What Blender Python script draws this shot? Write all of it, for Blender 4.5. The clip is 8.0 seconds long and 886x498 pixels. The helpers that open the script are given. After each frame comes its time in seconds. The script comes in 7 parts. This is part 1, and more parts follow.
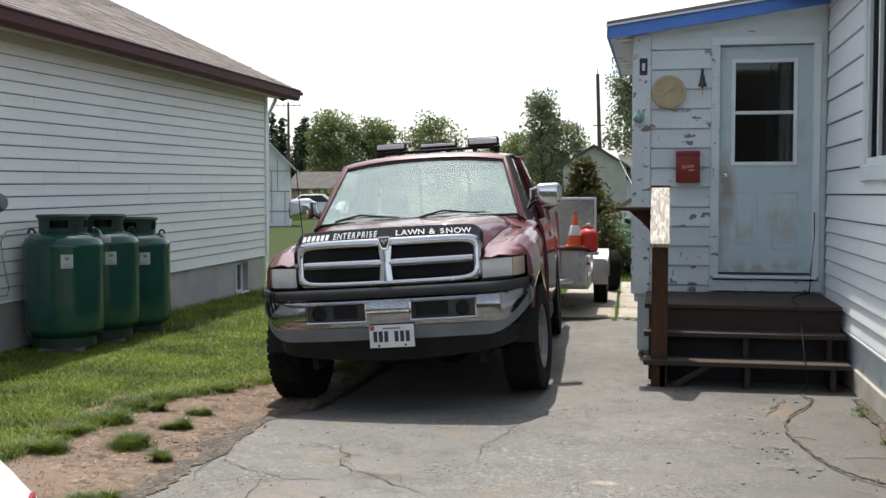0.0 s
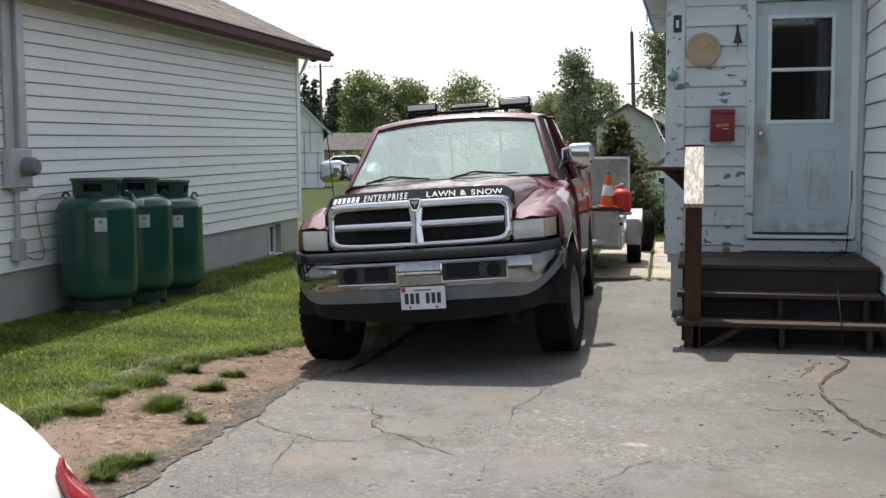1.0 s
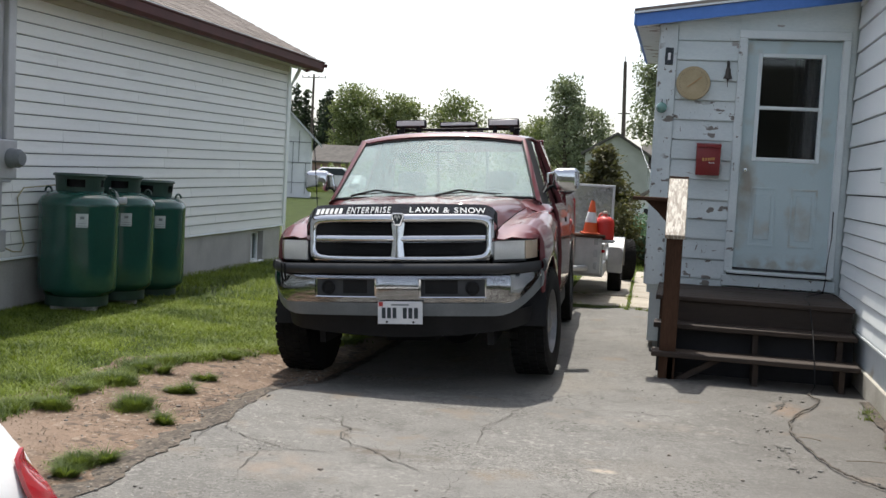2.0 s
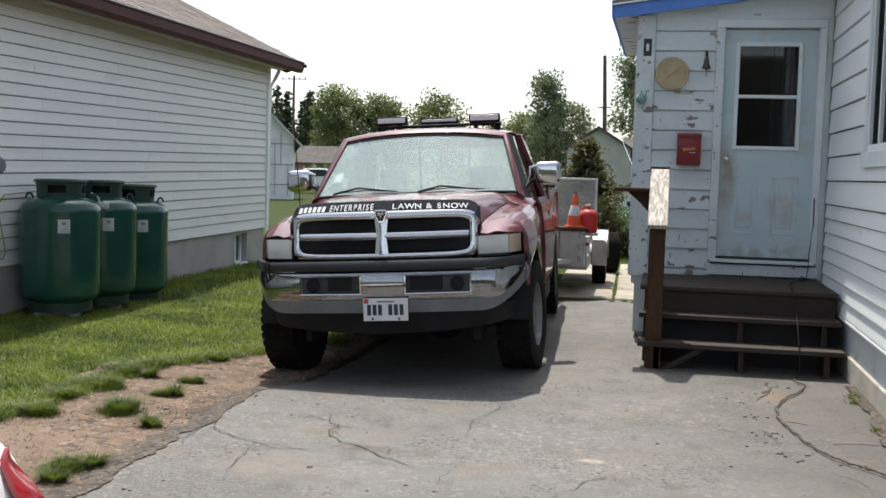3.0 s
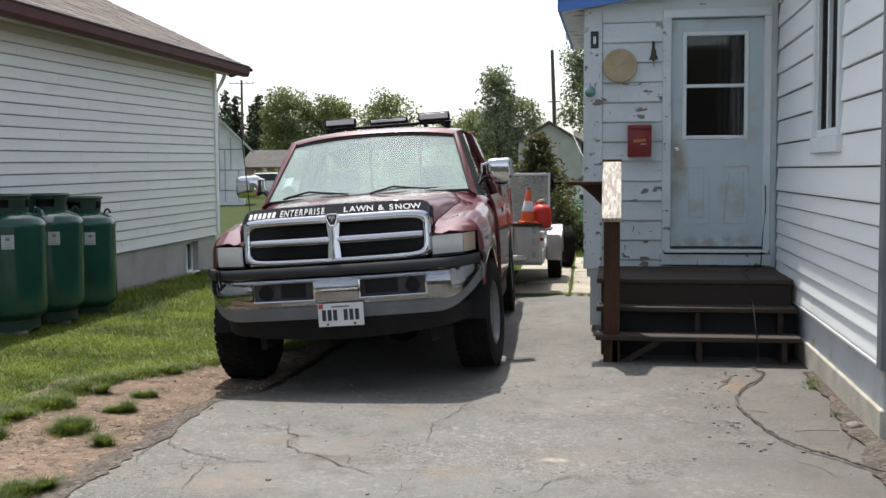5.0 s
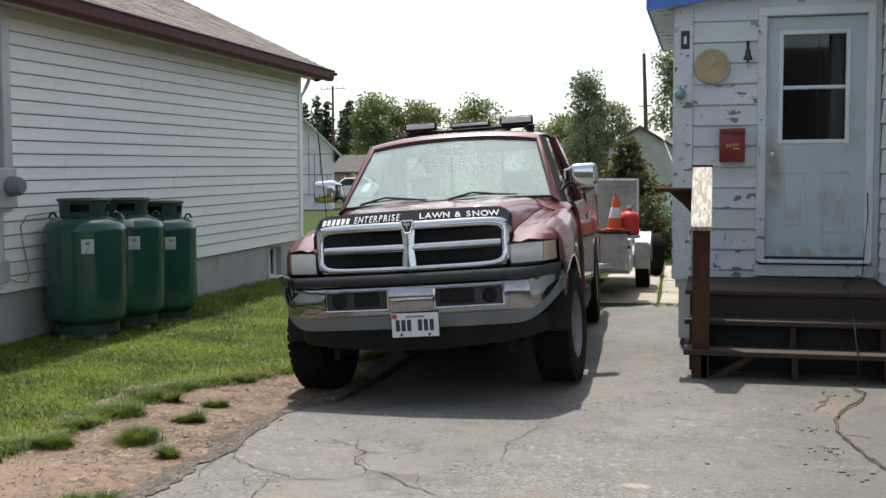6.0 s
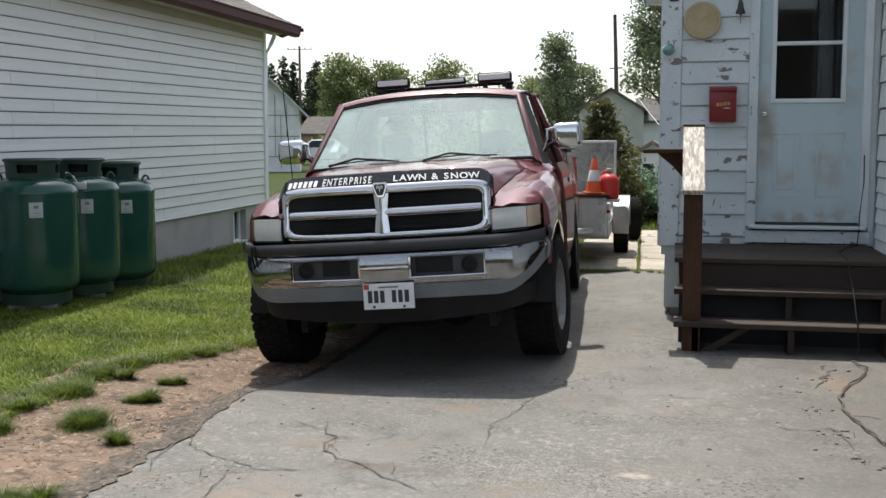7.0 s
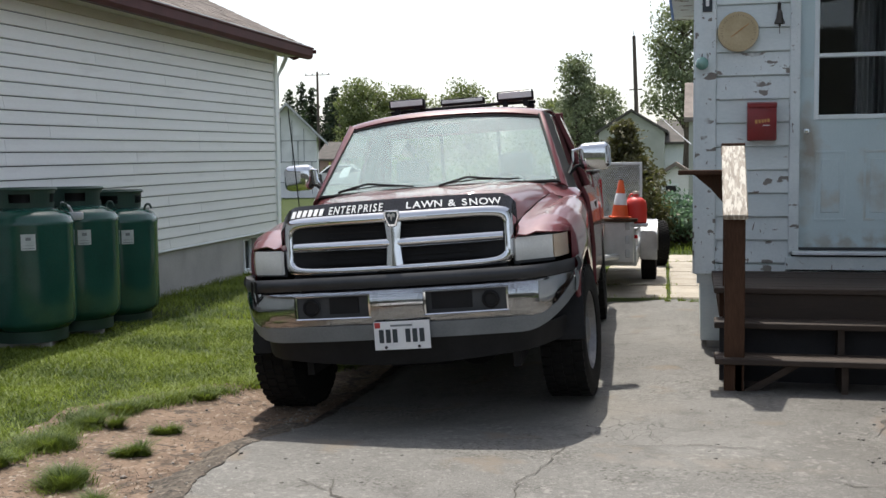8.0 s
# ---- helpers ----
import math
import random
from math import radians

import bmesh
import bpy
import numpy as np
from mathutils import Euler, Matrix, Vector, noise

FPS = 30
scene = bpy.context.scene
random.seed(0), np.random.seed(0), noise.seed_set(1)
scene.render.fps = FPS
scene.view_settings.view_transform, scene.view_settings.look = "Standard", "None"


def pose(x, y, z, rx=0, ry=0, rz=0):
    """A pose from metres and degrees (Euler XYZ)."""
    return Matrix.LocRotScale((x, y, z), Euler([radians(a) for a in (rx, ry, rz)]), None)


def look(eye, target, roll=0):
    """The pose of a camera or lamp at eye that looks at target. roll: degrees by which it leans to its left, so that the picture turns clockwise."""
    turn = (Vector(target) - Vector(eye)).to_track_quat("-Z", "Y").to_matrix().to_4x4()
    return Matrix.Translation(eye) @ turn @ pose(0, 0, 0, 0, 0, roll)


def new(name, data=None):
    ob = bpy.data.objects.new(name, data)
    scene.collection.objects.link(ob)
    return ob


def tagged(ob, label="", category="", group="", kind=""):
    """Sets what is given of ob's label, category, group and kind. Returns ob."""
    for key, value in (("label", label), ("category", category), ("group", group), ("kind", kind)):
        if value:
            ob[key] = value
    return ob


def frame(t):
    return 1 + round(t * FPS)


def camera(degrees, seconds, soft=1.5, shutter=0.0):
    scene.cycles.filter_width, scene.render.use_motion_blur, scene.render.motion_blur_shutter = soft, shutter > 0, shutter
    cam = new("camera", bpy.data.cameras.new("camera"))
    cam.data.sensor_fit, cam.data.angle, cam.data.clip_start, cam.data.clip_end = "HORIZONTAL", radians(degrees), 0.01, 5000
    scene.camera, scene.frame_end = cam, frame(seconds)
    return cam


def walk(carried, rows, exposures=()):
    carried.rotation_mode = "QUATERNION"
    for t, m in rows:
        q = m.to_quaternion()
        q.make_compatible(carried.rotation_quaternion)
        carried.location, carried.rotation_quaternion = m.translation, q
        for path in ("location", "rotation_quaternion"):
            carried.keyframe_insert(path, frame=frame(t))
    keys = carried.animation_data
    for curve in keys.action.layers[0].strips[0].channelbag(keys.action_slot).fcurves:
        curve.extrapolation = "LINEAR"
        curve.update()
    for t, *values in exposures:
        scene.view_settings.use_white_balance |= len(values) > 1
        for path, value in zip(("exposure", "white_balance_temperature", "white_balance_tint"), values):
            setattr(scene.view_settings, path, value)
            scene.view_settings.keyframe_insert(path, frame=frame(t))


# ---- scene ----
cam = camera(44.3, 8.0)
PATH = [
    (0, (0.082, 0.135, 1.480), (-0.309, 2.094, 1.379), -0.01),
    (0.5, (0.086, 0.110, 1.479), (-0.422, 2.037, 1.315), 0.56),
    (1, (0.091, 0.169, 1.485), (-0.359, 2.110, 1.312), -0.42),
    (1.5, (0.088, 0.154, 1.491), (-0.387, 2.091, 1.334), 0.47),
    (2, (0.111, 0.166, 1.476), (-0.310, 2.116, 1.337), 3.07),
    (3.5, (0.120, 0.161, 1.454), (-0.251, 2.121, 1.314), 0.74),
    (4, (0.119, 0.185, 1.453), (-0.229, 2.149, 1.316), 0.58),
    (4.5, (0.115, 0.187, 1.454), (-0.221, 2.154, 1.309), 0.06),
    (4.7, (0.114, 0.201, 1.458), (-0.195, 2.171, 1.316), -0.52),
    (5.8, (0.108, 0.496, 1.468), (-0.291, 2.451, 1.330), 0.42),
    (6, (0.133, 0.556, 1.466), (-0.341, 2.495, 1.334), -0.28),
    (6.5, (0.058, 0.724, 1.449), (-0.495, 2.640, 1.292), -1.54),
    (7, (-0.041, 1.061, 1.444), (-0.456, 3.007, 1.244), -0.07),
    (7.5, (-0.034, 1.360, 1.446), (-0.462, 3.306, 1.270), -1.10),
    (8, (-0.159, 1.654, 1.437), (-0.610, 3.596, 1.281), -0.70),
]
walk(cam, [(t, look(eye, target, roll)) for t, eye, target, roll in PATH])

# ---- world, sun, exposure ----
SUN = Vector((-0.155, 0.44, 1.0)).normalized()
world = bpy.data.worlds.new("world")
scene.world = world
world.use_nodes = True
wn = world.node_tree.nodes
sky = wn.new("ShaderNodeTexSky")
sky.sky_type, sky.sun_disc = "NISHITA", False
sky.sun_elevation = math.asin(SUN.z)
sky.sun_rotation = math.atan2(SUN.x, SUN.y)
sky.air_density, sky.dust_density, sky.ozone_density = 1.0, 2.0, 1.0
haze = wn.new("ShaderNodeHueSaturation")
haze.inputs["Saturation"].default_value = 0.5
world.node_tree.links.new(sky.outputs[0], haze.inputs["Color"])
world.node_tree.links.new(haze.outputs[0], wn["Background"].inputs[0])
wn["Background"].inputs[1].default_value = 0.121
sun = new("sun", bpy.data.lights.new("sun", "SUN"))
sun.data.energy, sun.data.angle, sun.data.color = 2.66, radians(0.6), (1.0, 0.95, 0.87)
sun.matrix_world = look(SUN * 50, (0, 0, 0))
scene.view_settings.exposure = 0.93

# ---- materials ----
def surf(name, dark, light, scale=6.0, rough=(0.6, 0.8), bump=0.1, metal=0.0, fine=90.0, coat=0.0, rand=0.0, stretch=(1, 1, 1), spec=0.5):
    """Two-scale procedural surface: broad blotches and fine grain in colour, roughness and relief."""
    m = bpy.data.materials.new(name)
    m.use_nodes = True
    nt = m.node_tree
    n, l = nt.nodes, nt.links
    b = n["Principled BSDF"]
    tc, mp = n.new("ShaderNodeTexCoord"), n.new("ShaderNodeMapping")
    mp.inputs["Scale"].default_value = stretch
    info = n.new("ShaderNodeObjectInfo")
    off = n.new("ShaderNodeVectorMath")
    off.operation = "SCALE"
    off.inputs[0].default_value = (37.0, 19.0, 53.0)
    l.new(info.outputs["Random"], off.inputs["Scale"])
    l.new(off.outputs[0], mp.inputs["Location"])
    l.new(tc.outputs["Object"], mp.inputs["Vector"])
    big, small = n.new("ShaderNodeTexNoise"), n.new("ShaderNodeTexNoise")
    for t, s, d in ((big, scale, 5.0), (small, fine, 3.0)):
        t.inputs["Scale"].default_value, t.inputs["Detail"].default_value = s, d
        l.new(mp.outputs[0], t.inputs["Vector"])
    mix = n.new("ShaderNodeMath")
    mix.operation = "MULTIPLY_ADD"
    mix.inputs[1].default_value, mix.inputs[2].default_value = 0.35, 0.0
    l.new(small.outputs[0], mix.inputs[0])
    add = n.new("ShaderNodeMath")
    add.operation = "MULTIPLY_ADD"
    add.inputs[1].default_value = 0.65
    l.new(big.outputs[0], add.inputs[0])
    l.new(mix.outputs[0], add.inputs[2])
    ramp = n.new("ShaderNodeValToRGB")
    ramp.color_ramp.elements[0].position, ramp.color_ramp.elements[1].position = 0.34, 0.66
    ramp.color_ramp.elements[0].color, ramp.color_ramp.elements[1].color = (*dark, 1), (*light, 1)
    l.new(add.outputs[0], ramp.inputs[0])
    col = ramp.outputs[0]
    if rand:
        hsv = n.new("ShaderNodeHueSaturation")
        val = n.new("ShaderNodeMapRange")
        val.inputs["To Min"].default_value, val.inputs["To Max"].default_value = 1 - rand, 1 + rand
        l.new(info.outputs["Random"], val.inputs["Value"])
        l.new(val.outputs[0], hsv.inputs["Value"])
        l.new(col, hsv.inputs["Color"])
        col = hsv.outputs[0]
    l.new(col, b.inputs["Base Color"])
    rr = n.new("ShaderNodeMapRange")
    rr.inputs["To Min"].default_value, rr.inputs["To Max"].default_value = rough
    l.new(add.outputs[0], rr.inputs["Value"])
    l.new(rr.outputs[0], b.inputs["Roughness"])
    b.inputs["Metallic"].default_value = metal
    b.inputs["Coat Weight"].default_value = coat
    b.inputs["Coat Roughness"].default_value = 0.04
    b.inputs["Specular IOR Level"].default_value = spec
    if bump:
        bp = n.new("ShaderNodeBump")
        bp.inputs["Strength"].default_value, bp.inputs["Distance"].default_value = bump, 0.01
        l.new(add.outputs[0], bp.inputs["Height"])
        l.new(bp.outputs[0], b.inputs["Normal"])
    m["ramp"] = ramp.name
    return m


def glass(name, tint, gloss_rough=0.02, ior=1.5, dust_sheen=0.0):
    m = bpy.data.materials.new(name)
    m.use_nodes = True
    n, l = m.node_tree.nodes, m.node_tree.links
    n.remove(n["Principled BSDF"])
    out = n["Material Output"]
    tr, gl, mx, fr = n.new("ShaderNodeBsdfTransparent"), n.new("ShaderNodeBsdfGlossy"), n.new("ShaderNodeMixShader"), n.new("ShaderNodeLayerWeight")
    pw, ma = n.new("ShaderNodeMath"), n.new("ShaderNodeMath")
    pw.operation, ma.operation = "POWER", "MULTIPLY_ADD"
    pw.inputs[1].default_value = 5.0
    ma.inputs[2].default_value = ((ior - 1) / (ior + 1)) ** 2
    ma.inputs[1].default_value = 1 - ma.inputs[2].default_value
    tr.inputs[0].default_value = (*tint, 1)
    gl.inputs["Roughness"].default_value = gloss_rough
    fr.inputs["Blend"].default_value = 0.5
    l.new(fr.outputs["Facing"], pw.inputs[0])
    l.new(pw.outputs[0], ma.inputs[0])
    l.new(ma.outputs[0], mx.inputs[0])
    l.new(tr.outputs[0], mx.inputs[1])
    l.new(gl.outputs[0], mx.inputs[2])
    l.new(mx.outputs[0], out.inputs[0])
    # pale diffuse layer: thin dust plus sky reflection painted into the glass
    if dust_sheen:
        df, md, no, tc, mr = n.new("ShaderNodeBsdfDiffuse"), n.new("ShaderNodeMixShader"), n.new("ShaderNodeTexNoise"), n.new("ShaderNodeTexCoord"), n.new("ShaderNodeMapRange")
        df.inputs[0].default_value = (0.80, 0.95, 0.94, 1)
        no.inputs["Scale"].default_value, no.inputs["Detail"].default_value = 3.0, 6.0
        l.new(tc.outputs["Object"], no.inputs["Vector"])
        mr.inputs["To Min"].default_value, mr.inputs["To Max"].default_value = dust_sheen * 0.8, dust_sheen * 1.2
        l.new(no.outputs[0], mr.inputs["Value"])
        l.new(mr.outputs[0], md.inputs[0])
        l.new(mx.outputs[0], md.inputs[1])
        l.new(df.outputs[0], md.inputs[2])
        l.new(md.outputs[0], out.inputs[0])
    return m


def leafy(name, dark, light, through_col):
    """Leaves and grass: colour varies from blade to blade, light passes through."""
    m = bpy.data.materials.new(name)
    m.use_nodes = True
    n, l = m.node_tree.nodes, m.node_tree.links
    b = n["Principled BSDF"]
    geo, ramp = n.new("ShaderNodeNewGeometry"), n.new("ShaderNodeValToRGB")
    tc, no, ad = n.new("ShaderNodeTexCoord"), n.new("ShaderNodeTexNoise"), n.new("ShaderNodeMath")
    no.inputs["Scale"].default_value, no.inputs["Detail"].default_value = 1.6, 5.0
    l.new(tc.outputs["Object"], no.inputs["Vector"])
    ad.operation = "MULTIPLY_ADD"
    ad.inputs[1].default_value = 0.5
    l.new(geo.outputs["Random Per Island"], ad.inputs[0])
    hf = n.new("ShaderNodeMath")
    hf.operation = "MULTIPLY_ADD"
    hf.inputs[1].default_value, hf.inputs[2].default_value = 1.7, -0.6
    l.new(no.outputs[0], hf.inputs[0])
    l.new(hf.outputs[0], ad.inputs[2])
    ramp.color_ramp.elements[0].color, ramp.color_ramp.elements[1].color = (*dark, 1), (*light, 1)
    ramp.color_ramp.elements[0].position, ramp.color_ramp.elements[1].position = 0.1, 0.8
    l.new(ad.outputs[0], ramp.inputs[0])
    l.new(ramp.outputs[0], b.inputs["Base Color"])
    b.inputs["Roughness"].default_value = 0.55
    b.inputs["Specular IOR Level"].default_value = 0.3
    tl, mx = n.new("ShaderNodeBsdfTranslucent"), n.new("ShaderNodeMixShader")
    mulc = n.new("ShaderNodeMix")
    mulc.data_type, mulc.blend_type = "RGBA", "MULTIPLY"
    mulc.inputs[0].default_value = 1.0
    mulc.inputs[7].default_value = (*through_col, 1)
    l.new(ramp.outputs[0], mulc.inputs[6])
    l.new(mulc.outputs[2], tl.inputs[0])
    mx.inputs[0].default_value = 0.4
    l.new(b.outputs[0], mx.inputs[1])
    l.new(tl.outputs[0], mx.inputs[2])
    l.new(mx.outputs[0], n["Material Output"].inputs[0])
    return m


def extra(m, kind, scale, lo, hi, color, stretch=(1, 1, 1), bump=0.0, detail=6.0, zone=None):
    """Lays patches (stains, peeled paint, cracks, dirt) of one colour over a surface made by surf()."""
    n, l = m.node_tree.nodes, m.node_tree.links
    b = n["Principled BSDF"]
    prev = b.inputs["Base Color"].links[0].from_socket
    tc, mp = n.new("ShaderNodeTexCoord"), n.new("ShaderNodeMapping")
    mp.inputs["Scale"].default_value = stretch
    info, off = n.new("ShaderNodeObjectInfo"), n.new("ShaderNodeVectorMath")
    off.operation = "SCALE"
    off.inputs[0].default_value = (23.0, 41.0, 17.0)
    l.new(info.outputs["Random"], off.inputs["Scale"])
    l.new(off.outputs[0], mp.inputs["Location"])
    l.new(tc.outputs["Object"], mp.inputs[0])
    src = mp.outputs[0]
    if kind == "crack":
        warp = n.new("ShaderNodeTexNoise")
        warp.inputs["Scale"].default_value, warp.inputs["Detail"].default_value = 3.0, 8.0
        l.new(src, warp.inputs["Vector"])
        wm = n.new("ShaderNodeVectorMath")
        wm.operation = "MULTIPLY_ADD"
        wm.inputs[1].default_value = (0.5, 0.5, 0.5)
        l.new(warp.outputs["Color"], wm.inputs[0])
        l.new(src, wm.inputs[2])
        t = n.new("ShaderNodeTexVoronoi")
        t.feature = "DISTANCE_TO_EDGE"
        t.inputs["Scale"].default_value = scale
        l.new(wm.outputs[0], t.inputs["Vector"])
    else:
        t = n.new("ShaderNodeTexNoise")
        t.inputs["Scale"].default_value, t.inputs["Detail"].default_value = scale, detail
        l.new(src, t.inputs["Vector"])
    mr = n.new("ShaderNodeMapRange")
    mr.inputs["From Min"].default_value, mr.inputs["From Max"].default_value = lo, hi
    l.new(t.outputs[0], mr.inputs["Value"])
    fac = mr.outputs[0]
    if zone:
        zn, zr, zm = n.new("ShaderNodeTexNoise"), n.new("ShaderNodeMapRange"), n.new("ShaderNodeMath")
        zn.inputs["Scale"].default_value, zn.inputs["Detail"].default_value = zone[0], 4.0
        l.new(tc.outputs["Object"], zn.inputs["Vector"])
        zr.inputs["From Min"].default_value, zr.inputs["From Max"].default_value = zone[1], zone[2]
        l.new(zn.outputs[0], zr.inputs["Value"])
        zm.operation = "MULTIPLY"
        l.new(fac, zm.inputs[0])
        l.new(zr.outputs[0], zm.inputs[1])
        fac = zm.outputs[0]
    mx = n.new("ShaderNodeMix")
    mx.data_type = "RGBA"
    mx.inputs[7].default_value = (*color, 1)
    l.new(fac, mx.inputs[0])
    l.new(prev, mx.inputs[6])
    l.new(mx.outputs[2], b.inputs["Base Color"])
    return m


M = {}
def relief(m, layers):
    """Adds coarse to fine unevenness: rows of scale, strength and depth in metres."""
    n, l = m.node_tree.nodes, m.node_tree.links
    b = n["Principled BSDF"]
    tc = n.new("ShaderNodeTexCoord")
    for scale, strength, depth in layers:
        t, bp = n.new("ShaderNodeTexNoise"), n.new("ShaderNodeBump")
        t.inputs["Scale"].default_value, t.inputs["Detail"].default_value = scale, 6.0
        l.new(tc.outputs["Object"], t.inputs["Vector"])
        bp.inputs["Strength"].default_value, bp.inputs["Distance"].default_value = strength, depth
        l.new(t.outputs[0], bp.inputs["Height"])
        if b.inputs["Normal"].links:
            l.new(b.inputs["Normal"].links[0].from_socket, bp.inputs["Normal"])
        l.new(bp.outputs[0], b.inputs["Normal"])


M["asphalt"] = surf("asphalt", (0.128, 0.123, 0.113), (0.208, 0.201, 0.185), 1.3, (0.8, 0.95), 0.9, fine=42)
relief(M["asphalt"], ((7.0, 0.25, 0.02), (60.0, 0.55, 0.010), (150.0, 0.7, 0.005)))
extra(M["asphalt"], "noise", 5, 0.52, 0.72, (0.122, 0.116, 0.106), detail=12)
extra(M["asphalt"], "noise", 32, 0.56, 0.66, (0.232, 0.224, 0.206), detail=11, zone=(1.7, 0.40, 0.62))
extra(M["asphalt"], "noise", 110, 0.58, 0.70, (0.075, 0.073, 0.069))
extra(M["asphalt"], "noise", 0.7, 0.55, 0.75, (0.215, 0.198, 0.172), detail=9)
extra(M["asphalt"], "noise", 26, 0.56, 0.66, (0.262, 0.252, 0.23), detail=11, zone=(1.1, 0.42, 0.62))
extra(M["asphalt"], "noise", 48, 0.55, 0.60, (0.085, 0.08, 0.07), stretch=(1, 1, 1), detail=10, zone=(1.4, 0.53, 0.62))
extra(M["asphalt"], "noise", 170, 0.60, 0.66, (0.06, 0.057, 0.052), detail=3, zone=(0.8, 0.40, 0.60))
extra(M["asphalt"], "noise", 75, 0.60, 0.66, (0.28, 0.27, 0.248), detail=5, zone=(0.6, 0.42, 0.6))
extra(M["asphalt"], "noise", 2.6, 0.60, 0.72, (0.185, 0.155, 0.122), detail=10)
extra(M["asphalt"], "crack", 7.0, 0.035, 0.0, (0.075, 0.07, 0.063), stretch=(1, 0.7, 1), zone=(0.9, 0.56, 0.66))


def mix_along_x(m, x0, x1, color, most):
    """Mixes color in towards greater x, from x0 to x1, broken up by noise; most: its strength."""
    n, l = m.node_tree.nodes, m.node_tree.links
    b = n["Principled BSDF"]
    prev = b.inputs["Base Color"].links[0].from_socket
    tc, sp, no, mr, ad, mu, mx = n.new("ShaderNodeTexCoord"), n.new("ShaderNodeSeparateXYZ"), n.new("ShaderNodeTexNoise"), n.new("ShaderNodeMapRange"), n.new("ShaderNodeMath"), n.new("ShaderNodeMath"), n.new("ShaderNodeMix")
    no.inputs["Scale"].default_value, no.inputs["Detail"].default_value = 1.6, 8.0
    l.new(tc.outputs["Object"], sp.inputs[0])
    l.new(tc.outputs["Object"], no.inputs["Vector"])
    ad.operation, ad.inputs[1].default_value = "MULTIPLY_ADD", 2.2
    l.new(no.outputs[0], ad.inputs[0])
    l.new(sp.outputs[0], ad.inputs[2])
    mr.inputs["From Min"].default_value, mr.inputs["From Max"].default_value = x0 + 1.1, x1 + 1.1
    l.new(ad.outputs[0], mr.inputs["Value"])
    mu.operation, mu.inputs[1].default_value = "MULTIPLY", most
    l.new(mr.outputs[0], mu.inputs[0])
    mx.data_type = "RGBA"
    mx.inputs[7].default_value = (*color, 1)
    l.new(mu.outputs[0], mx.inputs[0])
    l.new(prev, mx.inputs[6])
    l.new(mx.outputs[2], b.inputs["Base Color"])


def blotch(m, centre, radii, color, scale, lo, hi, most=1.0, swirl=0.0):
    """One stain or worn patch of a surface: soft outline, broken up by noise."""
    n, l = m.node_tree.nodes, m.node_tree.links
    b = n["Principled BSDF"]
    prev = b.inputs["Base Color"].links[0].from_socket
    tc, sub, div, ln, no = n.new("ShaderNodeTexCoord"), n.new("ShaderNodeVectorMath"), n.new("ShaderNodeVectorMath"), n.new("ShaderNodeVectorMath"), n.new("ShaderNodeTexNoise")
    sub.operation, div.operation, ln.operation = "SUBTRACT", "DIVIDE", "LENGTH"
    sub.inputs[1].default_value, div.inputs[1].default_value = centre, radii
    l.new(tc.outputs["Object"], sub.inputs[0])
    l.new(sub.outputs[0], div.inputs[0])
    l.new(div.outputs[0], ln.inputs[0])
    no.inputs["Scale"].default_value, no.inputs["Detail"].default_value, no.inputs["Distortion"].default_value = scale, 7.0, swirl
    l.new(tc.outputs["Object"], no.inputs["Vector"])
    fade, cut, mu, mx = n.new("ShaderNodeMapRange"), n.new("ShaderNodeMapRange"), n.new("ShaderNodeMath"), n.new("ShaderNodeMix")
    for k, v in (("From Min", 1.0), ("From Max", 0.35), ("To Max", most)):
        fade.inputs[k].default_value = v
    cut.inputs["From Min"].default_value, cut.inputs["From Max"].default_value = lo, hi
    l.new(ln.outputs["Value"], fade.inputs["Value"])
    l.new(no.outputs[0], cut.inputs["Value"])
    mu.operation = "MULTIPLY"
    l.new(fade.outputs[0], mu.inputs[0])
    l.new(cut.outputs[0], mu.inputs[1])
    mx.data_type = "RGBA"
    mx.inputs[7].default_value = (*color, 1)
    l.new(mu.outputs[0], mx.inputs[0])
    l.new(prev, mx.inputs[6])
    l.new(mx.outputs[2], b.inputs["Base Color"])


# rubbed-open patches, the settled hollow, silt and tan grit on the drive
for cx, cy, rx, ry in ((-0.72, 5.66, 0.62, 0.46), (-0.22, 5.55, 0.4, 0.4), (-0.85, 6.92, 0.22, 0.3), (-0.3, 8.6, 0.5, 0.6), (0.72, 7.45, 0.22, 0.45), (0.8, 6.4, 0.22, 0.4), (-1.95, 5.5, 0.2, 0.3)):
    blotch(M["asphalt"], (cx, cy, 0), (rx, ry, 1), (0.088, 0.083, 0.074), 26, 0.53, 0.60, 0.75, 2.5)
    blotch(M["asphalt"], (cx, cy, 0), (rx, ry, 1), (0.285, 0.275, 0.25), 31, 0.56, 0.62, 0.8, 2.0)
blotch(M["asphalt"], (-1.36, 5.60, 0), (0.22, 0.09, 1), (0.115, 0.092, 0.072), 14, 0.3, 0.5, 0.75)
blotch(M["asphalt"], (-1.12, 5.57, 0), (0.28, 0.10, 1), (0.13, 0.118, 0.10), 14, 0.35, 0.55, 0.7)
blotch(M["asphalt"], (-1.62, 6.02, 0), (0.12, 0.07, 1), (0.11, 0.095, 0.08), 20, 0.35, 0.5, 0.7)
blotch(M["asphalt"], (0.91, 7.78, 0), (0.15, 0.34, 1), (0.26, 0.185, 0.13), 12, 0.3, 0.5, 0.85)
blotch(M["asphalt"], (-1.75, 5.15, 0), (0.35, 0.3, 1), (0.235, 0.19, 0.15), 6, 0.38, 0.6, 0.6)
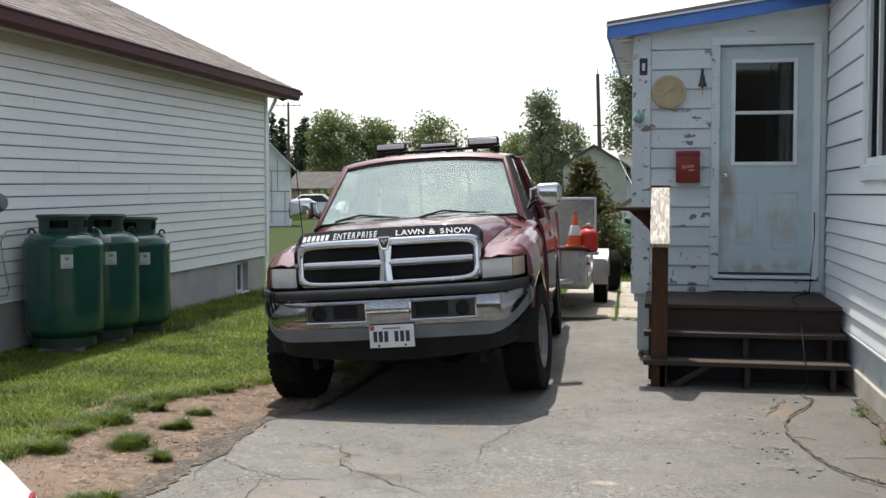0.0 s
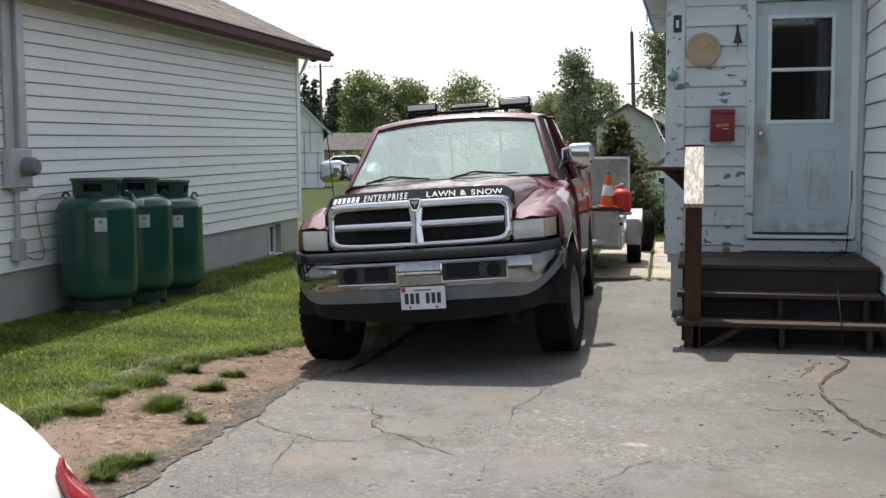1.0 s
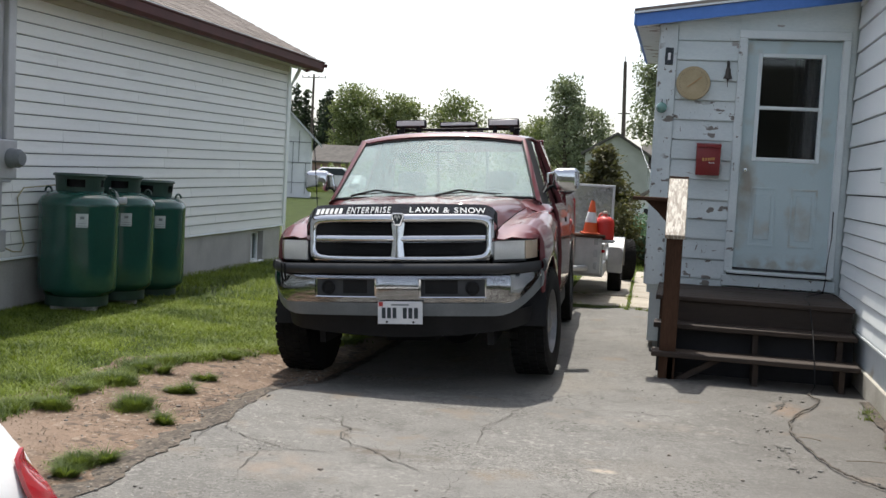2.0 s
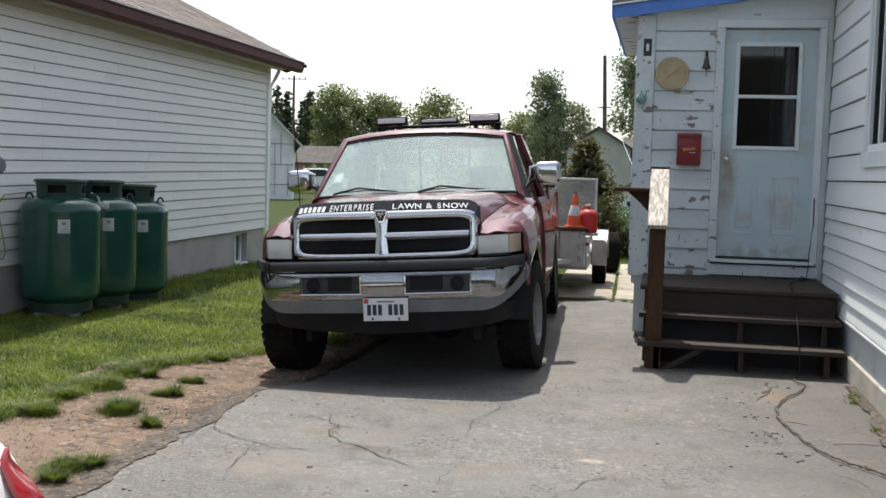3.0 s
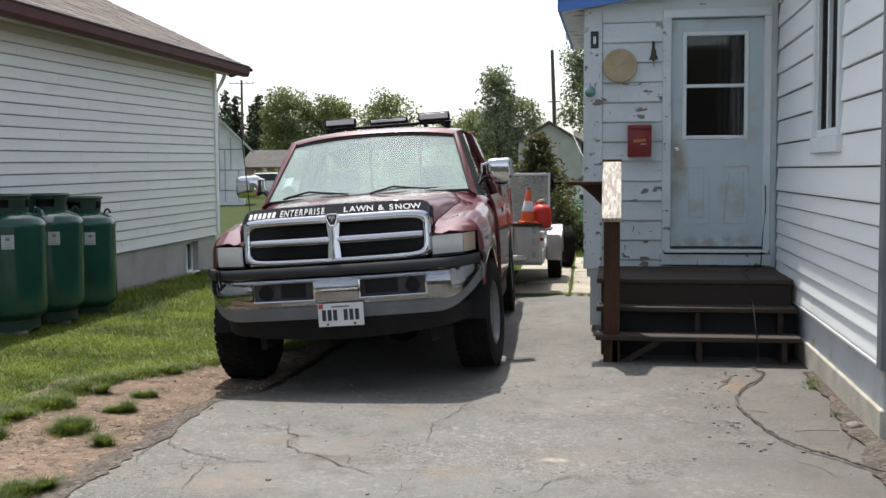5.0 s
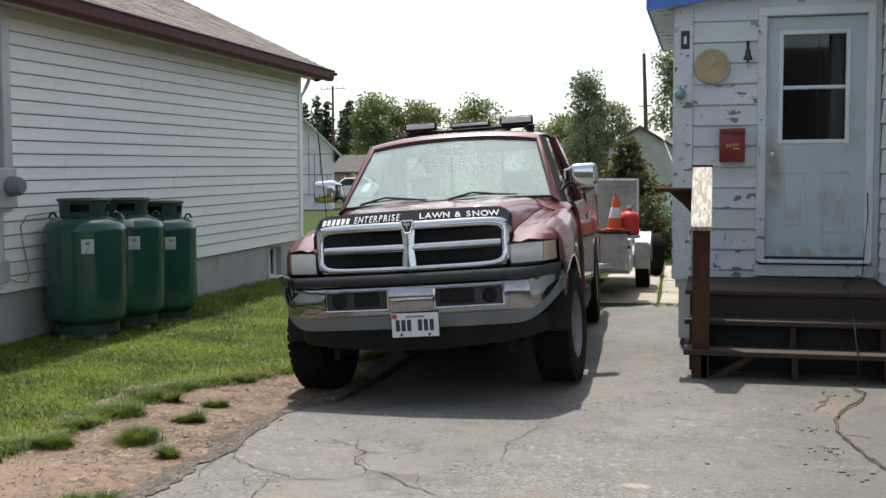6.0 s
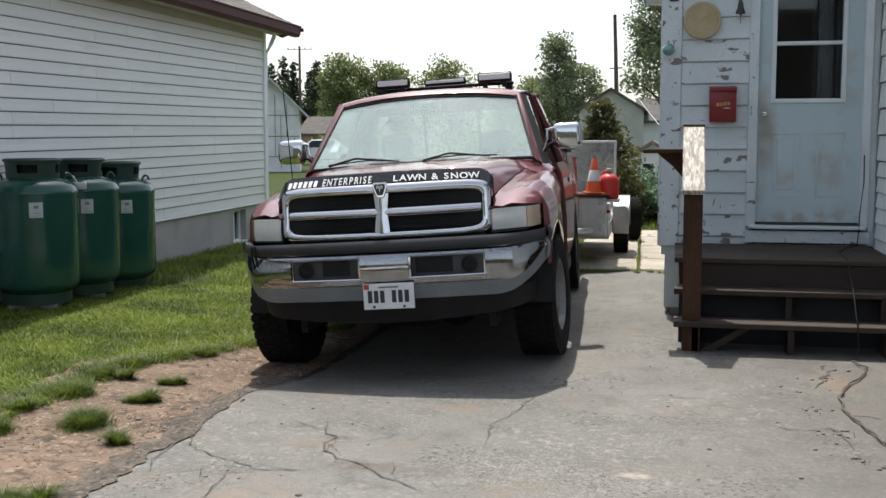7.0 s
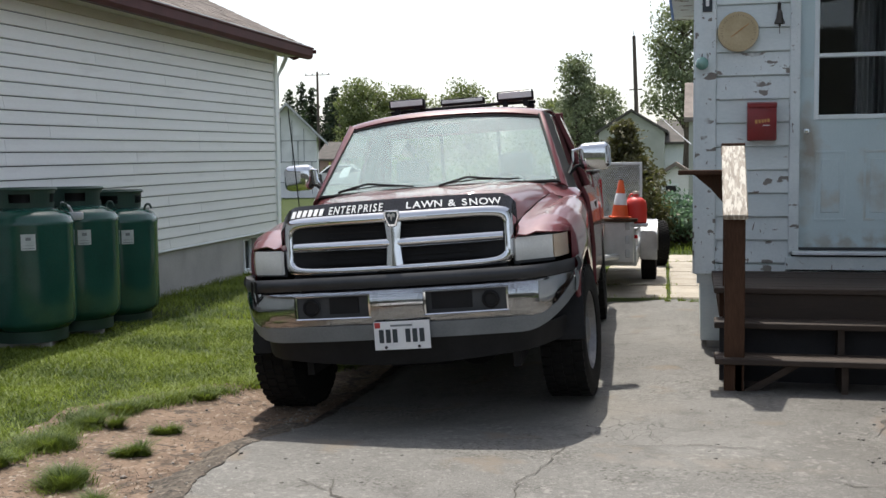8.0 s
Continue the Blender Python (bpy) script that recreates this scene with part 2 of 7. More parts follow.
blotch(M["asphalt"], (0.0, 6.9, 0), (0.8, 0.16, 1), (0.245, 0.215, 0.18), 8, 0.4, 0.6, 0.5)
blotch(M["asphalt"], (-0.185, 5.705, 0), (0.10, 0.05, 1), (0.40, 0.34, 0.27), 30, 0.3, 0.5, 0.85)
mix_along_x(M["asphalt"], -0.3, 1.8, (0.088, 0.077, 0.065), 0.6)
M["crack"] = surf("crack_fill", (0.04, 0.037, 0.032), (0.13, 0.12, 0.105), 20, (0.9, 1.0), 0.3)
M["soil"] = surf("soil", (0.105, 0.068, 0.045), (0.225, 0.155, 0.108), 3.0, (0.9, 1.0), 0.9, fine=60)
extra(M["soil"], "noise", 34, 0.57, 0.63, (0.27, 0.215, 0.165), stretch=(1, 0.5, 1), detail=9)
extra(M["soil"], "noise", 41, 0.58, 0.64, (0.055, 0.042, 0.03), stretch=(0.5, 1, 1), detail=9)
extra(M["soil"], "noise", 9, 0.56, 0.64, (0.075, 0.055, 0.04), detail=8)
extra(M["soil"], "noise", 0.9, 0.52, 0.66, (0.21, 0.15, 0.11))
M["lawn"] = surf("lawn_soil", (0.030, 0.043, 0.016), (0.072, 0.092, 0.034), 2.5, (0.9, 1.0), 0.7, fine=70, spec=0.05)
M["grass"] = leafy("grass", (0.045, 0.082, 0.011), (0.245, 0.315, 0.055), (1.0, 1.0, 0.5))
M["litter"] = leafy("dry_litter", (0.05, 0.036, 0.024), (0.36, 0.28, 0.20), (0.6, 0.5, 0.4))
M["weed"] = leafy("dark_grass", (0.050, 0.088, 0.02), (0.205, 0.26, 0.075), (1.0, 1.0, 0.5))
M["backscreen"] = surf("dark_backdrop_screen", (0.026, 0.029, 0.025), (0.11, 0.112, 0.10), 0.4, (0.9, 1.0), 0.3, fine=6)
M["vinyl"] = surf("grey_white_vinyl_siding", (0.755, 0.77, 0.74), (0.85, 0.86, 0.83), 2.0, (0.45, 0.6), 0.05, rand=0.015, stretch=(1, 0.25, 1))
extra(M["vinyl"], "noise", 3.0, 0.62, 0.95, (0.60, 0.60, 0.57), stretch=(1, 0.4, 3))
M["whitevinyl"] = surf("white_siding", (0.80, 0.85, 0.85), (0.89, 0.915, 0.91), 2.0, (0.4, 0.55), 0.05, rand=0.03, stretch=(1, 0.25, 1))
M["paint"] = surf("weathered_white_paint", (0.555, 0.63, 0.64), (0.69, 0.755, 0.76), 3.0, (0.5, 0.7), 0.25, fine=50, rand=0.03, stretch=(0.5, 0.5, 1.5))
extra(M["paint"], "noise", 5.0, 0.70, 0.715, (0.34, 0.33, 0.31), stretch=(0.8, 0.8, 2.2), detail=10)
M["peel"] = surf("peeling_white_paint", (0.555, 0.62, 0.63), (0.69, 0.75, 0.755), 3.0, (0.5, 0.7), 0.25, fine=50)
extra(M["peel"], "noise", 9.0, 0.612, 0.620, (0.20, 0.185, 0.165), stretch=(0.75, 0.75, 1.3), detail=12, zone=(2.2, 0.40, 0.46))
extra(M["peel"], "noise", 24.0, 0.685, 0.692, (0.17, 0.16, 0.145), stretch=(1.5, 1.5, 0.6), detail=8)
M["door"] = surf("painted_steel_door", (0.46, 0.575, 0.60), (0.56, 0.665, 0.685), 1.2, (0.35, 0.5), 0.04)
extra(M["door"], "noise", 3.5, 0.56, 0.78, (0.45, 0.42, 0.35), detail=9)
blotch(M["door"], (0.655, 10.19, 1.50), (0.11, 0.4, 0.42), (0.27, 0.215, 0.15), 7, 0.25, 0.6, 0.75)
blotch(M["door"], (1.17, 10.19, 1.22), (0.2, 0.4, 0.16), (0.36, 0.33, 0.27), 9, 0.3, 0.65, 0.6)
blotch(M["door"], (1.0, 10.19, 0.80), (0.6, 0.4, 0.13), (0.34, 0.31, 0.26), 11, 0.4, 0.6, 0.7)
M["trimwhite"] = surf("white_trim", (0.67, 0.735, 0.75), (0.77, 0.825, 0.83), 4.0, (0.4, 0.6), 0.1)
M["blue"] = surf("blue_fascia_paint", (0.06, 0.18, 0.54), (0.10, 0.25, 0.68), 3.0, (0.4, 0.6), 0.1)
M["maroon"] = surf("maroon_gutter", (0.062, 0.020, 0.021), (0.10, 0.036, 0.036), 4.0, (0.55, 0.7), 0.03, spec=0.3)
M["shingle"] = surf("brown_asphalt_shingle", (0.14, 0.115, 0.10), (0.285, 0.245, 0.215), 2.5, (0.9, 1.0), 0.5, fine=110, rand=0.12)
M["soffit"] = surf("beige_soffit", (0.50, 0.46, 0.39), (0.58, 0.54, 0.47), 3.0, (0.6, 0.8), 0.05)
M["concrete"] = surf("grey_concrete", (0.34, 0.33, 0.31), (0.47, 0.46, 0.43), 2.2, (0.85, 0.95), 0.4, fine=60)
extra(M["concrete"], "noise", 1.5, 0.58, 0.75, (0.27, 0.26, 0.23), stretch=(1, 1, 0.4), detail=9)
M["bluefound"] = surf("grey_blue_painted_concrete", (0.42, 0.46, 0.48), (0.55, 0.58, 0.59), 2.2, (0.7, 0.9), 0.3, fine=60)
extra(M["bluefound"], "noise", 2.5, 0.58, 0.68, (0.38, 0.35, 0.28), detail=9)
M["barecon"] = surf("bare_stained_concrete", (0.36, 0.33, 0.27), (0.58, 0.55, 0.48), 5.0, (0.9, 1.0), 0.6, fine=60)
M["wood"] = surf("dark_brown_weathered_wood", (0.036, 0.0175, 0.010), (0.086, 0.045, 0.027), 4.0, (0.75, 0.9), 0.35, fine=60, rand=0.15, stretch=(2.0, 2.0, 0.3), spec=0.2)
M["deckwood"] = surf("worn_brown_deck_wood", (0.020, 0.0118, 0.0078), (0.050, 0.0325, 0.0225), 4.0, (0.6, 0.85), 0.35, fine=60, rand=0.15, stretch=(0.3, 2.0, 2.0))
M["railwood"] = surf("worn_pale_rail_wood", (0.15, 0.115, 0.085), (0.43, 0.375, 0.305), 26.0, (0.5, 0.65), 0.4, fine=80, stretch=(2.2, 0.35, 0.35))
extra(M["railwood"], "noise", 30.0, 0.50, 0.56, (0.56, 0.52, 0.45), stretch=(2.0, 0.4, 0.4), detail=8)
M["tank"] = surf("dark_green_enamel", (0.015, 0.062, 0.047), (0.023, 0.09, 0.07), 2.5, (0.09, 0.17), 0.05, spec=0.5)
extra(M["tank"], "noise", 3.0, 0.62, 0.80, (0.03, 0.09, 0.06), stretch=(1, 1, 0.4))
M["tankdark"] = surf("dark_green_collar", (0.012, 0.035, 0.026), (0.022, 0.06, 0.042), 6.0, (0.4, 0.6), 0.05)
M["black"] = surf("black_rubber", (0.006, 0.006, 0.007), (0.015, 0.015, 0.016), 8.0, (0.6, 0.8), 0.15, spec=0.3)
M["pocket"] = surf("grey_bumper_pocket", (0.026, 0.028, 0.031), (0.045, 0.048, 0.053), 6.0, (0.5, 0.65), 0.05)
M["tyre"] = surf("tyre_rubber", (0.005, 0.005, 0.005), (0.013, 0.0125, 0.012), 8.0, (0.85, 0.95), 0.3, spec=0.2)
M["dullsilver"] = surf("dull_silver_sheet", (0.26, 0.265, 0.27), (0.40, 0.405, 0.41), 5.0, (0.35, 0.5), 0.05, metal=0.6)
M["plastic"] = surf("charcoal_plastic", (0.016, 0.018, 0.021), (0.030, 0.032, 0.037), 8.0, (0.4, 0.55), 0.05)
M["greyplastic"] = surf("grey_plastic", (0.13, 0.145, 0.155), (0.19, 0.205, 0.215), 5.0, (0.45, 0.6), 0.05)
M["shield"] = surf("black_bug_shield", (0.012, 0.013, 0.016), (0.02, 0.021, 0.025), 8.0, (0.12, 0.2), 0.0)
M["carpaint"] = surf("maroon_car_paint", (0.095, 0.009, 0.014), (0.135, 0.014, 0.021), 1.5, (0.40, 0.50), 0.0, metal=0.1, coat=0.75, spec=0.5)
M["carpaint"].node_tree.nodes["Principled BSDF"].inputs["Coat Roughness"].default_value = 0.06
M["whitecar"] = surf("white_car_paint", (0.78, 0.78, 0.78), (0.84, 0.84, 0.83), 2.0, (0.3, 0.4), 0.0, coat=0.6)
M["chrome"] = surf("chrome", (0.58, 0.59, 0.61), (0.70, 0.71, 0.73), 3.0, (0.04, 0.12), 0.0, metal=1.0)
M["alu"] = surf("dull_aluminium", (0.50, 0.50, 0.50), (0.68, 0.68, 0.68), 6.0, (0.35, 0.5), 0.1, metal=1.0)
M["galv"] = surf("galvanised_grey_paint", (0.40, 0.41, 0.42), (0.52, 0.53, 0.54), 5.0, (0.4, 0.6), 0.05, metal=0.3)
M["lampglass"] = surf("cloudy_headlight_lens", (0.62, 0.61, 0.57), (0.76, 0.75, 0.70), 4.0, (0.15, 0.3), 0.0, coat=0.6)
M["amber"] = surf("pale_amber_lens", (0.48, 0.36, 0.24), (0.62, 0.48, 0.35), 4.0, (0.1, 0.2), 0.0, coat=1.0)
M["redlens"] = surf("red_tail_lens", (0.30, 0.008, 0.012), (0.42, 0.015, 0.02), 4.0, (0.08, 0.15), 0.0, coat=1.0)
M["whiteplate"] = surf("white_plate", (0.62, 0.63, 0.65), (0.72, 0.73, 0.74), 9.0, (0.4, 0.5), 0.0)
M["ink"] = surf("dark_ink", (0.015, 0.025, 0.03), (0.03, 0.04, 0.05), 9.0, (0.5, 0.6), 0.0)
M["whiteink"] = surf("white_lettering", (0.70, 0.70, 0.70), (0.80, 0.80, 0.80), 9.0, (0.4, 0.5), 0.0)
M["redink"] = surf("red_sticker", (0.35, 0.03, 0.03), (0.45, 0.05, 0.05), 9.0, (0.4, 0.5), 0.0)
M["mailred"] = surf("red_enamel", (0.17, 0.010, 0.012), (0.25, 0.018, 0.02), 4.0, (0.3, 0.45), 0.05)
M["gold"] = surf("faded_gold_lettering", (0.45, 0.22, 0.06), (0.55, 0.30, 0.10), 9.0, (0.5, 0.6), 0.0)
M["dial"] = surf("yellowed_dial", (0.36, 0.285, 0.155), (0.48, 0.395, 0.24), 6.0, (0.4, 0.55), 0.03)
M["brass"] = surf("dark_bronze", (0.05, 0.045, 0.04), (0.10, 0.09, 0.08), 9.0, (0.4, 0.6), 0.1, metal=0.6)
M["greenglass"] = surf("pale_green_glass", (0.10, 0.26, 0.22), (0.20, 0.38, 0.33), 6.0, (0.05, 0.15), 0.0, coat=1.0)
M["label"] = surf("grey_paper_label", (0.42, 0.46, 0.46), (0.55, 0.58, 0.58), 18.0, (0.5, 0.7), 0.0)
M["orange"] = surf("orange_pvc", (0.62, 0.085, 0.02), (0.78, 0.13, 0.03), 5.0, (0.45, 0.6), 0.05)
M["redcan"] = surf("red_polyethylene", (0.50, 0.025, 0.02), (0.65, 0.045, 0.03), 5.0, (0.4, 0.55), 0.05)
M["reflect"] = surf("white_reflective_band", (0.62, 0.62, 0.62), (0.75, 0.75, 0.75), 9.0, (0.3, 0.4), 0.0)
M["bark"] = surf("grey_brown_bark", (0.05, 0.04, 0.03), (0.14, 0.11, 0.085), 6.0, (0.9, 1.0), 0.8, fine=40, stretch=(2, 2, 0.4))
M["pole"] = surf("weathered_pole_wood", (0.07, 0.055, 0.045), (0.13, 0.105, 0.085), 3.0, (0.8, 0.95), 0.4, stretch=(2, 2, 0.3))
M["leaf"] = leafy("broad_leaves", (0.075, 0.10, 0.042), (0.235, 0.28, 0.125), (1.0, 1.0, 0.6))
M["leafpale"] = leafy("poplar_leaves", (0.10, 0.125, 0.075), (0.29, 0.335, 0.20), (1.0, 1.0, 0.8))
M["needle"] = leafy("conifer_needles", (0.026, 0.038, 0.026), (0.075, 0.095, 0.06), (0.8, 1.0, 0.5))
M["cedar"] = leafy("cedar_foliage", (0.052, 0.05, 0.027), (0.165, 0.15, 0.078), (0.9, 1.0, 0.5))
M["juniper"] = leafy("juniper_foliage", (0.07, 0.12, 0.085), (0.28, 0.38, 0.28), (0.8, 1.0, 0.7))
M["glass"] = glass("window_glass", (0.75, 0.80, 0.80), 0.02, 1.5)
M["windshield"] = glass("dusty_sheen_windshield", (0.90, 0.965, 0.955), 0.03, 1.65, 0.19)
M["cabglass"] = glass("cab_window_glass", (0.93, 0.96, 0.95), 0.03, 1.5)
# near-black colour standing in for unlit rooms and shaded hollows
M["shade_black"] = surf("painted_deep_shade", (0.012, 0.012, 0.014), (0.028, 0.028, 0.032), 3.0, (0.8, 0.9), 0.0)
M["seat"] = surf("grey_seat_cloth", (0.05, 0.055, 0.058), (0.09, 0.097, 0.10), 12.0, (0.85, 0.95), 0.2)
M["stone"] = surf("pale_paving_slab", (0.29, 0.255, 0.205), (0.45, 0.405, 0.335), 4.0, (0.85, 0.95), 0.4, rand=0.10)
M["shedpaint"] = surf("chalky_white_boards", (0.68, 0.69, 0.70), (0.84, 0.85, 0.86), 2.0, (0.7, 0.9), 0.1)
M["palegreen"] = surf("pale_green_siding", (0.40, 0.41, 0.36), (0.50, 0.51, 0.46), 2.0, (0.6, 0.8), 0.05)
M["greyroof"] = surf("grey_brown_shingle", (0.075, 0.068, 0.062), (0.14, 0.128, 0.115), 2.5, (0.9, 1.0), 0.4, fine=60)
M["gravel"] = surf("broken_asphalt_crumbs", (0.05, 0.041, 0.032), (0.145, 0.118, 0.092), 9.0, (0.9, 1.0), 0.9, fine=45)
extra(M["gravel"], "noise", 38, 0.58, 0.64, (0.19, 0.16, 0.13), detail=9)
extra(M["gravel"], "noise", 30, 0.55, 0.60, (0.04, 0.034, 0.028), detail=9)
M["rim"] = surf("dull_grey_alloy", (0.16, 0.16, 0.165), (0.30, 0.30, 0.305), 6.0, (0.4, 0.55), 0.1, metal=0.8)
M["crumb"] = surf("pale_asphalt_crumbs", (0.12, 0.113, 0.10), (0.27, 0.255, 0.23), 14.0, (0.85, 0.95), 0.5)
M["pink"] = surf("pinkish_brick_wall", (0.34, 0.22, 0.19), (0.46, 0.32, 0.28), 3.0, (0.8, 0.9), 0.1)
M["rope"] = surf("frayed_dark_rope", (0.05, 0.042, 0.035), (0.16, 0.14, 0.115), 40.0, (0.8, 0.95), 0.5)
M["yellowcable"] = surf("dull_yellow_cable", (0.34, 0.30, 0.16), (0.45, 0.40, 0.24), 9.0, (0.5, 0.7), 0.0)
M["rock"] = surf("small_stone", (0.13, 0.112, 0.095), (0.33, 0.29, 0.25), 14.0, (0.8, 0.95), 0.5)


# ---- mesh helpers ----
def finish(name, bm, material, smooth=35.0):
    me = bpy.data.meshes.new(name)
    bm.normal_update()
    bm.to_mesh(me)
    bm.free()
    me.materials.append(material)
    if smooth:
        me.polygons.foreach_set("use_smooth", [True] * len(me.polygons))
        me.set_sharp_from_angle(angle=radians(smooth))
    return me


def part(name, bm, material, parent, label="", smooth=35.0, m=None):
    ob = new(name, finish(name, bm, material, smooth))
    ob.parent = parent
    if m is not None:
        ob.matrix_basis = m
    return tagged(ob, label)


def piece(name, me, parent, m=None):
    ob = new(name, me)
    ob.parent = parent
    if m is not None:
        ob.matrix_basis = m
    return ob


def thing(name, label, category, m=None, group="", kind=""):
    ob = new(name)
    ob.empty_display_size = 0.1
    if m is not None:
        ob.matrix_basis = m
    return tagged(ob, label, category, group, kind)


def solid(name, bm, material, label, category, m=None, group="", kind="", smooth=35.0):
    ob = new(name, finish(name, bm, material, smooth))
    if m is not None:
        ob.matrix_basis = m
    return tagged(ob, label, category, group, kind)


def box(x0, x1, y0, y1, z0, z1, bevel=0.0, bm=None, seg=1):
    own = bmesh.new()
    v = [own.verts.new((x, y, z)) for x in (x0, x1) for y in (y0, y1) for z in (z0, z1)]
    for f in ((0, 1, 3, 2), (4, 6, 7, 5), (0, 4, 5, 1), (2, 3, 7, 6), (0, 2, 6, 4), (1, 5, 7, 3)):
        own.faces.new([v[i] for i in f])
    bmesh.ops.recalc_face_normals(own, faces=own.faces)
    if bevel:
        bmesh.ops.bevel(own, geom=list(own.edges), offset=bevel, segments=seg, affect="EDGES", profile=0.5)
    return merge(own, bm)


def merge(own, bm):
    if bm is None:
        return own
    tmp = bpy.data.meshes.new("tmp")
    own.to_mesh(tmp)
    own.free()
    bm.from_mesh(tmp)
    bpy.data.meshes.remove(tmp)
    return bm


def prism(pts, axis, d0, d1, bm=None, bevel=0.0):
    """A polygon given in the two other axes (in x, y, z order), drawn out along axis."""
    own = bmesh.new()
    def put(p, d):
        c = list(p)
        c.insert("xyz".index(axis), d)
        return own.verts.new(c)
    a, b = [put(p, d0) for p in pts], [put(p, d1) for p in pts]
    own.faces.new(a)
    own.faces.new(list(reversed(b)))
    for i in range(len(pts)):
        j = (i + 1) % len(pts)
        own.faces.new((a[i], b[i], b[j], a[j]))
    bmesh.ops.recalc_face_normals(own, faces=own.faces)
    if bevel:
        bmesh.ops.bevel(own, geom=list(own.edges), offset=bevel, segments=1, affect="EDGES", profile=0.5)
    return merge(own, bm)


def lathe(profile, seg=32, bm=None, axis="z"):
    own = bmesh.new()
    rings = []
    for r, h in profile:
        ring = []
        for i in range(seg):
            a = 2 * math.pi * i / seg
            c, s = r * math.cos(a), r * math.sin(a)
            ring.append(own.verts.new({"z": (c, s, h), "x": (h, c, s), "y": (c, h, s)}[axis]))
        rings.append(ring)
    for a, b in zip(rings, rings[1:]):
        for i in range(seg):
            j = (i + 1) % seg
            own.faces.new((a[i], a[j], b[j], b[i]))
    for ring in (rings[0], rings[-1]):
        own.faces.new(ring)
    bmesh.ops.remove_doubles(own, verts=own.verts, dist=0.0004)
    bmesh.ops.recalc_face_normals(own, faces=own.faces)
    return merge(own, bm)


def tube(pts, r, seg=8, bm=None, caps=True):
    own = bmesh.new()
    pts = [Vector(p) for p in pts]
    rs = r if isinstance(r, (list, tuple)) else [r] * len(pts)
    rings = []
    for i, p in enumerate(pts):
        d = (pts[min(i + 1, len(pts) - 1)] - pts[max(i - 1, 0)]).normalized()
        u = d.cross(Vector((0, 0, 1)))
        u = u.normalized() if u.length > 0.05 else Vector((1, 0, 0))
        w = d.cross(u).normalized()
        rings.append([own.verts.new(p + rs[i] * (math.cos(2 * math.pi * k / seg) * u + math.sin(2 * math.pi * k / seg) * w)) for k in range(seg)])
    for a, b in zip(rings, rings[1:]):
        for i in range(seg):
            j = (i + 1) % seg
            own.faces.new((a[i], a[j], b[j], b[i]))
    if caps:
        own.faces.new(rings[0])
        own.faces.new(rings[-1])
    bmesh.ops.recalc_face_normals(own, faces=own.faces)
    return merge(own, bm)


def sheet(rows, thick=0.0, bm=None, close=False):
    """A surface through rows of points; thick: given depth against its normals."""
    own = bmesh.new()
    g = [[own.verts.new(p) for p in row] for row in rows]
    for a, b in zip(g, g[1:]):
        n = len(a)
        for i in range(n if close else n - 1):
            j = (i + 1) % n
            try:
                own.faces.new((a[i], a[j], b[j], b[i]))
            except ValueError:
                pass
    bmesh.ops.remove_doubles(own, verts=own.verts, dist=0.0002)
    own.normal_update()
    if thick:
        bmesh.ops.solidify(own, geom=list(own.faces), thickness=thick)
        bmesh.ops.recalc_face_normals(own, faces=own.faces)
    return merge(own, bm)


def letters(text, size, material, parent, m, depth=0.002, name="lettering"):
    cu = bpy.data.curves.new("tmp_text", "FONT")
    cu.body, cu.size, cu.extrude, cu.align_x, cu.offset = text, size, depth, "CENTER", size * 0.012
    tmp = bpy.data.objects.new("tmp_text", cu)
    scene.collection.objects.link(tmp)
    dg = bpy.context.evaluated_depsgraph_get()
    me = bpy.data.meshes.new_from_object(tmp.evaluated_get(dg))
    bpy.data.objects.remove(tmp)
    bpy.data.curves.remove(cu)
    me.name = name
    me.materials.clear()
    me.materials.append(material)
    return piece(name, me, parent, m)


def lerp(a, b, t):
    return a + (b - a) * t


def curve(x, table):
    """Smooth value from rows of (x, value)."""
    if x <= table[0][0]:
        return table[0][1]
    for (a, va), (b, vb) in zip(table, table[1:]):
        if x <= b:
            t = (x - a) / (b - a)
            return lerp(va, vb, t * t * (3 - 2 * t) * 0.5 + t * 0.5)
    return table[-1][1]


def blades(name, spots, material, parent=None, label="", kind=""):
    """Grass blades as one mesh. Rows of spots: x, y, z, height, width, heading, lean."""
    s = np.asarray(spots, float)
    n = len(s)
    x, y, z, h, w, a, le = s.T
    ca, sa = np.cos(a), np.sin(a)
    lx, ly = -sa * le * h, ca * le * h
    v = np.empty((n, 5, 3))
    v[:, 0] = np.c_[x - ca * w / 2, y - sa * w / 2, z]
    v[:, 1] = np.c_[x + ca * w / 2, y + sa * w / 2, z]
    v[:, 2] = np.c_[x + ca * w * 0.4 + lx * 0.35, y + sa * w * 0.4 + ly * 0.35, z + h * 0.6]
    v[:, 3] = np.c_[x - ca * w * 0.4 + lx * 0.35, y - sa * w * 0.4 + ly * 0.35, z + h * 0.6]
    v[:, 4] = np.c_[x + lx, y + ly, z + h]
    i = np.arange(n) * 5
    me = bpy.data.meshes.new(name)
    faces = np.concatenate([np.c_[i, i + 1, i + 2, i + 3].ravel(), np.c_[i + 3, i + 2, i + 4].ravel()])
    sizes = np.concatenate([np.full(n, 4), np.full(n, 3)])
    me.vertices.add(n * 5)
    me.vertices.foreach_set("co", v.ravel())
    me.loops.add(len(faces))
    me.loops.foreach_set("vertex_index", faces.astype(np.int32))
    me.polygons.add(2 * n)
    me.polygons.foreach_set("loop_start", np.concatenate([[0], np.cumsum(sizes)[:-1]]).astype(np.int32))
    me.update(calc_edges=True)
    me.validate()
    me.materials.append(material)
    ob = new(name, me)
    ob.parent = parent
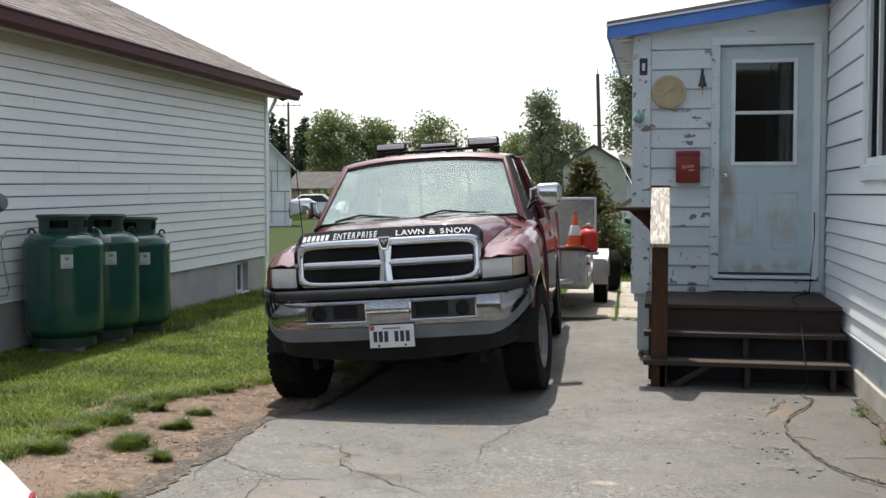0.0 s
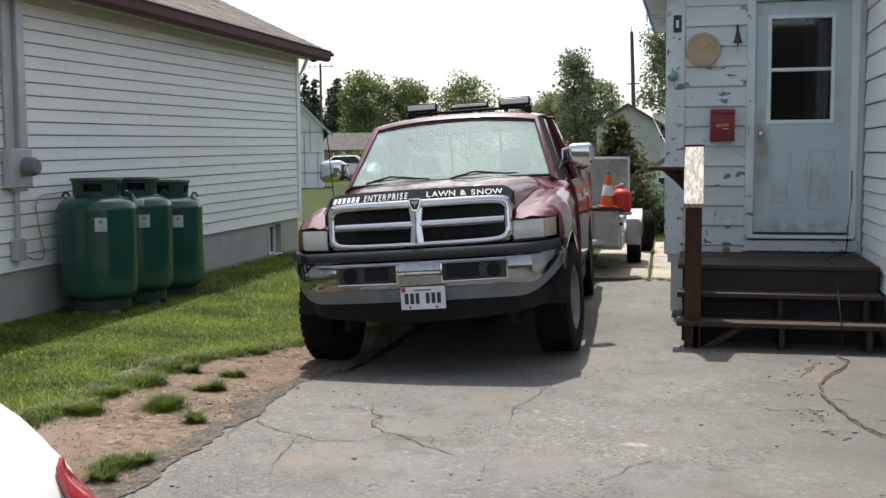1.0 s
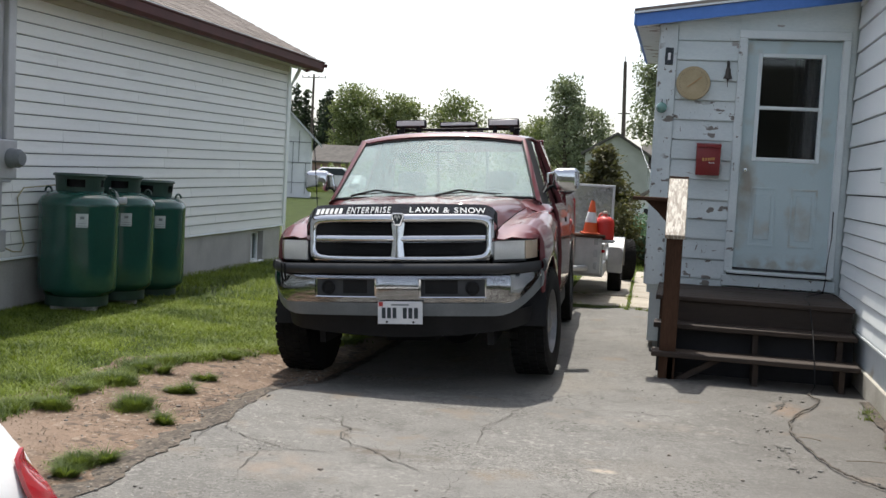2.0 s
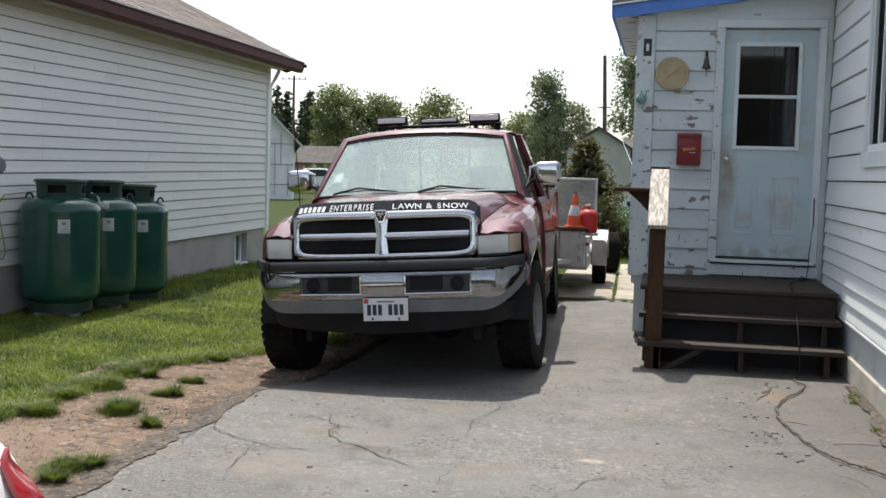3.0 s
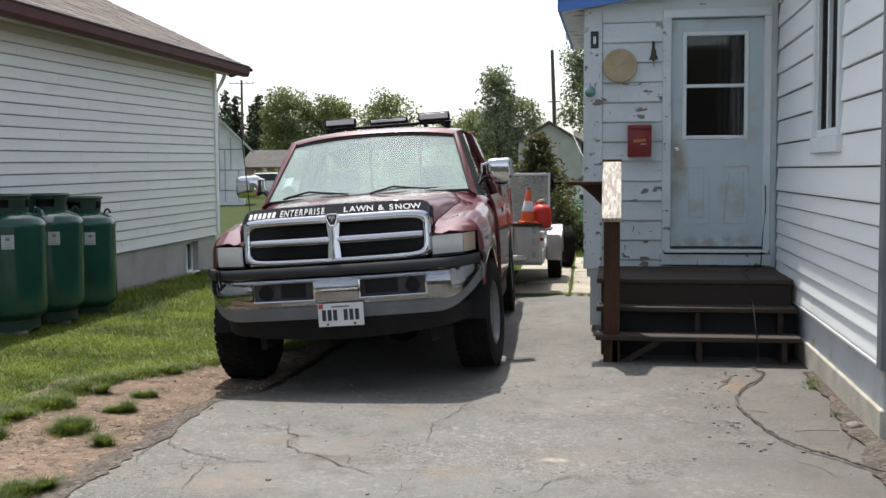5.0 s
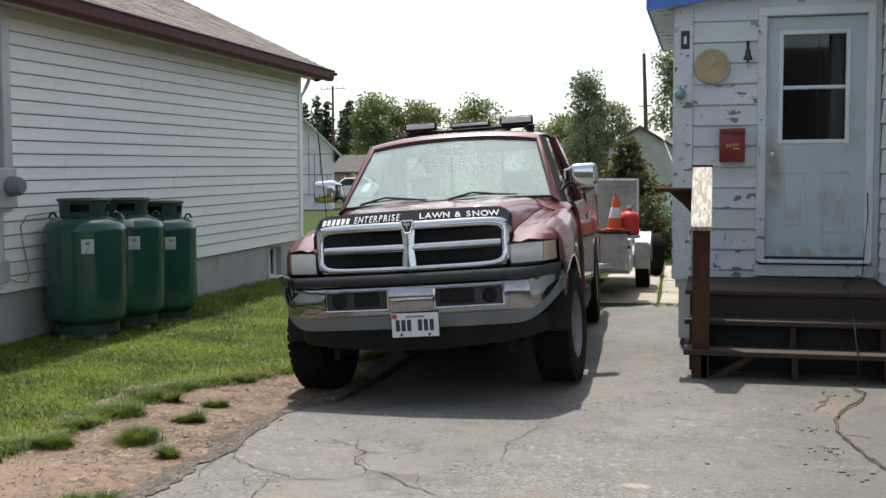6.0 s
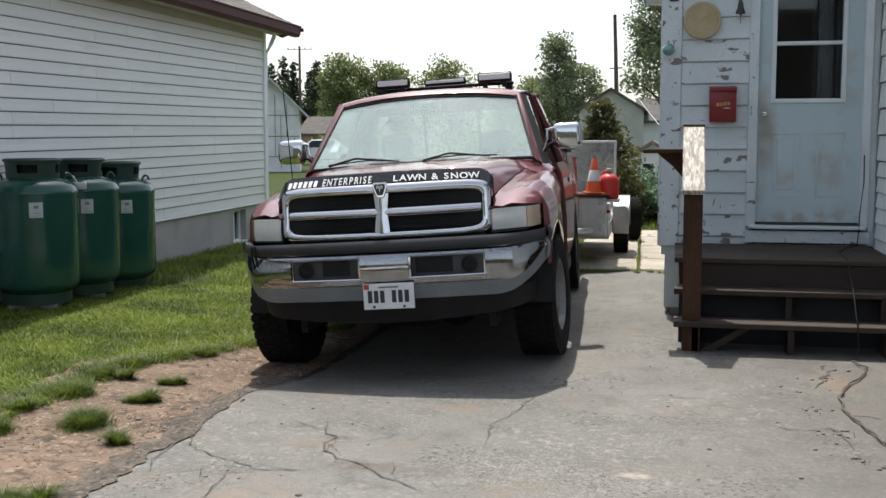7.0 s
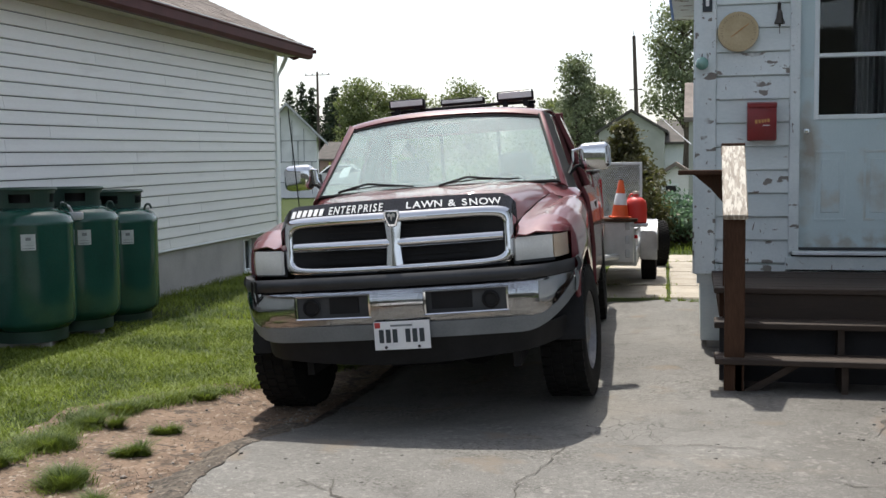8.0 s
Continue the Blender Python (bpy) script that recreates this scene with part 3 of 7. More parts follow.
    return tagged(ob, label, kind=kind)


def foliage_mesh(name, centres, sizes, material, rng, flat=1.0):
    """Many small folded leaves or sprays, one mesh. centres: points; sizes: leaf size at each."""
    n = len(centres)
    c = np.asarray(centres, float)
    sz = np.asarray(sizes, float)[:, None]
    d = rng.normal(size=(n, 3))
    d[:, 2] *= flat
    d /= np.linalg.norm(d, axis=1)[:, None]
    e = np.cross(d, rng.normal(size=(n, 3)))
    e /= np.linalg.norm(e, axis=1)[:, None] + 1e-9
    f = np.cross(d, e)
    v = np.empty((n, 4, 3))
    v[:, 0] = c - d * sz
    v[:, 1] = c + e * sz * 0.55 + f * sz * 0.15
    v[:, 2] = c + d * sz
    v[:, 3] = c - e * sz * 0.55 + f * sz * 0.15
    me = bpy.data.meshes.new(name)
    me.vertices.add(n * 4)
    me.vertices.foreach_set("co", v.ravel())
    me.loops.add(n * 4)
    me.loops.foreach_set("vertex_index", np.arange(n * 4, dtype=np.int32))
    me.polygons.add(n)
    me.polygons.foreach_set("loop_start", np.arange(0, n * 4, 4, dtype=np.int32))
    me.update(calc_edges=True)
    me.validate()
    me.materials.append(material)
    return me


# ---- ground, driveway, lawn ----
def drive_edge(y):
    """x of the driveway's broken left edge."""
    return curve(y, [(-6, -2.3), (4.4, -2.39), (5.6, -2.41), (6.6, -2.46), (7.1, -2.46), (8.5, -2.40), (13.2, -2.4)]) + 0.06 * noise.noise((y * 2.1, 3.0, 0)) + 0.03 * noise.noise((y * 8, 1.0, 0)) + 0.012 * noise.noise((y * 24, 1.0, 0))


def lawn_edge(y):
    """x at which the grass ends and bare soil begins."""
    return curve(y, [(-6, -3.5), (6.5, -3.50), (7.4, -3.50), (7.9, -3.38), (8.3, -3.17), (8.7, -2.95), (9.4, -2.75), (12, -2.6), (14, -2.5)]) + 0.16 * noise.noise((y * 1.7, 7.0, 0)) + 0.10 * noise.noise((y * 6, 9.0, 0))


def drive_z(x, y):
    """The driveway falls towards the lawn where the truck stands."""
    t = max(0.0, min(1.0, (y - 6.7) / 1.3))
    return -(0.035 * min(1.0, max(0.0, (-0.35 - x) / 0.5)) + 0.058 * max(0.0, -0.9 - x)) * t * t * (3 - 2 * t)


def ground_z(x, y):
    dip = curve(y, [(3, 0.03), (6.0, 0.035), (7.6, 0.11), (12.0, 0.10), (14.0, 0.03)])
    if -2.45 < x < 4 and -10 < y < 13.1:
        return -0.26
    side = max(0.0, 1.0 - max(0.0, (-2.75 - x)) / 1.6)
    z = -dip * side * side if x <= -2.45 else -0.015
    return z + 0.012 * noise.noise((x * 1.3, y * 1.3, 0)) + 0.03 * max(0.0, min(1.0, (-4.2 - x) / 1.0)) * max(0.0, min(1.0, 18 - y))


xs = [-600, -200, -80, -40, -20, -12, -8] + [-6.6 + 0.2 * i for i in range(46)] + [3, 4, 6, 10, 20, 40, 80, 200, 600]
ys = [-600, -200, -60, -20, -8, -2, 1] + [2 + 0.25 * i for i in range(73)] + [22, 26, 32, 40, 55, 80, 120, 200, 400, 900]
bm = sheet([[(x, y, ground_z(x, y)) for y in ys] for x in xs])
bmesh.ops.recalc_face_normals(bm, faces=bm.faces)
ground = solid("ground", bm, M["lawn"], "green lawn and open yard running to the horizon", "ground", kind="structure", smooth=60)

# added screen, never in view: darkens what chrome and window glass reflect
solid("backdrop", box(-70, 70, -31, -30, -0.2, 7.0, 0.2), M["backscreen"], "unseen dark screen behind the camera, added for reflections", "backdrop", kind="structure", smooth=0)
ny = 560
rows = []
for i in range(ny):
    y = -8 + 21.2 * i / (ny - 1)
    a, b = drive_edge(y), (1.52 if y > 6.2 else 5.0)
    if y > 9.0:
        b = 1.52
    rows.append([(a - 0.02, y, drive_z(a, y) - 0.14)] + [(lerp(a, b, k / 28), y, drive_z(lerp(a, b, k / 28), y) + (-0.004 if k == 0 else 0.0) + 0.0015 * noise.noise((k * 0.3, y * 0.5, 4))) for k in range(29)])
bm = sheet(rows)
bmesh.ops.recalc_face_normals(bm, faces=bm.faces)
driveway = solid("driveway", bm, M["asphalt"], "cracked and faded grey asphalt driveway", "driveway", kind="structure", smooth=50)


def crack(points, width, seed):
    """A jagged open crack along a line on the driveway."""
    width *= 0.68
    rng = random.Random(seed)
    bm, left, right = bmesh.new(), [], []
    fine = []
    for a, b in zip(points, points[1:]):
        n = max(2, int(math.hypot(b[0] - a[0], b[1] - a[1]) / 0.05))
        for i in range(n):
            t = i / n
            fine.append((lerp(a[0], b[0], t) + rng.uniform(-0.018, 0.018), lerp(a[1], b[1], t) + rng.uniform(-0.018, 0.018)))
    fine.append(points[-1])
    for i, (x, y) in enumerate(fine):
        w = width * (0.35 + rng.random()) * min(1, i / 4 + 0.1, (len(fine) - 1 - i) / 4 + 0.1) / 2
        j, k = max(i - 1, 0), min(i + 1, len(fine) - 1)
        dx, dy = fine[k][0] - fine[j][0], fine[k][1] - fine[j][1]
        d = math.hypot(dx, dy) + 1e-6
        left.append((x - dy / d * w, y + dx / d * w, drive_z(x, y) + 0.0048))
        right.append((x + dy / d * w, y - dx / d * w, drive_z(x, y) + 0.0048))
    return sheet([left, right], bm=bm)


# ---- driveway cracks ----
CRACKS = [
    ([(-1.76, 6.31), (-1.74, 6.21), (-1.69, 6.08), (-1.64, 6.02), (-1.66, 5.90), (-1.62, 5.80), (-1.52, 5.70), (-1.34, 5.56), (-1.29, 5.51), (-1.18, 5.42), (-1.07, 5.34), (-1.02, 5.32)], 0.014),
    ([(-0.79, 7.21), (-0.81, 7.06), (-0.83, 6.86), (-0.87, 6.62), (-0.94, 6.41), (-0.92, 6.17), (-0.88, 5.93)], 0.010),
    ([(-2.42, 6.04), (-2.28, 5.77), (-2.11, 5.62), (-1.92, 5.53), (-1.84, 5.44), (-1.65, 5.46), (-1.55, 5.52), (-1.45, 5.56)], 0.011),
    ([(-1.84, 5.44), (-1.91, 5.36), (-1.90, 5.12), (-1.85, 4.88)], 0.010),
    ([(-0.60, 7.13), (-0.44, 7.15), (-0.27, 7.18), (-0.11, 7.22), (0.3, 7.16)], 0.009),
    ([(-0.30, 5.02), (-0.20, 5.29), (-0.09, 5.40), (0.08, 5.39)], 0.009),
    ([(0.96, 8.13), (0.87, 7.94), (0.82, 7.72), (0.77, 7.56)], 0.036),
    ([(0.91, 8.30), (0.96, 8.13)], 0.020),
    ([(0.62, 6.99), (0.68, 7.08), (0.72, 7.11)], 0.012),
    ([(0.69, 6.66), (0.75, 6.70), (0.78, 6.55), (0.81, 6.43), (0.81, 6.28)], 0.022),
    ([(-1.66, 5.90), (-1.84, 5.84), (-1.96, 5.80)], 0.006),
    ([(-1.64, 6.02), (-1.57, 6.03), (-1.50, 6.07)], 0.008),
    ([(-1.03, 5.75), (-0.96, 5.82), (-0.93, 5.92)], 0.009),
    ([(-1.66, 6.80), (-1.56, 6.92)], 0.007),
    ([(-0.89, 4.97), (-0.86, 5.18), (-0.85, 5.34)], 0.007),
    ([(-0.95, 10.99), (-0.69, 10.88), (-0.45, 10.95)], 0.012),
    ([(-2.36, 5.95), (-2.35, 5.83), (-2.33, 5.52), (-2.25, 5.24)], 0.008),
    ([(-0.7, 9.3), (-0.3, 9.38), (0.0, 9.33)], 0.010),
    ([(-0.75, 8.75), (-0.4, 8.82), (-0.05, 8.78)], 0.007),
    ([(0.98, 5.9), (1.1, 5.72), (1.16, 5.5)], 0.009),
]
cr = random.Random(9)
for pts, w in list(CRACKS):
    for x, y in pts[1:-1]:
        if cr.random() < 0.75 and y < 7.6:
            a, run = cr.uniform(0, 6.283), [(x, y)]
            for _ in range(cr.randint(2, 4)):
                a += cr.uniform(-0.6, 0.6)
                run.append((run[-1][0] + 0.11 * math.cos(a), run[-1][1] + 0.11 * math.sin(a)))
            if all(drive_edge(q[1]) + 0.03 < q[0] < 1.4 for q in run):
                CRACKS.append((run, w * 0.6))
for i, (pts, w) in enumerate(CRACKS):
    part("crack", crack(pts, w, i + 3), M["crack"], driveway, smooth=0)

# bare soil beside the driveway
rows = []
for i in range(120):
    y = -6 + 19.5 * i / 119
    a, b = lawn_edge(y) - 0.25, drive_edge(y) + 0.02
    rows.append([(lerp(a, b, k / 10), y, ground_z(min(lerp(a, b, k / 10), -2.46), y) + 0.012 + 0.012 * noise.noise((k, y * 3, 2)) * (0 < k < 10)) for k in range(11)])
bm = sheet(rows)
bmesh.ops.recalc_face_normals(bm, faces=bm.faces)
solid("dirt_strip", bm, M["soil"], "bare trampled brown soil beside the driveway", "soil", kind="structure", smooth=60)

# dark broken crumbs along the driveway's edge
rows = []
for i in range(420):
    y = 2 + 10 * i / 419
    e = drive_edge(y)
    w = 0.15 + 0.10 * noise.noise((y * 1.8, 11, 0)) + 0.10 * noise.noise((y * 7, 12, 0))
    o = 0.055 + 0.05 * noise.noise((y * 3.1, 31, 0)) + 0.025 * noise.noise((y * 14, 33, 0))
    rows.append([(lerp(e - w, e + o, q / 6), y, lerp(ground_z(min(e - w, -2.46), y) + 0.010, drive_z(e, y) + 0.003, min(1.0, q / 4)) + 0.004 * math.sin(math.pi * q / 6) * (1 + noise.noise((q * 1.7, y * 15, 2)))) for q in range(7)])
bm = sheet(rows)
bmesh.ops.recalc_face_normals(bm, faces=bm.faces)
solid("driveway_edge", bm, M["gravel"], "dark broken crumbs along the driveway edge", "gravel", kind="structure", smooth=30)
rows = []
for i in range(80):
    y = 5.0 + 3.3 * i / 79
    w = 0.10 + 0.10 * max(0.0, (7.4 - y) / 2) + 0.06 * noise.noise((y * 2.5, 21, 0)) + 0.03 * noise.noise((y * 9, 22, 0))
    rows.append([(lerp(1.535 - w, 1.535, q / 4), y, 0.010 + 0.012 * q / 4 + 0.005 * noise.noise((q * 3, y * 9, 5))) for q in range(5)])
bm = sheet(rows)
bmesh.ops.recalc_face_normals(bm, faces=bm.faces)
solid("wall_silt", bm, M["gravel"], "dark silt washed up along the foundation", "soil", kind="structure", smooth=60)
gp = np.random.default_rng(77)
bm = bmesh.new()
RUBBLE = ((0.78, 7.80, 0.07), (0.70, 7.50, 0.06), (0.95, 8.18, 0.05), (0.72, 7.05, 0.05), (0.76, 6.60, 0.04), (0.80, 6.28, 0.06), (0.86, 6.10, 0.06), (1.3, 5.95, 0.12))
for q in range(1100):
    y = gp.uniform(3.5, 8.2)
    u = gp.random()
    if q < 60:
        cx, cy, cr = RUBBLE[int(gp.integers(0, len(RUBBLE)))]
        x, y, z = cx + cr * gp.normal(), cy + 1.2 * cr * gp.normal(), 0.003
        x = min(x, 1.45)
    elif u < 0.45:
        x, z = drive_edge(y) + gp.normal(-0.06, 0.07), 0.0
        z = ground_z(min(x, -2.46), y) + 0.014 if x < drive_edge(y) else drive_z(x, y) + 0.003
    elif u < 0.66:
        x = gp.uniform(-3.3, -2.5)
        z = ground_z(x, y) + 0.014
    else:
        x = gp.uniform(-2.2, 1.4)
        z = drive_z(x, y)
    r = (0.003 + 0.010 * gp.random() ** 2.5) * (1.25 if q < 60 else 1.0)
    own = bmesh.new()
    bmesh.ops.create_icosphere(own, subdivisions=1, radius=r)
    for v in own.verts:
        v.co = Vector((v.co.x * gp.uniform(0.8, 1.3), v.co.y, v.co.z * 0.6)) + Vector((x, y, z))
    merge(own, bm)
solid("loose_gravel", bm, M["crumb"], "small loose stones scattered on soil and asphalt", "gravel", kind="stuff", smooth=60)

# grass of the side lawn
rng = np.random.default_rng(5)
spots = []
def sow(n, x0, x1, y0, y1, hmin, hmax):
    px, py = rng.uniform(x0, x1, n), rng.uniform(y0, y1, n)
    for x, y in zip(px, py):
        e = lawn_edge(y)
        if x > e + 0.05 and y < 13.5:
            continue
        near = max(0.0, 1 - abs(x - e) / 0.5)
        thin = noise.noise((x * 0.9, y * 0.9, 5))
        if thin < -0.35 and rng.random() < 0.6:
            continue
        h = rng.uniform(hmin, hmax) * (1 + 1.3 * near * max(0, noise.noise((x * 2.5, y * 2.5, 1)) + 0.3))
        spots.append((x, y, ground_z(x, y) - 0.005, h, rng.uniform(0.004, 0.009), rng.uniform(0, 6.283), rng.uniform(0.4, 2.2)))
sow(170000, -5.85, -2.4, 5.0, 11.0, 0.012, 0.042)
sow(40000, -5.85, -2.3, 11.0, 18.0, 0.04, 0.09)
sow(12000, -8.0, -0.9, 18.0, 30.0, 0.06, 0.12)
blades("lawn_grass", spots, M["grass"], label="short bright green lawn grass beside the house", kind="stuff")


sp = []
for _ in range(9000):
    y = 3.6 + 5.4 * rng.random()
    x = drive_edge(y) - 0.02 - 0.95 * rng.random() ** 1.2
    if noise.noise((x * 5, y * 5, 14)) < -0.12:
        continue
    sp.append((x, y, ground_z(min(x, -2.46), y) + 0.012, rng.uniform(0.002, 0.009), rng.uniform(0.003, 0.008), rng.uniform(0, 6.283), rng.uniform(1.0, 6.0)))
edge = []
for _ in range(34000):
    y = rng.uniform(4.0, 11.5)
    x = lawn_edge(y) + rng.normal(-0.03, 0.06)
    if noise.noise((x * 2.2, y * 2.2, 40)) + 0.5 * noise.noise((x * 7, y * 7, 41)) < -0.15:
        continue
    edge.append((x, y, ground_z(x, y) - 0.003, rng.uniform(0.015, 0.062), rng.uniform(0.004, 0.009), rng.uniform(0, 6.283), rng.uniform(0.2, 2.0)))
blades("lawn_edge_grass", edge, M["weed"], label="thick dark green turf along the bare soil", kind="stuff")
blades("dry_litter", sp, M["litter"], label="dry clippings and crumbs strewn over bare soil", kind="stuff")


def tuft(x, y, r, seed, n=420, tall=1.0):
    g = np.random.default_rng(seed)
    sp = []
    cores = []
    for _ in range(max(3, int(60 * r))):
        a, d = g.uniform(0, 6.283), 0.8 * r * math.sqrt(g.random())
        cores.append((d * math.cos(a), 0.75 * d * math.sin(a), r * g.uniform(0.3, 0.75), g.uniform(0.6, 1.25)))
    for _ in range(n):
        a, d = g.uniform(0, 6.283), r * math.sqrt(g.random())
        core = cores[int(g.integers(0, len(cores)))]
        dx, dy = core[0] + 0.55 * core[2] * g.normal(), core[1] + 0.55 * core[2] * g.normal()
        far = min(1.0, math.hypot(dx, dy) / (1.3 * r))
        h = g.uniform(0.015, 0.06) * (1.2 - 0.75 * far) * tall * core[3]
        sp.append((dx, dy, 0, h, g.uniform(0.0025, 0.006), math.atan2(dy, dx) - 1.57 + g.uniform(-1.6, 1.6), g.uniform(0.3, 2.2)))
    ob = blades("grass_tuft", sp, M["weed"])
    ob.matrix_basis = pose(x, y, ground_z(min(x, -2.46), y) + 0.005)
    return tagged(ob, "small clump of green grass growing from bare soil", "grass", "grass tufts on the soil")


TUFTS = [(-2.98, 6.05, 0.155), (-3.0, 6.64, 0.065), (-2.93, 6.66, 0.035), (-3.05, 7.16, 0.07), (-2.63, 4.83, 0.095), (-2.53, 4.90, 0.03), (-2.66, 5.80, 0.05), (-3.40, 5.85, 0.13), (-3.44, 6.60, 0.13), (-3.46, 6.2, 0.05), (-3.50, 7.12, 0.07), (-3.36, 7.15, 0.04), (-3.49, 7.50, 0.11), (-3.2, 8.0, 0.06), (-2.58, 4.65, 0.035)]
for i, (x, y, r) in enumerate(TUFTS):
    tuft(x, y, r, 20 + i, int(200 + 15000 * r), 1.35)


# ---- siding ----
def lap_board(length, h, out, base, along):
    """One lap siding board: thick rounded butt below, thin top. Runs from 0 to length along x or y, outwards is minus y or the sign given."""
    g = base
    prof = [(0.0, g), (-out * 0.92, g), (-out, g + 0.004), (-out, g + 0.014), (-out * 0.72, h * 0.55), (-out * 0.5, h), (0.0, h)]
    if along == "x":
        return prism(prof, "x", 0, length)
    return prism(prof, "y", 0, length)


def flip(bm):
    for v in bm.verts:
        v.co.x = -v.co.x
    bmesh.ops.reverse_faces(bm, faces=bm.faces)
    return bm


BOARDS = {}
def board_mesh(length, h, out, base, along, side, material, name):
    key = (round(length, 2), round(h, 4), along, side, material.name)
    if key not in BOARDS:
        bm = lap_board(length, h, out, base, along)
        BOARDS[key] = finish(name, flip(bm) if side > 0 else bm, material, 0)
    return BOARDS[key]


# ---- neighbour's house ----
nh = thing("house", "single-storey house clad in grey-white vinyl siding with brown shingle roof", "house")
WX = -5.75
# grey backing shows through the board gaps, painting the shadow lines under laps
part("wall", box(-14, WX - 0.024, 1.5, 15.74, 0.575, 3.05), M["greyplastic"], nh, smooth=0)
for y0, y1, z0, z1 in ((1.55, 14.58, -0.4, 0.575), (15.04, 15.70, -0.4, 0.575), (14.58, 15.04, -0.4, 0.05), (14.58, 15.04, 0.50, 0.575)):
    part("foundation", box(-13.95, WX - 0.03, y0, y1, z0, z1), M["concrete"], nh, "grey cast concrete foundation wall", smooth=0)
seam = random.Random(4)
hz = 0.1180
TILT, ZB = math.degrees(math.atan(0.0095)), 0.538 - 0.0095 * 12.7
for c in range(21):
    y = 1.5
    z = ZB + c * hz
    while y < 15.70:
        L = min(round(seam.choice((2.2, 3.0, 3.66)), 2), 15.72 - y)
        if 15.72 - y - L < 0.4:
            L = 15.72 - y
        piece("siding_board", board_mesh(L - 0.003, hz, 0.022, 0.009, "y", 1, M["vinyl"], "siding_board"), nh, pose(WX - 0.024, y, z + 0.0095 * y, TILT, 0, 0))
        y += L
part("corner_post", box(WX - 0.06, WX + 0.018, 15.70, 15.79, 0.565, 2.98, 0.006), M["whitevinyl"], nh, "white vinyl corner post", smooth=0)
part("starter_strip", box(WX - 0.03, WX + 0.008, 0.0, 14.22, -0.014, 0.008, 0.003), M["whitevinyl"], nh, smooth=0, m=pose(0, 1.5, ZB + 0.0095 * 1.5, TILT, 0, 0))
# added strip: beige colour paints the shaded, bounce-lit top of the wall
part("frieze", box(WX - 0.02, WX + 0.016, 1.5, 15.70, 2.86, 2.945, 0.004), M["soffit"], nh, "beige strip standing in for the shaded band under the eave", smooth=0)
EX, PITCH = -5.415, 0.475
part("soffit", box(WX - 0.02, EX - 0.01, 1.0, 16.08, 2.945, 2.965), M["soffit"], nh, "beige soffit under the eave", smooth=0)
gut = [(EX - 0.02, 2.905), (EX + 0.05, 2.905), (EX + 0.075, 2.945), (EX + 0.08, 3.035), (EX + 0.095, 3.045), (EX + 0.095, 3.06), (EX - 0.02, 3.06)]
bmg = prism([(a, b) for a, b in gut], "y", 1.0, 16.13)
part("gutter", bmg, M["maroon"], nh, "dark maroon metal eave gutter", smooth=0)
part("gutter_end", box(EX - 0.02, EX + 0.115, 16.13, 16.17, 2.985, 3.035, 0.006), M["maroon"], nh, smooth=0)
part("drip_edge", box(EX - 0.03, EX + 0.06, 1.0, 16.12, 3.062, 3.078), M["alu"], nh, smooth=0)
# roof with stepped shingle courses
bm = bmesh.new()
prism([(EX + 0.02, 3.065), (-9.9, 3.065 + (EX + 9.9 + 0.02) * PITCH), (-14.5, 3.065), (-14.5, 3.0), (-9.9, 3.0 + (EX + 9.9) * PITCH), (EX + 0.02, 3.02)], "y", 0.9, 16.14, bm)
roof = part("roof", bm, M["shingle"], nh, "weathered brown asphalt shingle roof", smooth=0)
bm = bmesh.new()
srnd = random.Random(8)
for r in range(34):
    x0 = EX + 0.06 - r * 0.127
    z0 = 3.068 + (EX + 0.02 - x0) * PITCH
    y = 0.9 + srnd.random() * 0.3
    while y < 16.14:
        w = min(srnd.uniform(0.16, 0.34), 16.15 - y)
        t = srnd.uniform(0.008, 0.016)
        prism([(x0, z0 + 0.003), (x0, z0 + t), (x0 - 0.15, z0 + 0.15 * PITCH + 0.004), (x0 - 0.15, z0 + 0.15 * PITCH)], "y", y, y + w - 0.006, bm)
        y += w
part("shingle_layer", bm, M["shingle"], roof, smooth=0)["kind"] = "stuff"
part("rake_board", prism([(EX + 0.03, 2.98), (-9.9, 2.98 + (EX + 9.9) * PITCH), (-9.9, 2.86 + (EX + 9.9) * PITCH), (EX - 0.2, 2.90)], "y", 16.10, 16.125), M["maroon"], nh, smooth=0)
part("gable", prism([(WX - 0.03, 3.0), (-9.9, 2.95 + (EX + 9.9) * PITCH), (-14, 3.0)], "y", 15.60, 15.73), M["vinyl"], nh, smooth=0)
# downspout at the far corner
bm = tube([(-5.64, 15.86, 2.95), (-5.64, 15.86, 2.90), (-5.70, 15.87, 2.785), (-5.785, 15.90, 2.66), (-5.80, 15.90, 0.15)], [0.03, 0.03, 0.028, 0.026, 0.026], 8)
part("downspout", bm, M["whitevinyl"], nh, "white metal downspout")
# basement window
bw = part("window", box(WX - 0.30, WX - 0.28, 14.58, 15.04, 0.05, 0.50), M["shade_black"], nh, "small recessed basement window with white frame", smooth=0)
for y0, y1, z0, z1 in ((14.585, 14.615, 0.055, 0.495), (15.005, 15.035, 0.055, 0.495), (14.615, 15.005, 0.465, 0.495), (14.615, 15.005, 0.055, 0.10), (14.80, 14.83, 0.10, 0.465)):
    part("frame", box(WX - 0.16, WX - 0.11, y0, y1, z0, z1, 0.004), M["whitevinyl"], bw, smooth=0)
part("pane", box(WX - 0.14, WX - 0.136, 14.61, 15.01, 0.09, 0.47), M["glass"], bw, smooth=0).visible_shadow = False
part("sill", box(WX - 0.11, WX - 0.005, 14.59, 15.03, 0.052, 0.085, 0.005), M["whitevinyl"], bw, smooth=0)

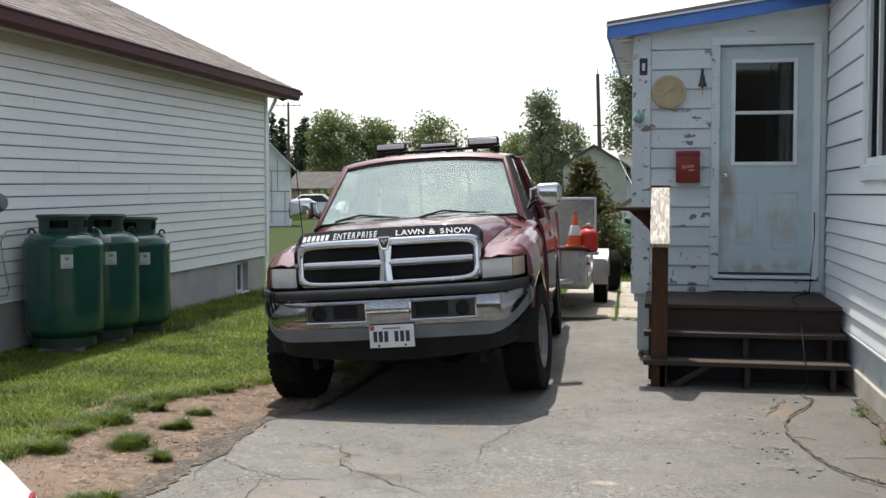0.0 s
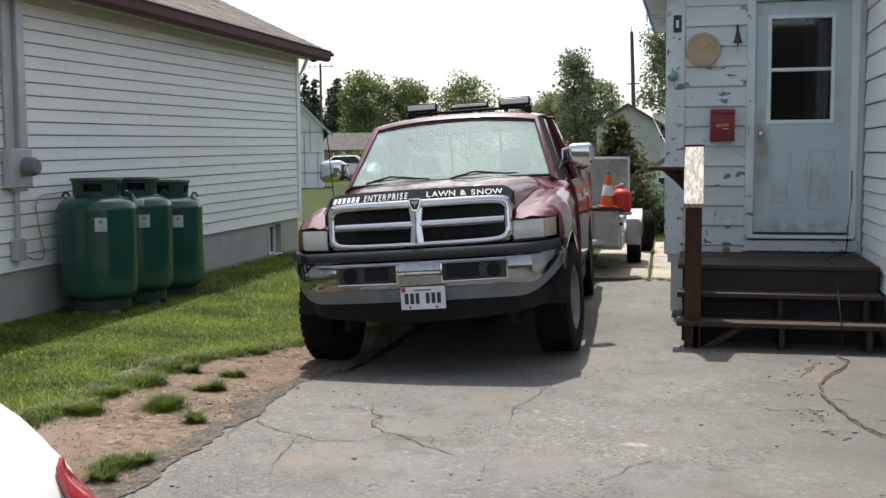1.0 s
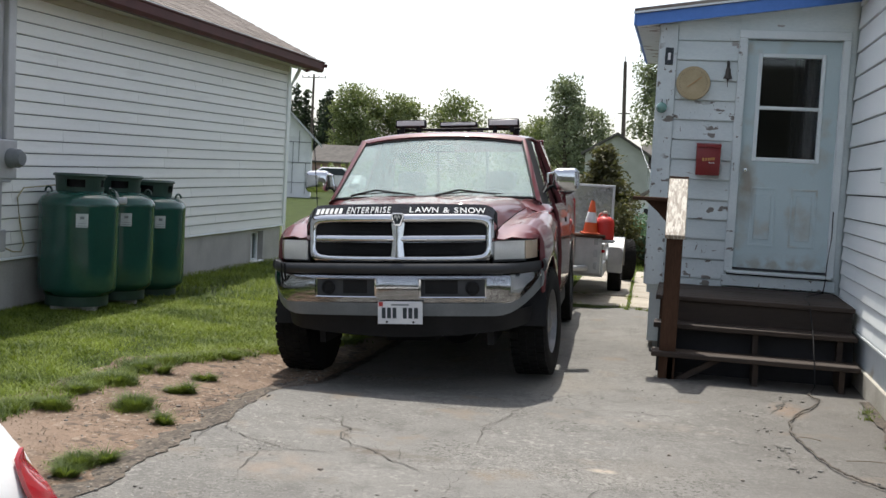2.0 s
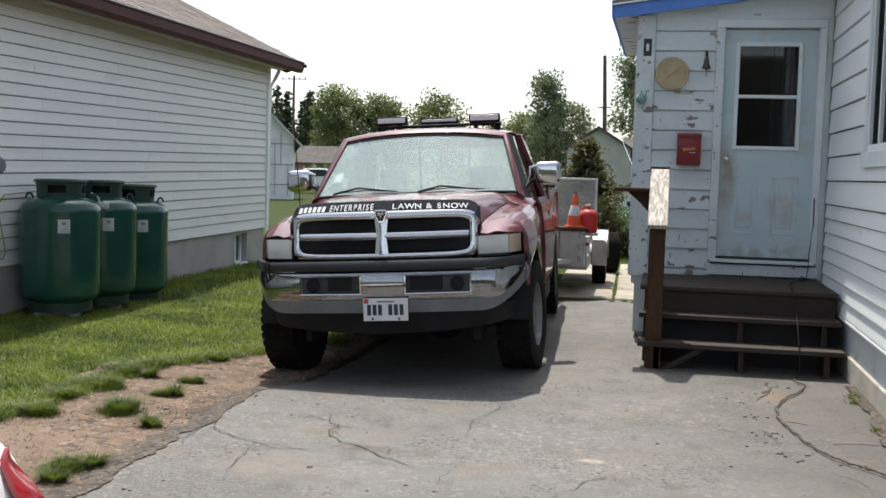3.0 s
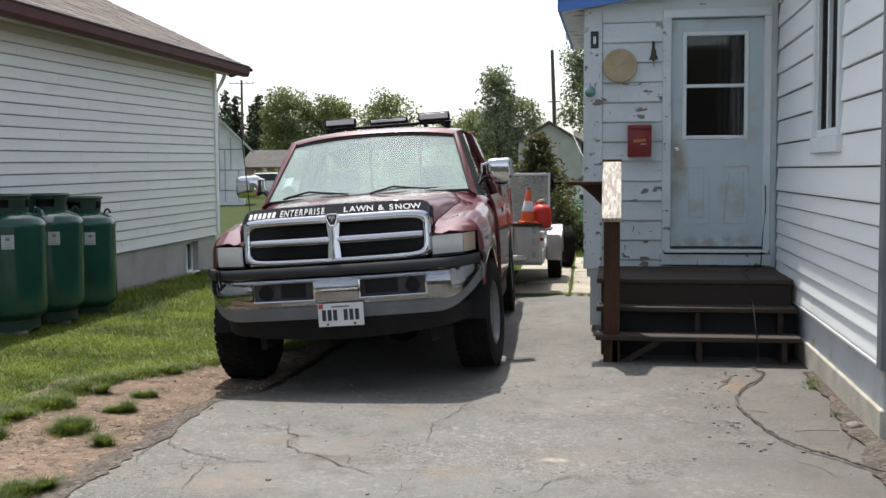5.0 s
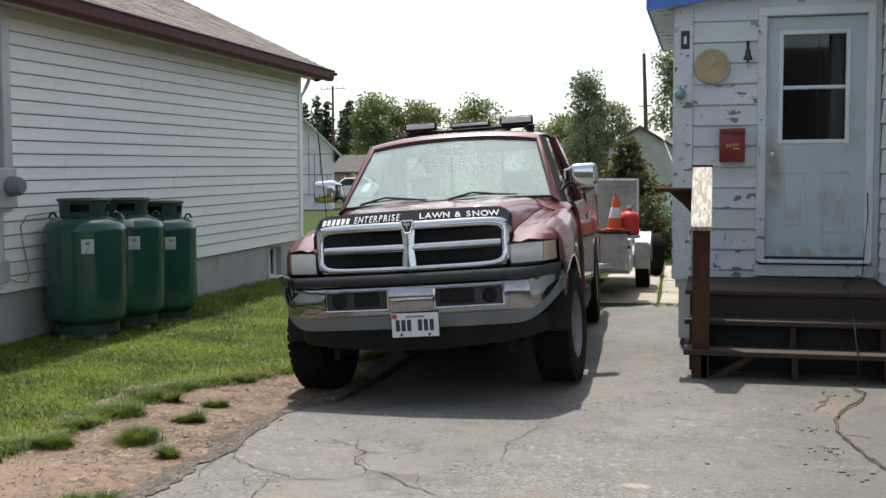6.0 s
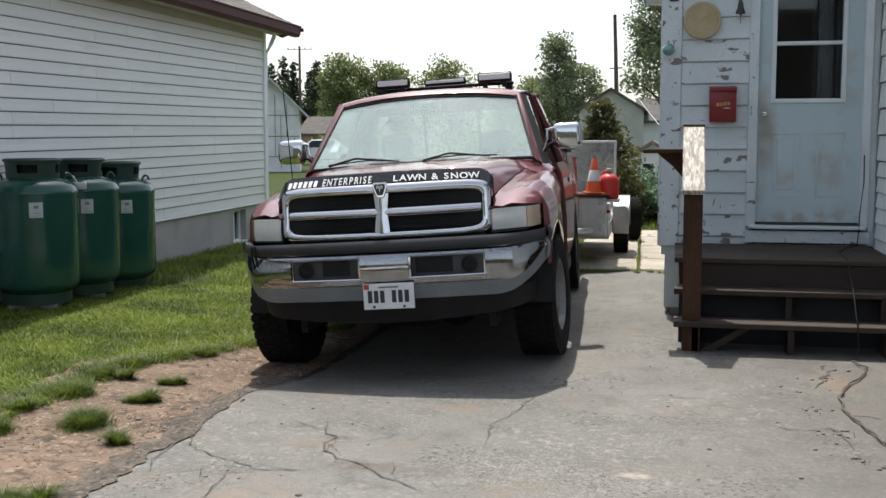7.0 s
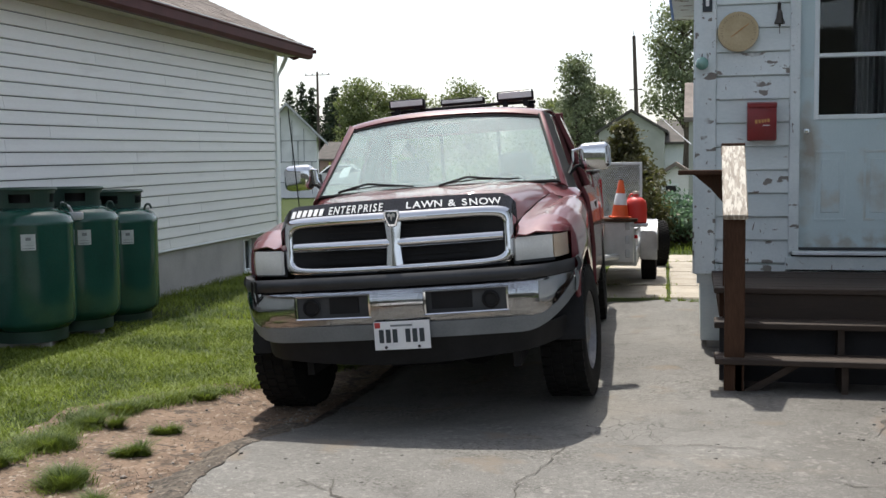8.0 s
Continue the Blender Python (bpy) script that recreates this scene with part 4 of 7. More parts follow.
# electric meter with its conduit
em = thing("electric_meter", "grey electric meter box with vertical service conduit", "meter", pose(WX, 8.68, 0))
part("conduit", box(0.004, 0.075, -0.005, 0.11, 1.56, 2.93, 0.012, seg=2), M["galv"], em, "grey square service conduit", smooth=0)
part("conduit_back", box(0.001, 0.03, -0.135, -0.008, 1.56, 2.93, 0.006), M["galv"], em, smooth=0)
part("meter_box", box(0.004, 0.10, -0.185, 0.125, 1.22, 1.565, 0.012, seg=2), M["galv"], em, smooth=0)
part("hub", box(0.004, 0.085, -0.10, 0.07, 1.19, 1.222, 0.008), M["galv"], em, smooth=0)
part("meter_dial", lathe([(0.0, 0.0), (0.085, 0.0), (0.088, 0.03), (0.08, 0.05), (0.082, 0.09), (0.06, 0.125), (0.0, 0.13)], 28, axis="x"), M["greyplastic"], em, "round glass-domed meter dial", m=pose(0.095, 0.02, 1.405))
part("lower_conduit", tube([(0.035, -0.035, 1.24), (0.035, -0.035, 0.76)], 0.024, 12), M["galv"], em)
part("junction_box", box(0.004, 0.07, -0.105, 0.035, 0.58, 0.775, 0.008), M["galv"], em, smooth=0)
part("cable", tube([(0.02, 0.10, 0.60), (0.03, 0.2, 0.565), (0.03, 0.32, 0.56), (0.03, 0.36, 0.62), (0.02, 0.30, 0.86), (0.02, 0.26, 1.05), (0.03, 0.34, 1.14), (0.1, 0.75, 1.17)], 0.007, 6), M["yellowcable"], em, "thin yellow gas line")


# ---- propane tanks ----
def propane_tank(m, label):
    t = thing("propane_tank", label, "propane tank", m, "propane tanks by the wall")
    R, H = 0.36, 1.07
    prof = [(0.0, 0.06), (0.18, 0.065), (0.29, 0.09), (0.35, 0.145), (R, 0.22), (R, H - 0.20), (0.365, H - 0.13), (0.335, H - 0.075), (0.28, H - 0.035), (0.2, H - 0.01), (0.12, H), (0.0, H + 0.003)]
    fine = []
    for (a, b), (c, d) in zip(prof, prof[1:]):
        fine += [(lerp(a, c, k / 3), lerp(b, d, k / 3)) for k in range(3)]
    part("body", lathe(fine + [prof[-1]], 56), M["tank"], t, "glossy dark green cylinder", smooth=50)
    part("foot_ring", lathe([(0.27, 0.0), (0.285, 0.0), (0.285, 0.12), (0.27, 0.12), (0.27, 0.0)], 40), M["tankdark"], t)
    # collar: ring with hand holes
    bm = bmesh.new()
    seg, z0, z1, ra, rb = 48, H - 0.02, H + 0.125, 0.205, 0.225
    holes = {k for c in (-12, 0, 12, 24) for k in range(c - 3, c + 3)}
    for i in range(seg):
        k = i if i < 36 else i - 48
        hole = k in holes
        a0, a1 = 2 * math.pi * (i - 12) / seg, 2 * math.pi * (i - 11) / seg
        for za, zb in (((z0, z0 + 0.045), (z1 - 0.030, z1)) if hole else ((z0, z1),)):
            quad = []
            for z in (za, zb):
                f = (z - z0) / (z1 - z0)
                for r in (ra + 0.012 * f, ra + 0.012 * f + 0.008):
                    for a in (a0, a1):
                        quad.append(bm.verts.new((r * math.cos(a), r * math.sin(a), z)))
            for f in ((0, 1, 3, 2), (4, 6, 7, 5), (0, 4, 5, 1), (2, 3, 7, 6), (0, 2, 6, 4), (1, 5, 7, 3)):
                bm.faces.new([quad[j] for j in f])
    bmesh.ops.recalc_face_normals(bm, faces=bm.faces)
    part("collar", bm, M["tankdark"], t, "dark valve guard collar with hand holes", smooth=0)
    part("rim", lathe([(0.200, H + 0.12), (0.238, H + 0.12), (0.242, H + 0.132), (0.230, H + 0.145), (0.200, H + 0.142), (0.200, H + 0.12)], 48), M["tankdark"], t)
    part("cap", lathe([(0.0, H + 0.105), (0.19, H + 0.105), (0.195, H + 0.125), (0.17, H + 0.136), (0.0, H + 0.14)], 36), M["black"], t)
    part("valve_hood", lathe([(0.0, H), (0.15, H), (0.155, H + 0.03), (0.15, H + 0.095), (0.0, H + 0.10)], 20), M["black"], t)
    for s in (-1, 1):
        c = [(s * 0.285 + 0.030 * math.cos(a), 0.02, H - 0.05 + 0.042 * math.sin(a) + 0.02) for a in [math.pi * k / 8 for k in range(9)]]
        part("lifting_lug", tube(c, 0.010, 8), M["tankdark"], t)
    return t


def tank_label(t, ang):
    """Paper label with rows of print, bent round the tank."""
    R = 0.362
    a = [radians(ang + d) for d in (-8.5, -4, 0, 4, 8.5)]
    lb = part("label", sheet([[(R * math.cos(q), R * math.sin(q), z) for q in a] for z in (0.735, 0.86)], 0.0015), M["label"], t, "faded grey-white paper label")
    R = 0.3642
    for z0, z1, w in ((0.747, 0.752, 7), (0.77, 0.773, 6), (0.81, 0.835, 3)):
        b = [radians(ang + d) for d in (-w, 0, w)]
        part("print_bar", sheet([[(R * math.cos(q), R * math.sin(q), z) for q in b] for z in (z0, z1)], 0.0005), M["greyplastic"], lb)


TANKS = [(-5.365, 9.37, 20), (-5.355, 10.06, 32), (-5.355, 10.75, 10)]
TLAB = ["tall dark green propane tank beside the siding", "dark green propane tank between two others", "dark green propane tank at the end of the row"]
for (x, y, turn), lab in zip(TANKS, TLAB):
    lift = {9.37: 0.055, 10.06: 0.045, 10.75: 0.0}[y]
    t = propane_tank(pose(x, y, 0.02 + lift, 0, 0, turn), lab)
    to_cam = math.degrees(math.atan2(-y, -x))
    tank_label(t, to_cam - turn + {9.37: 5, 10.06: 14, 10.75: 17}[y])
    solid("tank_block", box(-0.20, 0.20, -0.20, 0.20, -0.06, 0.02 + lift, 0.01), M["concrete"], "grey concrete slab under a propane tank", "slab", pose(x, y, 0.0, 0, 0, turn), "slabs under the tanks", smooth=0)
# regulator on the first tank
rg = thing("gas_regulator", "pale grey gas regulator between the tanks", "regulator", pose(-5.12, 9.66, 1.045, 0, 0, 25))
part("body", box(-0.07, 0.07, -0.05, 0.05, -0.03, 0.035, 0.012, seg=2), M["galv"], rg)
part("pipe", tube([(0, 0, 0), (-0.03, -0.05, 0.08), (-0.08, -0.12, 0.12)], 0.012, 8), M["galv"], rg)


# ---- the house with its entry porch ----
hs = thing("house", "white single-storey house with clapboard siding and painted foundation", "house")
RX = 1.5
# charcoal backing behind the board gaps stands in for lap shadows
part("wall", box(RX + 0.026, 8.0, 6.28, 20, 0.42, 3.25), M["plastic"], hs, smooth=0)
part("foundation", box(RX + 0.03, 7.95, 6.30, 19.9, 0.17, 0.46, 0.006), M["bluefound"], hs, "grey-blue painted concrete foundation", smooth=0)
part("footing", box(RX + 0.012, 7.97, 6.285, 19.92, -0.2, 0.172, 0.008), M["barecon"], hs, "bare stained concrete footing", smooth=0)
z = 0.42
while z < 3.2:
    small = z < 1.20
    h = 0.121 if small else 0.2015
    cuts = [6.30, 8.95 + (0.4 if int(z * 10) % 2 else -0.6), 10.13] if small else [6.30, 10.13]
    for a, b in zip(cuts, cuts[1:]):
        spans = [(a, b)]
        if z + h > 1.67 and z < 3.03:
            spans = [(a, 7.40), (8.33, b)]
        for c, d in spans:
            piece("siding_board", board_mesh(d - c - 0.003, h, 0.026 if small else 0.030, 0.008 if small else 0.011, "y", -1, M["whitevinyl"], "siding_board"), hs, pose(RX + 0.026, c, z))
    z += h
part("starter_strip", box(RX - 0.004, RX + 0.03, 6.30, 10.13, 0.405, 0.424, 0.003), M["whitevinyl"], hs, smooth=0)
part("corner_post", box(RX - 0.012, RX + 0.09, 6.19, 6.295, 0.40, 3.25, 0.006), M["greyplastic"], hs, "grey-blue corner post", smooth=0)
part("eave", prism([(RX - 0.36, 3.16), (RX + 0.03, 3.20), (4.7, 4.9), (4.7, 5.05), (RX - 0.40, 3.30)], "y", 5.9, 20.4), M["shingle"], hs, "overhanging shingle roof", smooth=0)
part("roof", prism([(4.7, 4.9), (4.7, 5.05), (8.4, 3.3), (8.4, 3.16)], "y", 5.9, 20.4), M["shingle"], hs, smooth=0)
part("gable", prism([(RX + 0.03, 3.22), (4.7, 4.92), (8.0, 3.25)], "y", 6.30, 6.42), M["whitevinyl"], hs, smooth=0)
sw = part("window", box(RX + 0.12, RX + 0.13, 7.48, 8.26, 1.68, 2.94), M["shade_black"], hs, "tall white-framed side window", smooth=0)
for y0, y1, z0, z1, px in ((7.40, 7.475, 1.58, 3.03, 0.018), (8.255, 8.33, 1.58, 3.03, 0.018), (7.475, 8.255, 2.95, 3.03, 0.018), (7.39, 8.34, 1.57, 1.68, 0.03)):
    part("casing", box(RX - px, RX + 0.04, y0, y1, z0, z1, 0.005), M["trimwhite"], sw, smooth=0)
for y0, y1, z0, z1 in ((7.475, 7.515, 1.68, 2.95), (8.215, 8.255, 1.68, 2.95), (7.515, 8.215, 1.68, 1.73), (7.515, 8.215, 2.90, 2.95), (7.845, 7.885, 1.73, 2.90)):
    part("sash", box(RX + 0.0, RX + 0.06, y0, y1, z0, z1, 0.004), M["trimwhite"], sw, smooth=0)
for z in (2.02, 2.31, 2.60):
    part("glazing_bar", box(RX + 0.034, RX + 0.046, 7.515, 8.215, z - 0.008, z + 0.008, 0.002), M["trimwhite"], sw, smooth=0)
part("pane", box(RX + 0.026, RX + 0.032, 7.50, 8.23, 1.70, 2.92), M["glass"], sw, smooth=0).visible_shadow = False
# added pale panel: paints the sky's reflection that brightens these panes
part("blind", box(RX + 0.10, RX + 0.105, 7.48, 8.26, 1.69, 2.94), M["label"], sw, "pale panel standing in for sky reflected in the glass", smooth=0)

# entry porch: wall facing the drive, with the door
EY, XL = 10.15, -0.165
en = thing("entry_porch", "enclosed entry porch with peeling white clapboards and a blue fascia", "porch")
# wall panels round the door opening
part("wall", box(XL + 0.02, 0.545, EY + 0.03, EY + 0.15, 0.50, 3.0), M["paint"], en, smooth=0)
part("wall", box(1.43, RX + 0.02, EY + 0.03, EY + 0.15, 0.50, 3.14), M["paint"], en, smooth=0)
part("wall", prism([(0.545, 2.84), (1.43, 2.84), (1.43, 3.14), (0.545, 3.02)], "y", EY + 0.03, EY + 0.15), M["paint"], en, smooth=0)
part("wall", box(XL + 0.02, XL + 0.14, EY + 0.15, 13.0, 0.50, 2.92), M["paint"], en, smooth=0)
# unseen inner faces, painted near-black so the porch room reads unlit
part("inner_lining", box(XL + 0.142, XL + 0.15, EY + 0.16, 12.9, 0.63, 2.9), M["shade_black"], en, smooth=0)
part("wall", prism([(XL + 0.02, 0.50), (RX + 0.02, 0.50), (RX + 0.02, 3.21), (XL + 0.02, 2.99)], "y", 12.9, 13.0), M["shade_black"], en, smooth=0)
part("ceiling_board", prism([(XL + 0.03, 2.95), (RX - 0.005, 3.16), (RX - 0.005, 3.17), (XL + 0.03, 2.96)], "y", EY + 0.155, 12.9), M["shade_black"], en, smooth=0)
part("floor", box(XL + 0.12, RX + 0.02, EY + 0.12, 12.95, 0.50, 0.62), M["shade_black"], en, smooth=0)
part("inner_wall", box(RX + 0.0, RX + 0.02, EY + 0.16, 12.9, 0.62, 3.0), M["shade_black"], en, smooth=0)
part("base", box(XL + 0.10, RX, EY + 0.10, 13.0, -0.15, 0.06), M["concrete"], en, smooth=0)
part("skirt", box(XL + 0.05, RX, EY + 0.036, 13.0, 0.06, 0.60), M["paint"], en, "painted skirting boards below the porch", smooth=0)
part("corner_board", box(XL, XL + 0.155, EY - 0.012, EY + 0.035, 0.575, 2.90, 0.004), M["peel"], en, "wide white corner board with peeling paint", smooth=0)
part("corner_board", box(XL - 0.012, XL + 0.03, EY + 0.035, EY + 0.16, 0.575, 2.90, 0.004), M["peel"], en, smooth=0)
eb = random.Random(3)
piece("clapboard", finish("clapboard", box(XL + 0.157, 0.52, EY + 0.004, EY + 0.03, 0.58, 0.650), M["peel"], 0), en)
piece("clapboard", finish("clapboard", box(XL - 0.006, XL + 0.02, EY + 0.165, 12.87, 0.58, 0.650), M["peel"], 0), en)
z, i = 0.477 + 0.1757, 1
while z < 2.80:
    bm = lap_board(0.52 - (XL + 0.157), 0.1757, 0.028, 0.009, "x")
    tilt = eb.uniform(-0.25, 0.25)
    piece("clapboard", finish("clapboard", bm, M["peel"] if i in (1, 2, 4, 8, 9) else M["paint"], 0), en, pose(XL + 0.157, EY + 0.03, z, 0, tilt, 0))
    z += 0.1757
    i += 1
piece("clapboard", finish("clapboard", prism([(0.52, 2.86), (RX - 0.005, 2.86), (RX - 0.005, 3.13), (0.52, 2.99)], "y", EY + 0.006, EY + 0.03), M["paint"], 0), en)
piece("clapboard", finish("clapboard", box(1.452, RX - 0.003, EY + 0.004, EY + 0.03, 0.6, 2.9), M["paint"], 0), en)
zz = 0.477 + 0.1757
sb = board_mesh(2.7, 0.1757, 0.028, 0.009, "y", -1, M["paint"], "clapboard")
while zz < 2.8:
    piece("clapboard", sb, en, pose(XL + 0.02, EY + 0.165, zz))
    zz += 0.1757
# roof of the porch
RS = 0.135
def rz(x):
    return 2.965 + (x + 0.37) * RS
part("roof", prism([(-0.40, rz(-0.40) + 0.01), (RX - 0.01, rz(RX) + 0.01), (RX - 0.01, rz(RX) + 0.06), (-0.40, rz(-0.40) + 0.05)], "y", EY - 0.16, 13.2), M["shingle"], en, smooth=0)
part("drip_edge", prism([(-0.405, rz(-0.405) + 0.005), (RX - 0.01, rz(RX) + 0.005), (RX - 0.01, rz(RX) + 0.022), (-0.405, rz(-0.405) + 0.022)], "y", EY - 0.172, EY - 0.155), M["trimwhite"], en, smooth=0)
part("fascia", prism([(-0.375, rz(-0.375) - 0.105), (RX - 0.01, rz(RX) - 0.105), (RX - 0.01, rz(RX) + 0.003), (-0.375, rz(-0.375) + 0.003)], "y", EY - 0.145, EY - 0.12), M["blue"], en, "bright blue painted fascia board", smooth=0)
part("fascia_side", box(-0.40, -0.378, EY - 0.145, 13.2, rz(-0.39) - 0.09, rz(-0.39) + 0.004), M["blue"], en, smooth=0)
part("soffit", prism([(-0.375, rz(-0.375) - 0.09), (RX - 0.01, rz(RX) - 0.09), (RX - 0.01, rz(RX) - 0.075), (-0.375, rz(-0.375) - 0.075)], "y", EY - 0.12, EY + 0.06), M["trimwhite"], en, smooth=0)
part("soffit", box(-0.375, XL + 0.03, EY + 0.06, 13.2, rz(-0.375) - 0.09, rz(-0.375) - 0.075), M["peel"], en, "peeling white soffit boards", smooth=0)

# door
dr = thing("door", "pale blue-white steel entry door with a half-height sash window, closed", "door")
X0, X1, Z0, Z1 = 0.592, 1.385, 0.765, 2.785
dy = EY + 0.045
gl = ((0.728, 1.226, 2.215, 2.640), (0.728, 1.226, 1.765, 2.185))
bm = bmesh.new()
for x0, x1, z0, z1 in ((X0, 0.70, Z0, Z1), (1.254, X1, Z0, Z1), (0.70, 1.254, 2.668, Z1), (0.70, 1.254, Z0, 1.737)):
    box(x0, x1, dy, dy + 0.045, z0, z1, 0.0, bm)
part("slab", bm, M["door"], dr, smooth=0)
for x0, x1, z0, z1 in ((0.693, 0.728, 1.73, 2.675), (1.226, 1.261, 1.73, 2.675), (0.728, 1.226, 2.640, 2.675), (0.728, 1.226, 1.73, 1.765), (0.728, 1.226, 2.185, 2.215)):
    part("sash_frame", box(x0, x1, dy - 0.014, dy + 0.05, z0, z1, 0.005), M["trimwhite"], dr, smooth=0)
for x0, x1, z0, z1 in gl:
    part("pane", box(x0, x1, dy + 0.012, dy + 0.018, z0, z1), M["glass"], dr, smooth=0).visible_shadow = False
for x0, x1 in ((0.705, 0.93), (1.05, 1.275)):
    fr = bmesh.new()
    for a, b, c, d in ((x0, x1, 0.98, 0.998), (x0, x1, 1.482, 1.50), (x0, x0 + 0.018, 0.998, 1.482), (x1 - 0.018, x1, 0.998, 1.482)):
        box(a, b, dy - 0.006, dy + 0.004, c, d, 0.002, fr)
    p = part("panel", fr, M["door"], dr, "raised panel moulding", smooth=0)
    part("panel_field", box(x0 + 0.045, x1 - 0.045, dy - 0.005, dy + 0.004, 1.04, 1.44, 0.004), M["door"], dr, smooth=0)
kn = lathe([(0.0, 0.0), (0.030, 0.0), (0.030, -0.008), (0.014, -0.012), (0.013, -0.035), (0.026, -0.045), (0.029, -0.06), (0.020, -0.074), (0.0, -0.077)], 20, axis="y")
part("knob", kn, M["chrome"], dr, "round steel door knob", m=pose(0.645, dy, 1.645) @ Matrix.Diagonal((0.75, 0.75, 0.75, 1)))
part("sweep", box(X0, X1, dy - 0.012, dy, Z0 - 0.003, Z0 + 0.016, 0.003), M["plastic"], dr, smooth=0)
cs = thing("door_casing", "white painted wooden door casing and threshold", "door frame", kind="structure")
part("jamb", box(0.518, 0.592, EY - 0.02, EY + 0.12, 0.745, 2.795, 0.005), M["peel"], cs, smooth=0)
part("jamb", box(1.385, 1.450, EY - 0.02, EY + 0.12, 0.745, 2.795, 0.005), M["trimwhite"], cs, smooth=0)
part("head", box(0.518, 1.450, EY - 0.022, EY + 0.12, 2.795, 2.868, 0.005), M["trimwhite"], cs, smooth=0)
part("threshold", box(0.545, 1.43, EY - 0.05, EY + 0.12, 0.728, 0.756, 0.005), M["trimwhite"], cs, "worn painted threshold", smooth=0)
part("sill_board", box(0.50, 1.47, EY - 0.018, EY + 0.03, 0.615, 0.712, 0.005), M["peel"], cs, smooth=0)
part("curtain", sheet([[(1.02 + 0.011 * k, EY + 0.28 + 0.02 * math.sin(k * 1.7), z) for k in range(22)] for z in (1.72, 2.7)], 0.003), M["shade_black"], dr, "curtain painted near-black behind the glass, as in an unlit room")

# things on the porch wall
mb = thing("mailbox", "red enamelled wall mailbox with worn gold lettering", "mailbox", pose(0.318, EY, 1.58) @ Matrix.Diagonal((0.93, 1, 0.92, 1)))
part("body", box(-0.112, 0.112, -0.10, -0.002, 0.0, 0.29, 0.010, seg=2), M["mailred"], mb)
part("lid", prism([(-0.113, 0.286), (-0.002, 0.300), (-0.002, 0.312), (-0.117, 0.296), (-0.117, 0.268), (-0.113, 0.268)], "x", -0.113, 0.113), M["mailred"], mb, "hinged sloping lid", smooth=0)
for k, (a, b) in enumerate(((-0.055, -0.035), (-0.028, -0.010), (-0.003, 0.012), (0.018, 0.032), (0.038, 0.058))):
    part("print_bar", box(a, b, -0.1025, -0.0995, 0.135 + 0.003 * k, 0.165 + 0.002 * k), M["gold"], mb, "worn gold print", smooth=0)
part("print_bar", box(0.005, 0.06, -0.1025, -0.0995, 0.118, 0.124), M["whiteink"], mb, smooth=0)
th = thing("wall_thermometer", "round yellowed outdoor dial thermometer on clapboards", "thermometer", pose(0.145, EY, 2.388))
part("case", lathe([(0.0, -0.002), (0.145, -0.002), (0.149, -0.02), (0.145, -0.045), (0.134, -0.045), (0.0, -0.040)], 48, axis="y"), M["dial"], th, "round yellowed plastic case")
part("dial", lathe([(0.0, -0.0405), (0.133, -0.0445), (0.133, -0.046), (0.0, -0.046)], 48, axis="y"), M["dial"], th)
bm = bmesh.new()
for k in range(31):
    a = radians(220 - 260 * k / 30)
    mid = Vector((math.cos(a), 0, math.sin(a)))
    tang = Vector((-math.sin(a), 0, math.cos(a)))
    r0, r1 = 0.114, 0.124
    q = [mid * r0 + tang * 0.0012, mid * r1 + tang * 0.0012, mid * r1 - tang * 0.0012, mid * r0 - tang * 0.0012]
    bm.faces.new([bm.verts.new((v.x, -0.0475, v.z)) for v in q])
part("scale_marks", bm, M["brass"], th, smooth=0)
part("needle", prism([(-0.05, -0.035), (-0.048, -0.040), (0.075, 0.052), (0.072, 0.056)], "y", -0.052, -0.049), M["gold"], th, smooth=0)
be = thing("door_bell", "small dark bronze hanging bell on a wall bracket", "bell", pose(0.437, EY, 2.445))
part("bell", lathe([(0.0, 0.085), (0.012, 0.085), (0.020, 0.07), (0.024, 0.03), (0.036, 0.0), (0.040, -0.012), (0.034, -0.012), (0.0, 0.03)], 24), M["brass"], be, m=pose(0, -0.055, 0))
part("bracket", box(-0.012, 0.012, -0.008, -0.002, 0.05, 0.15, 0.003), M["brass"], be, smooth=0)
part("arm", tube([(0, -0.005, 0.13), (0, -0.03, 0.135), (0, -0.055, 0.115), (0, -0.055, 0.08)], 0.006, 8), M["brass"], be)
part("clapper", tube([(0, -0.055, 0.03), (0, -0.055, -0.03)], [0.004, 0.009], 8), M["brass"], be)
part("cord", tube([(0, -0.055, -0.03), (0.002, -0.05, -0.085)], 0.0025, 6), M["brass"], be)
hn = thing("number_plaque", "black plaque with a pale mark on the corner board", "plaque", pose(-0.078, EY - 0.012, 2.62))
part("plate", box(-0.035, 0.035, -0.012, 0.0, -0.075, 0.075, 0.003), M["ink"], hn, smooth=0)
part("mark_bar", box(-0.012, 0.012, -0.0145, -0.011, -0.035, 0.03, 0.001), M["whiteink"], hn, smooth=0)
gf = thing("glass_float", "pale green glass ball hanging on the corner board", "ornament", pose(-0.115, EY - 0.06, 2.16))
part("ball", lathe([(0.0, -0.05), (0.025, -0.043), (0.043, -0.025), (0.05, 0.0), (0.043, 0.025), (0.025, 0.043), (0.0, 0.05)], 24), M["greenglass"], gf)
part("hook", tube([(0, 0, 0.05), (0, 0.01, 0.07), (0, 0.046, 0.075)], 0.004, 6), M["brass"], gf)
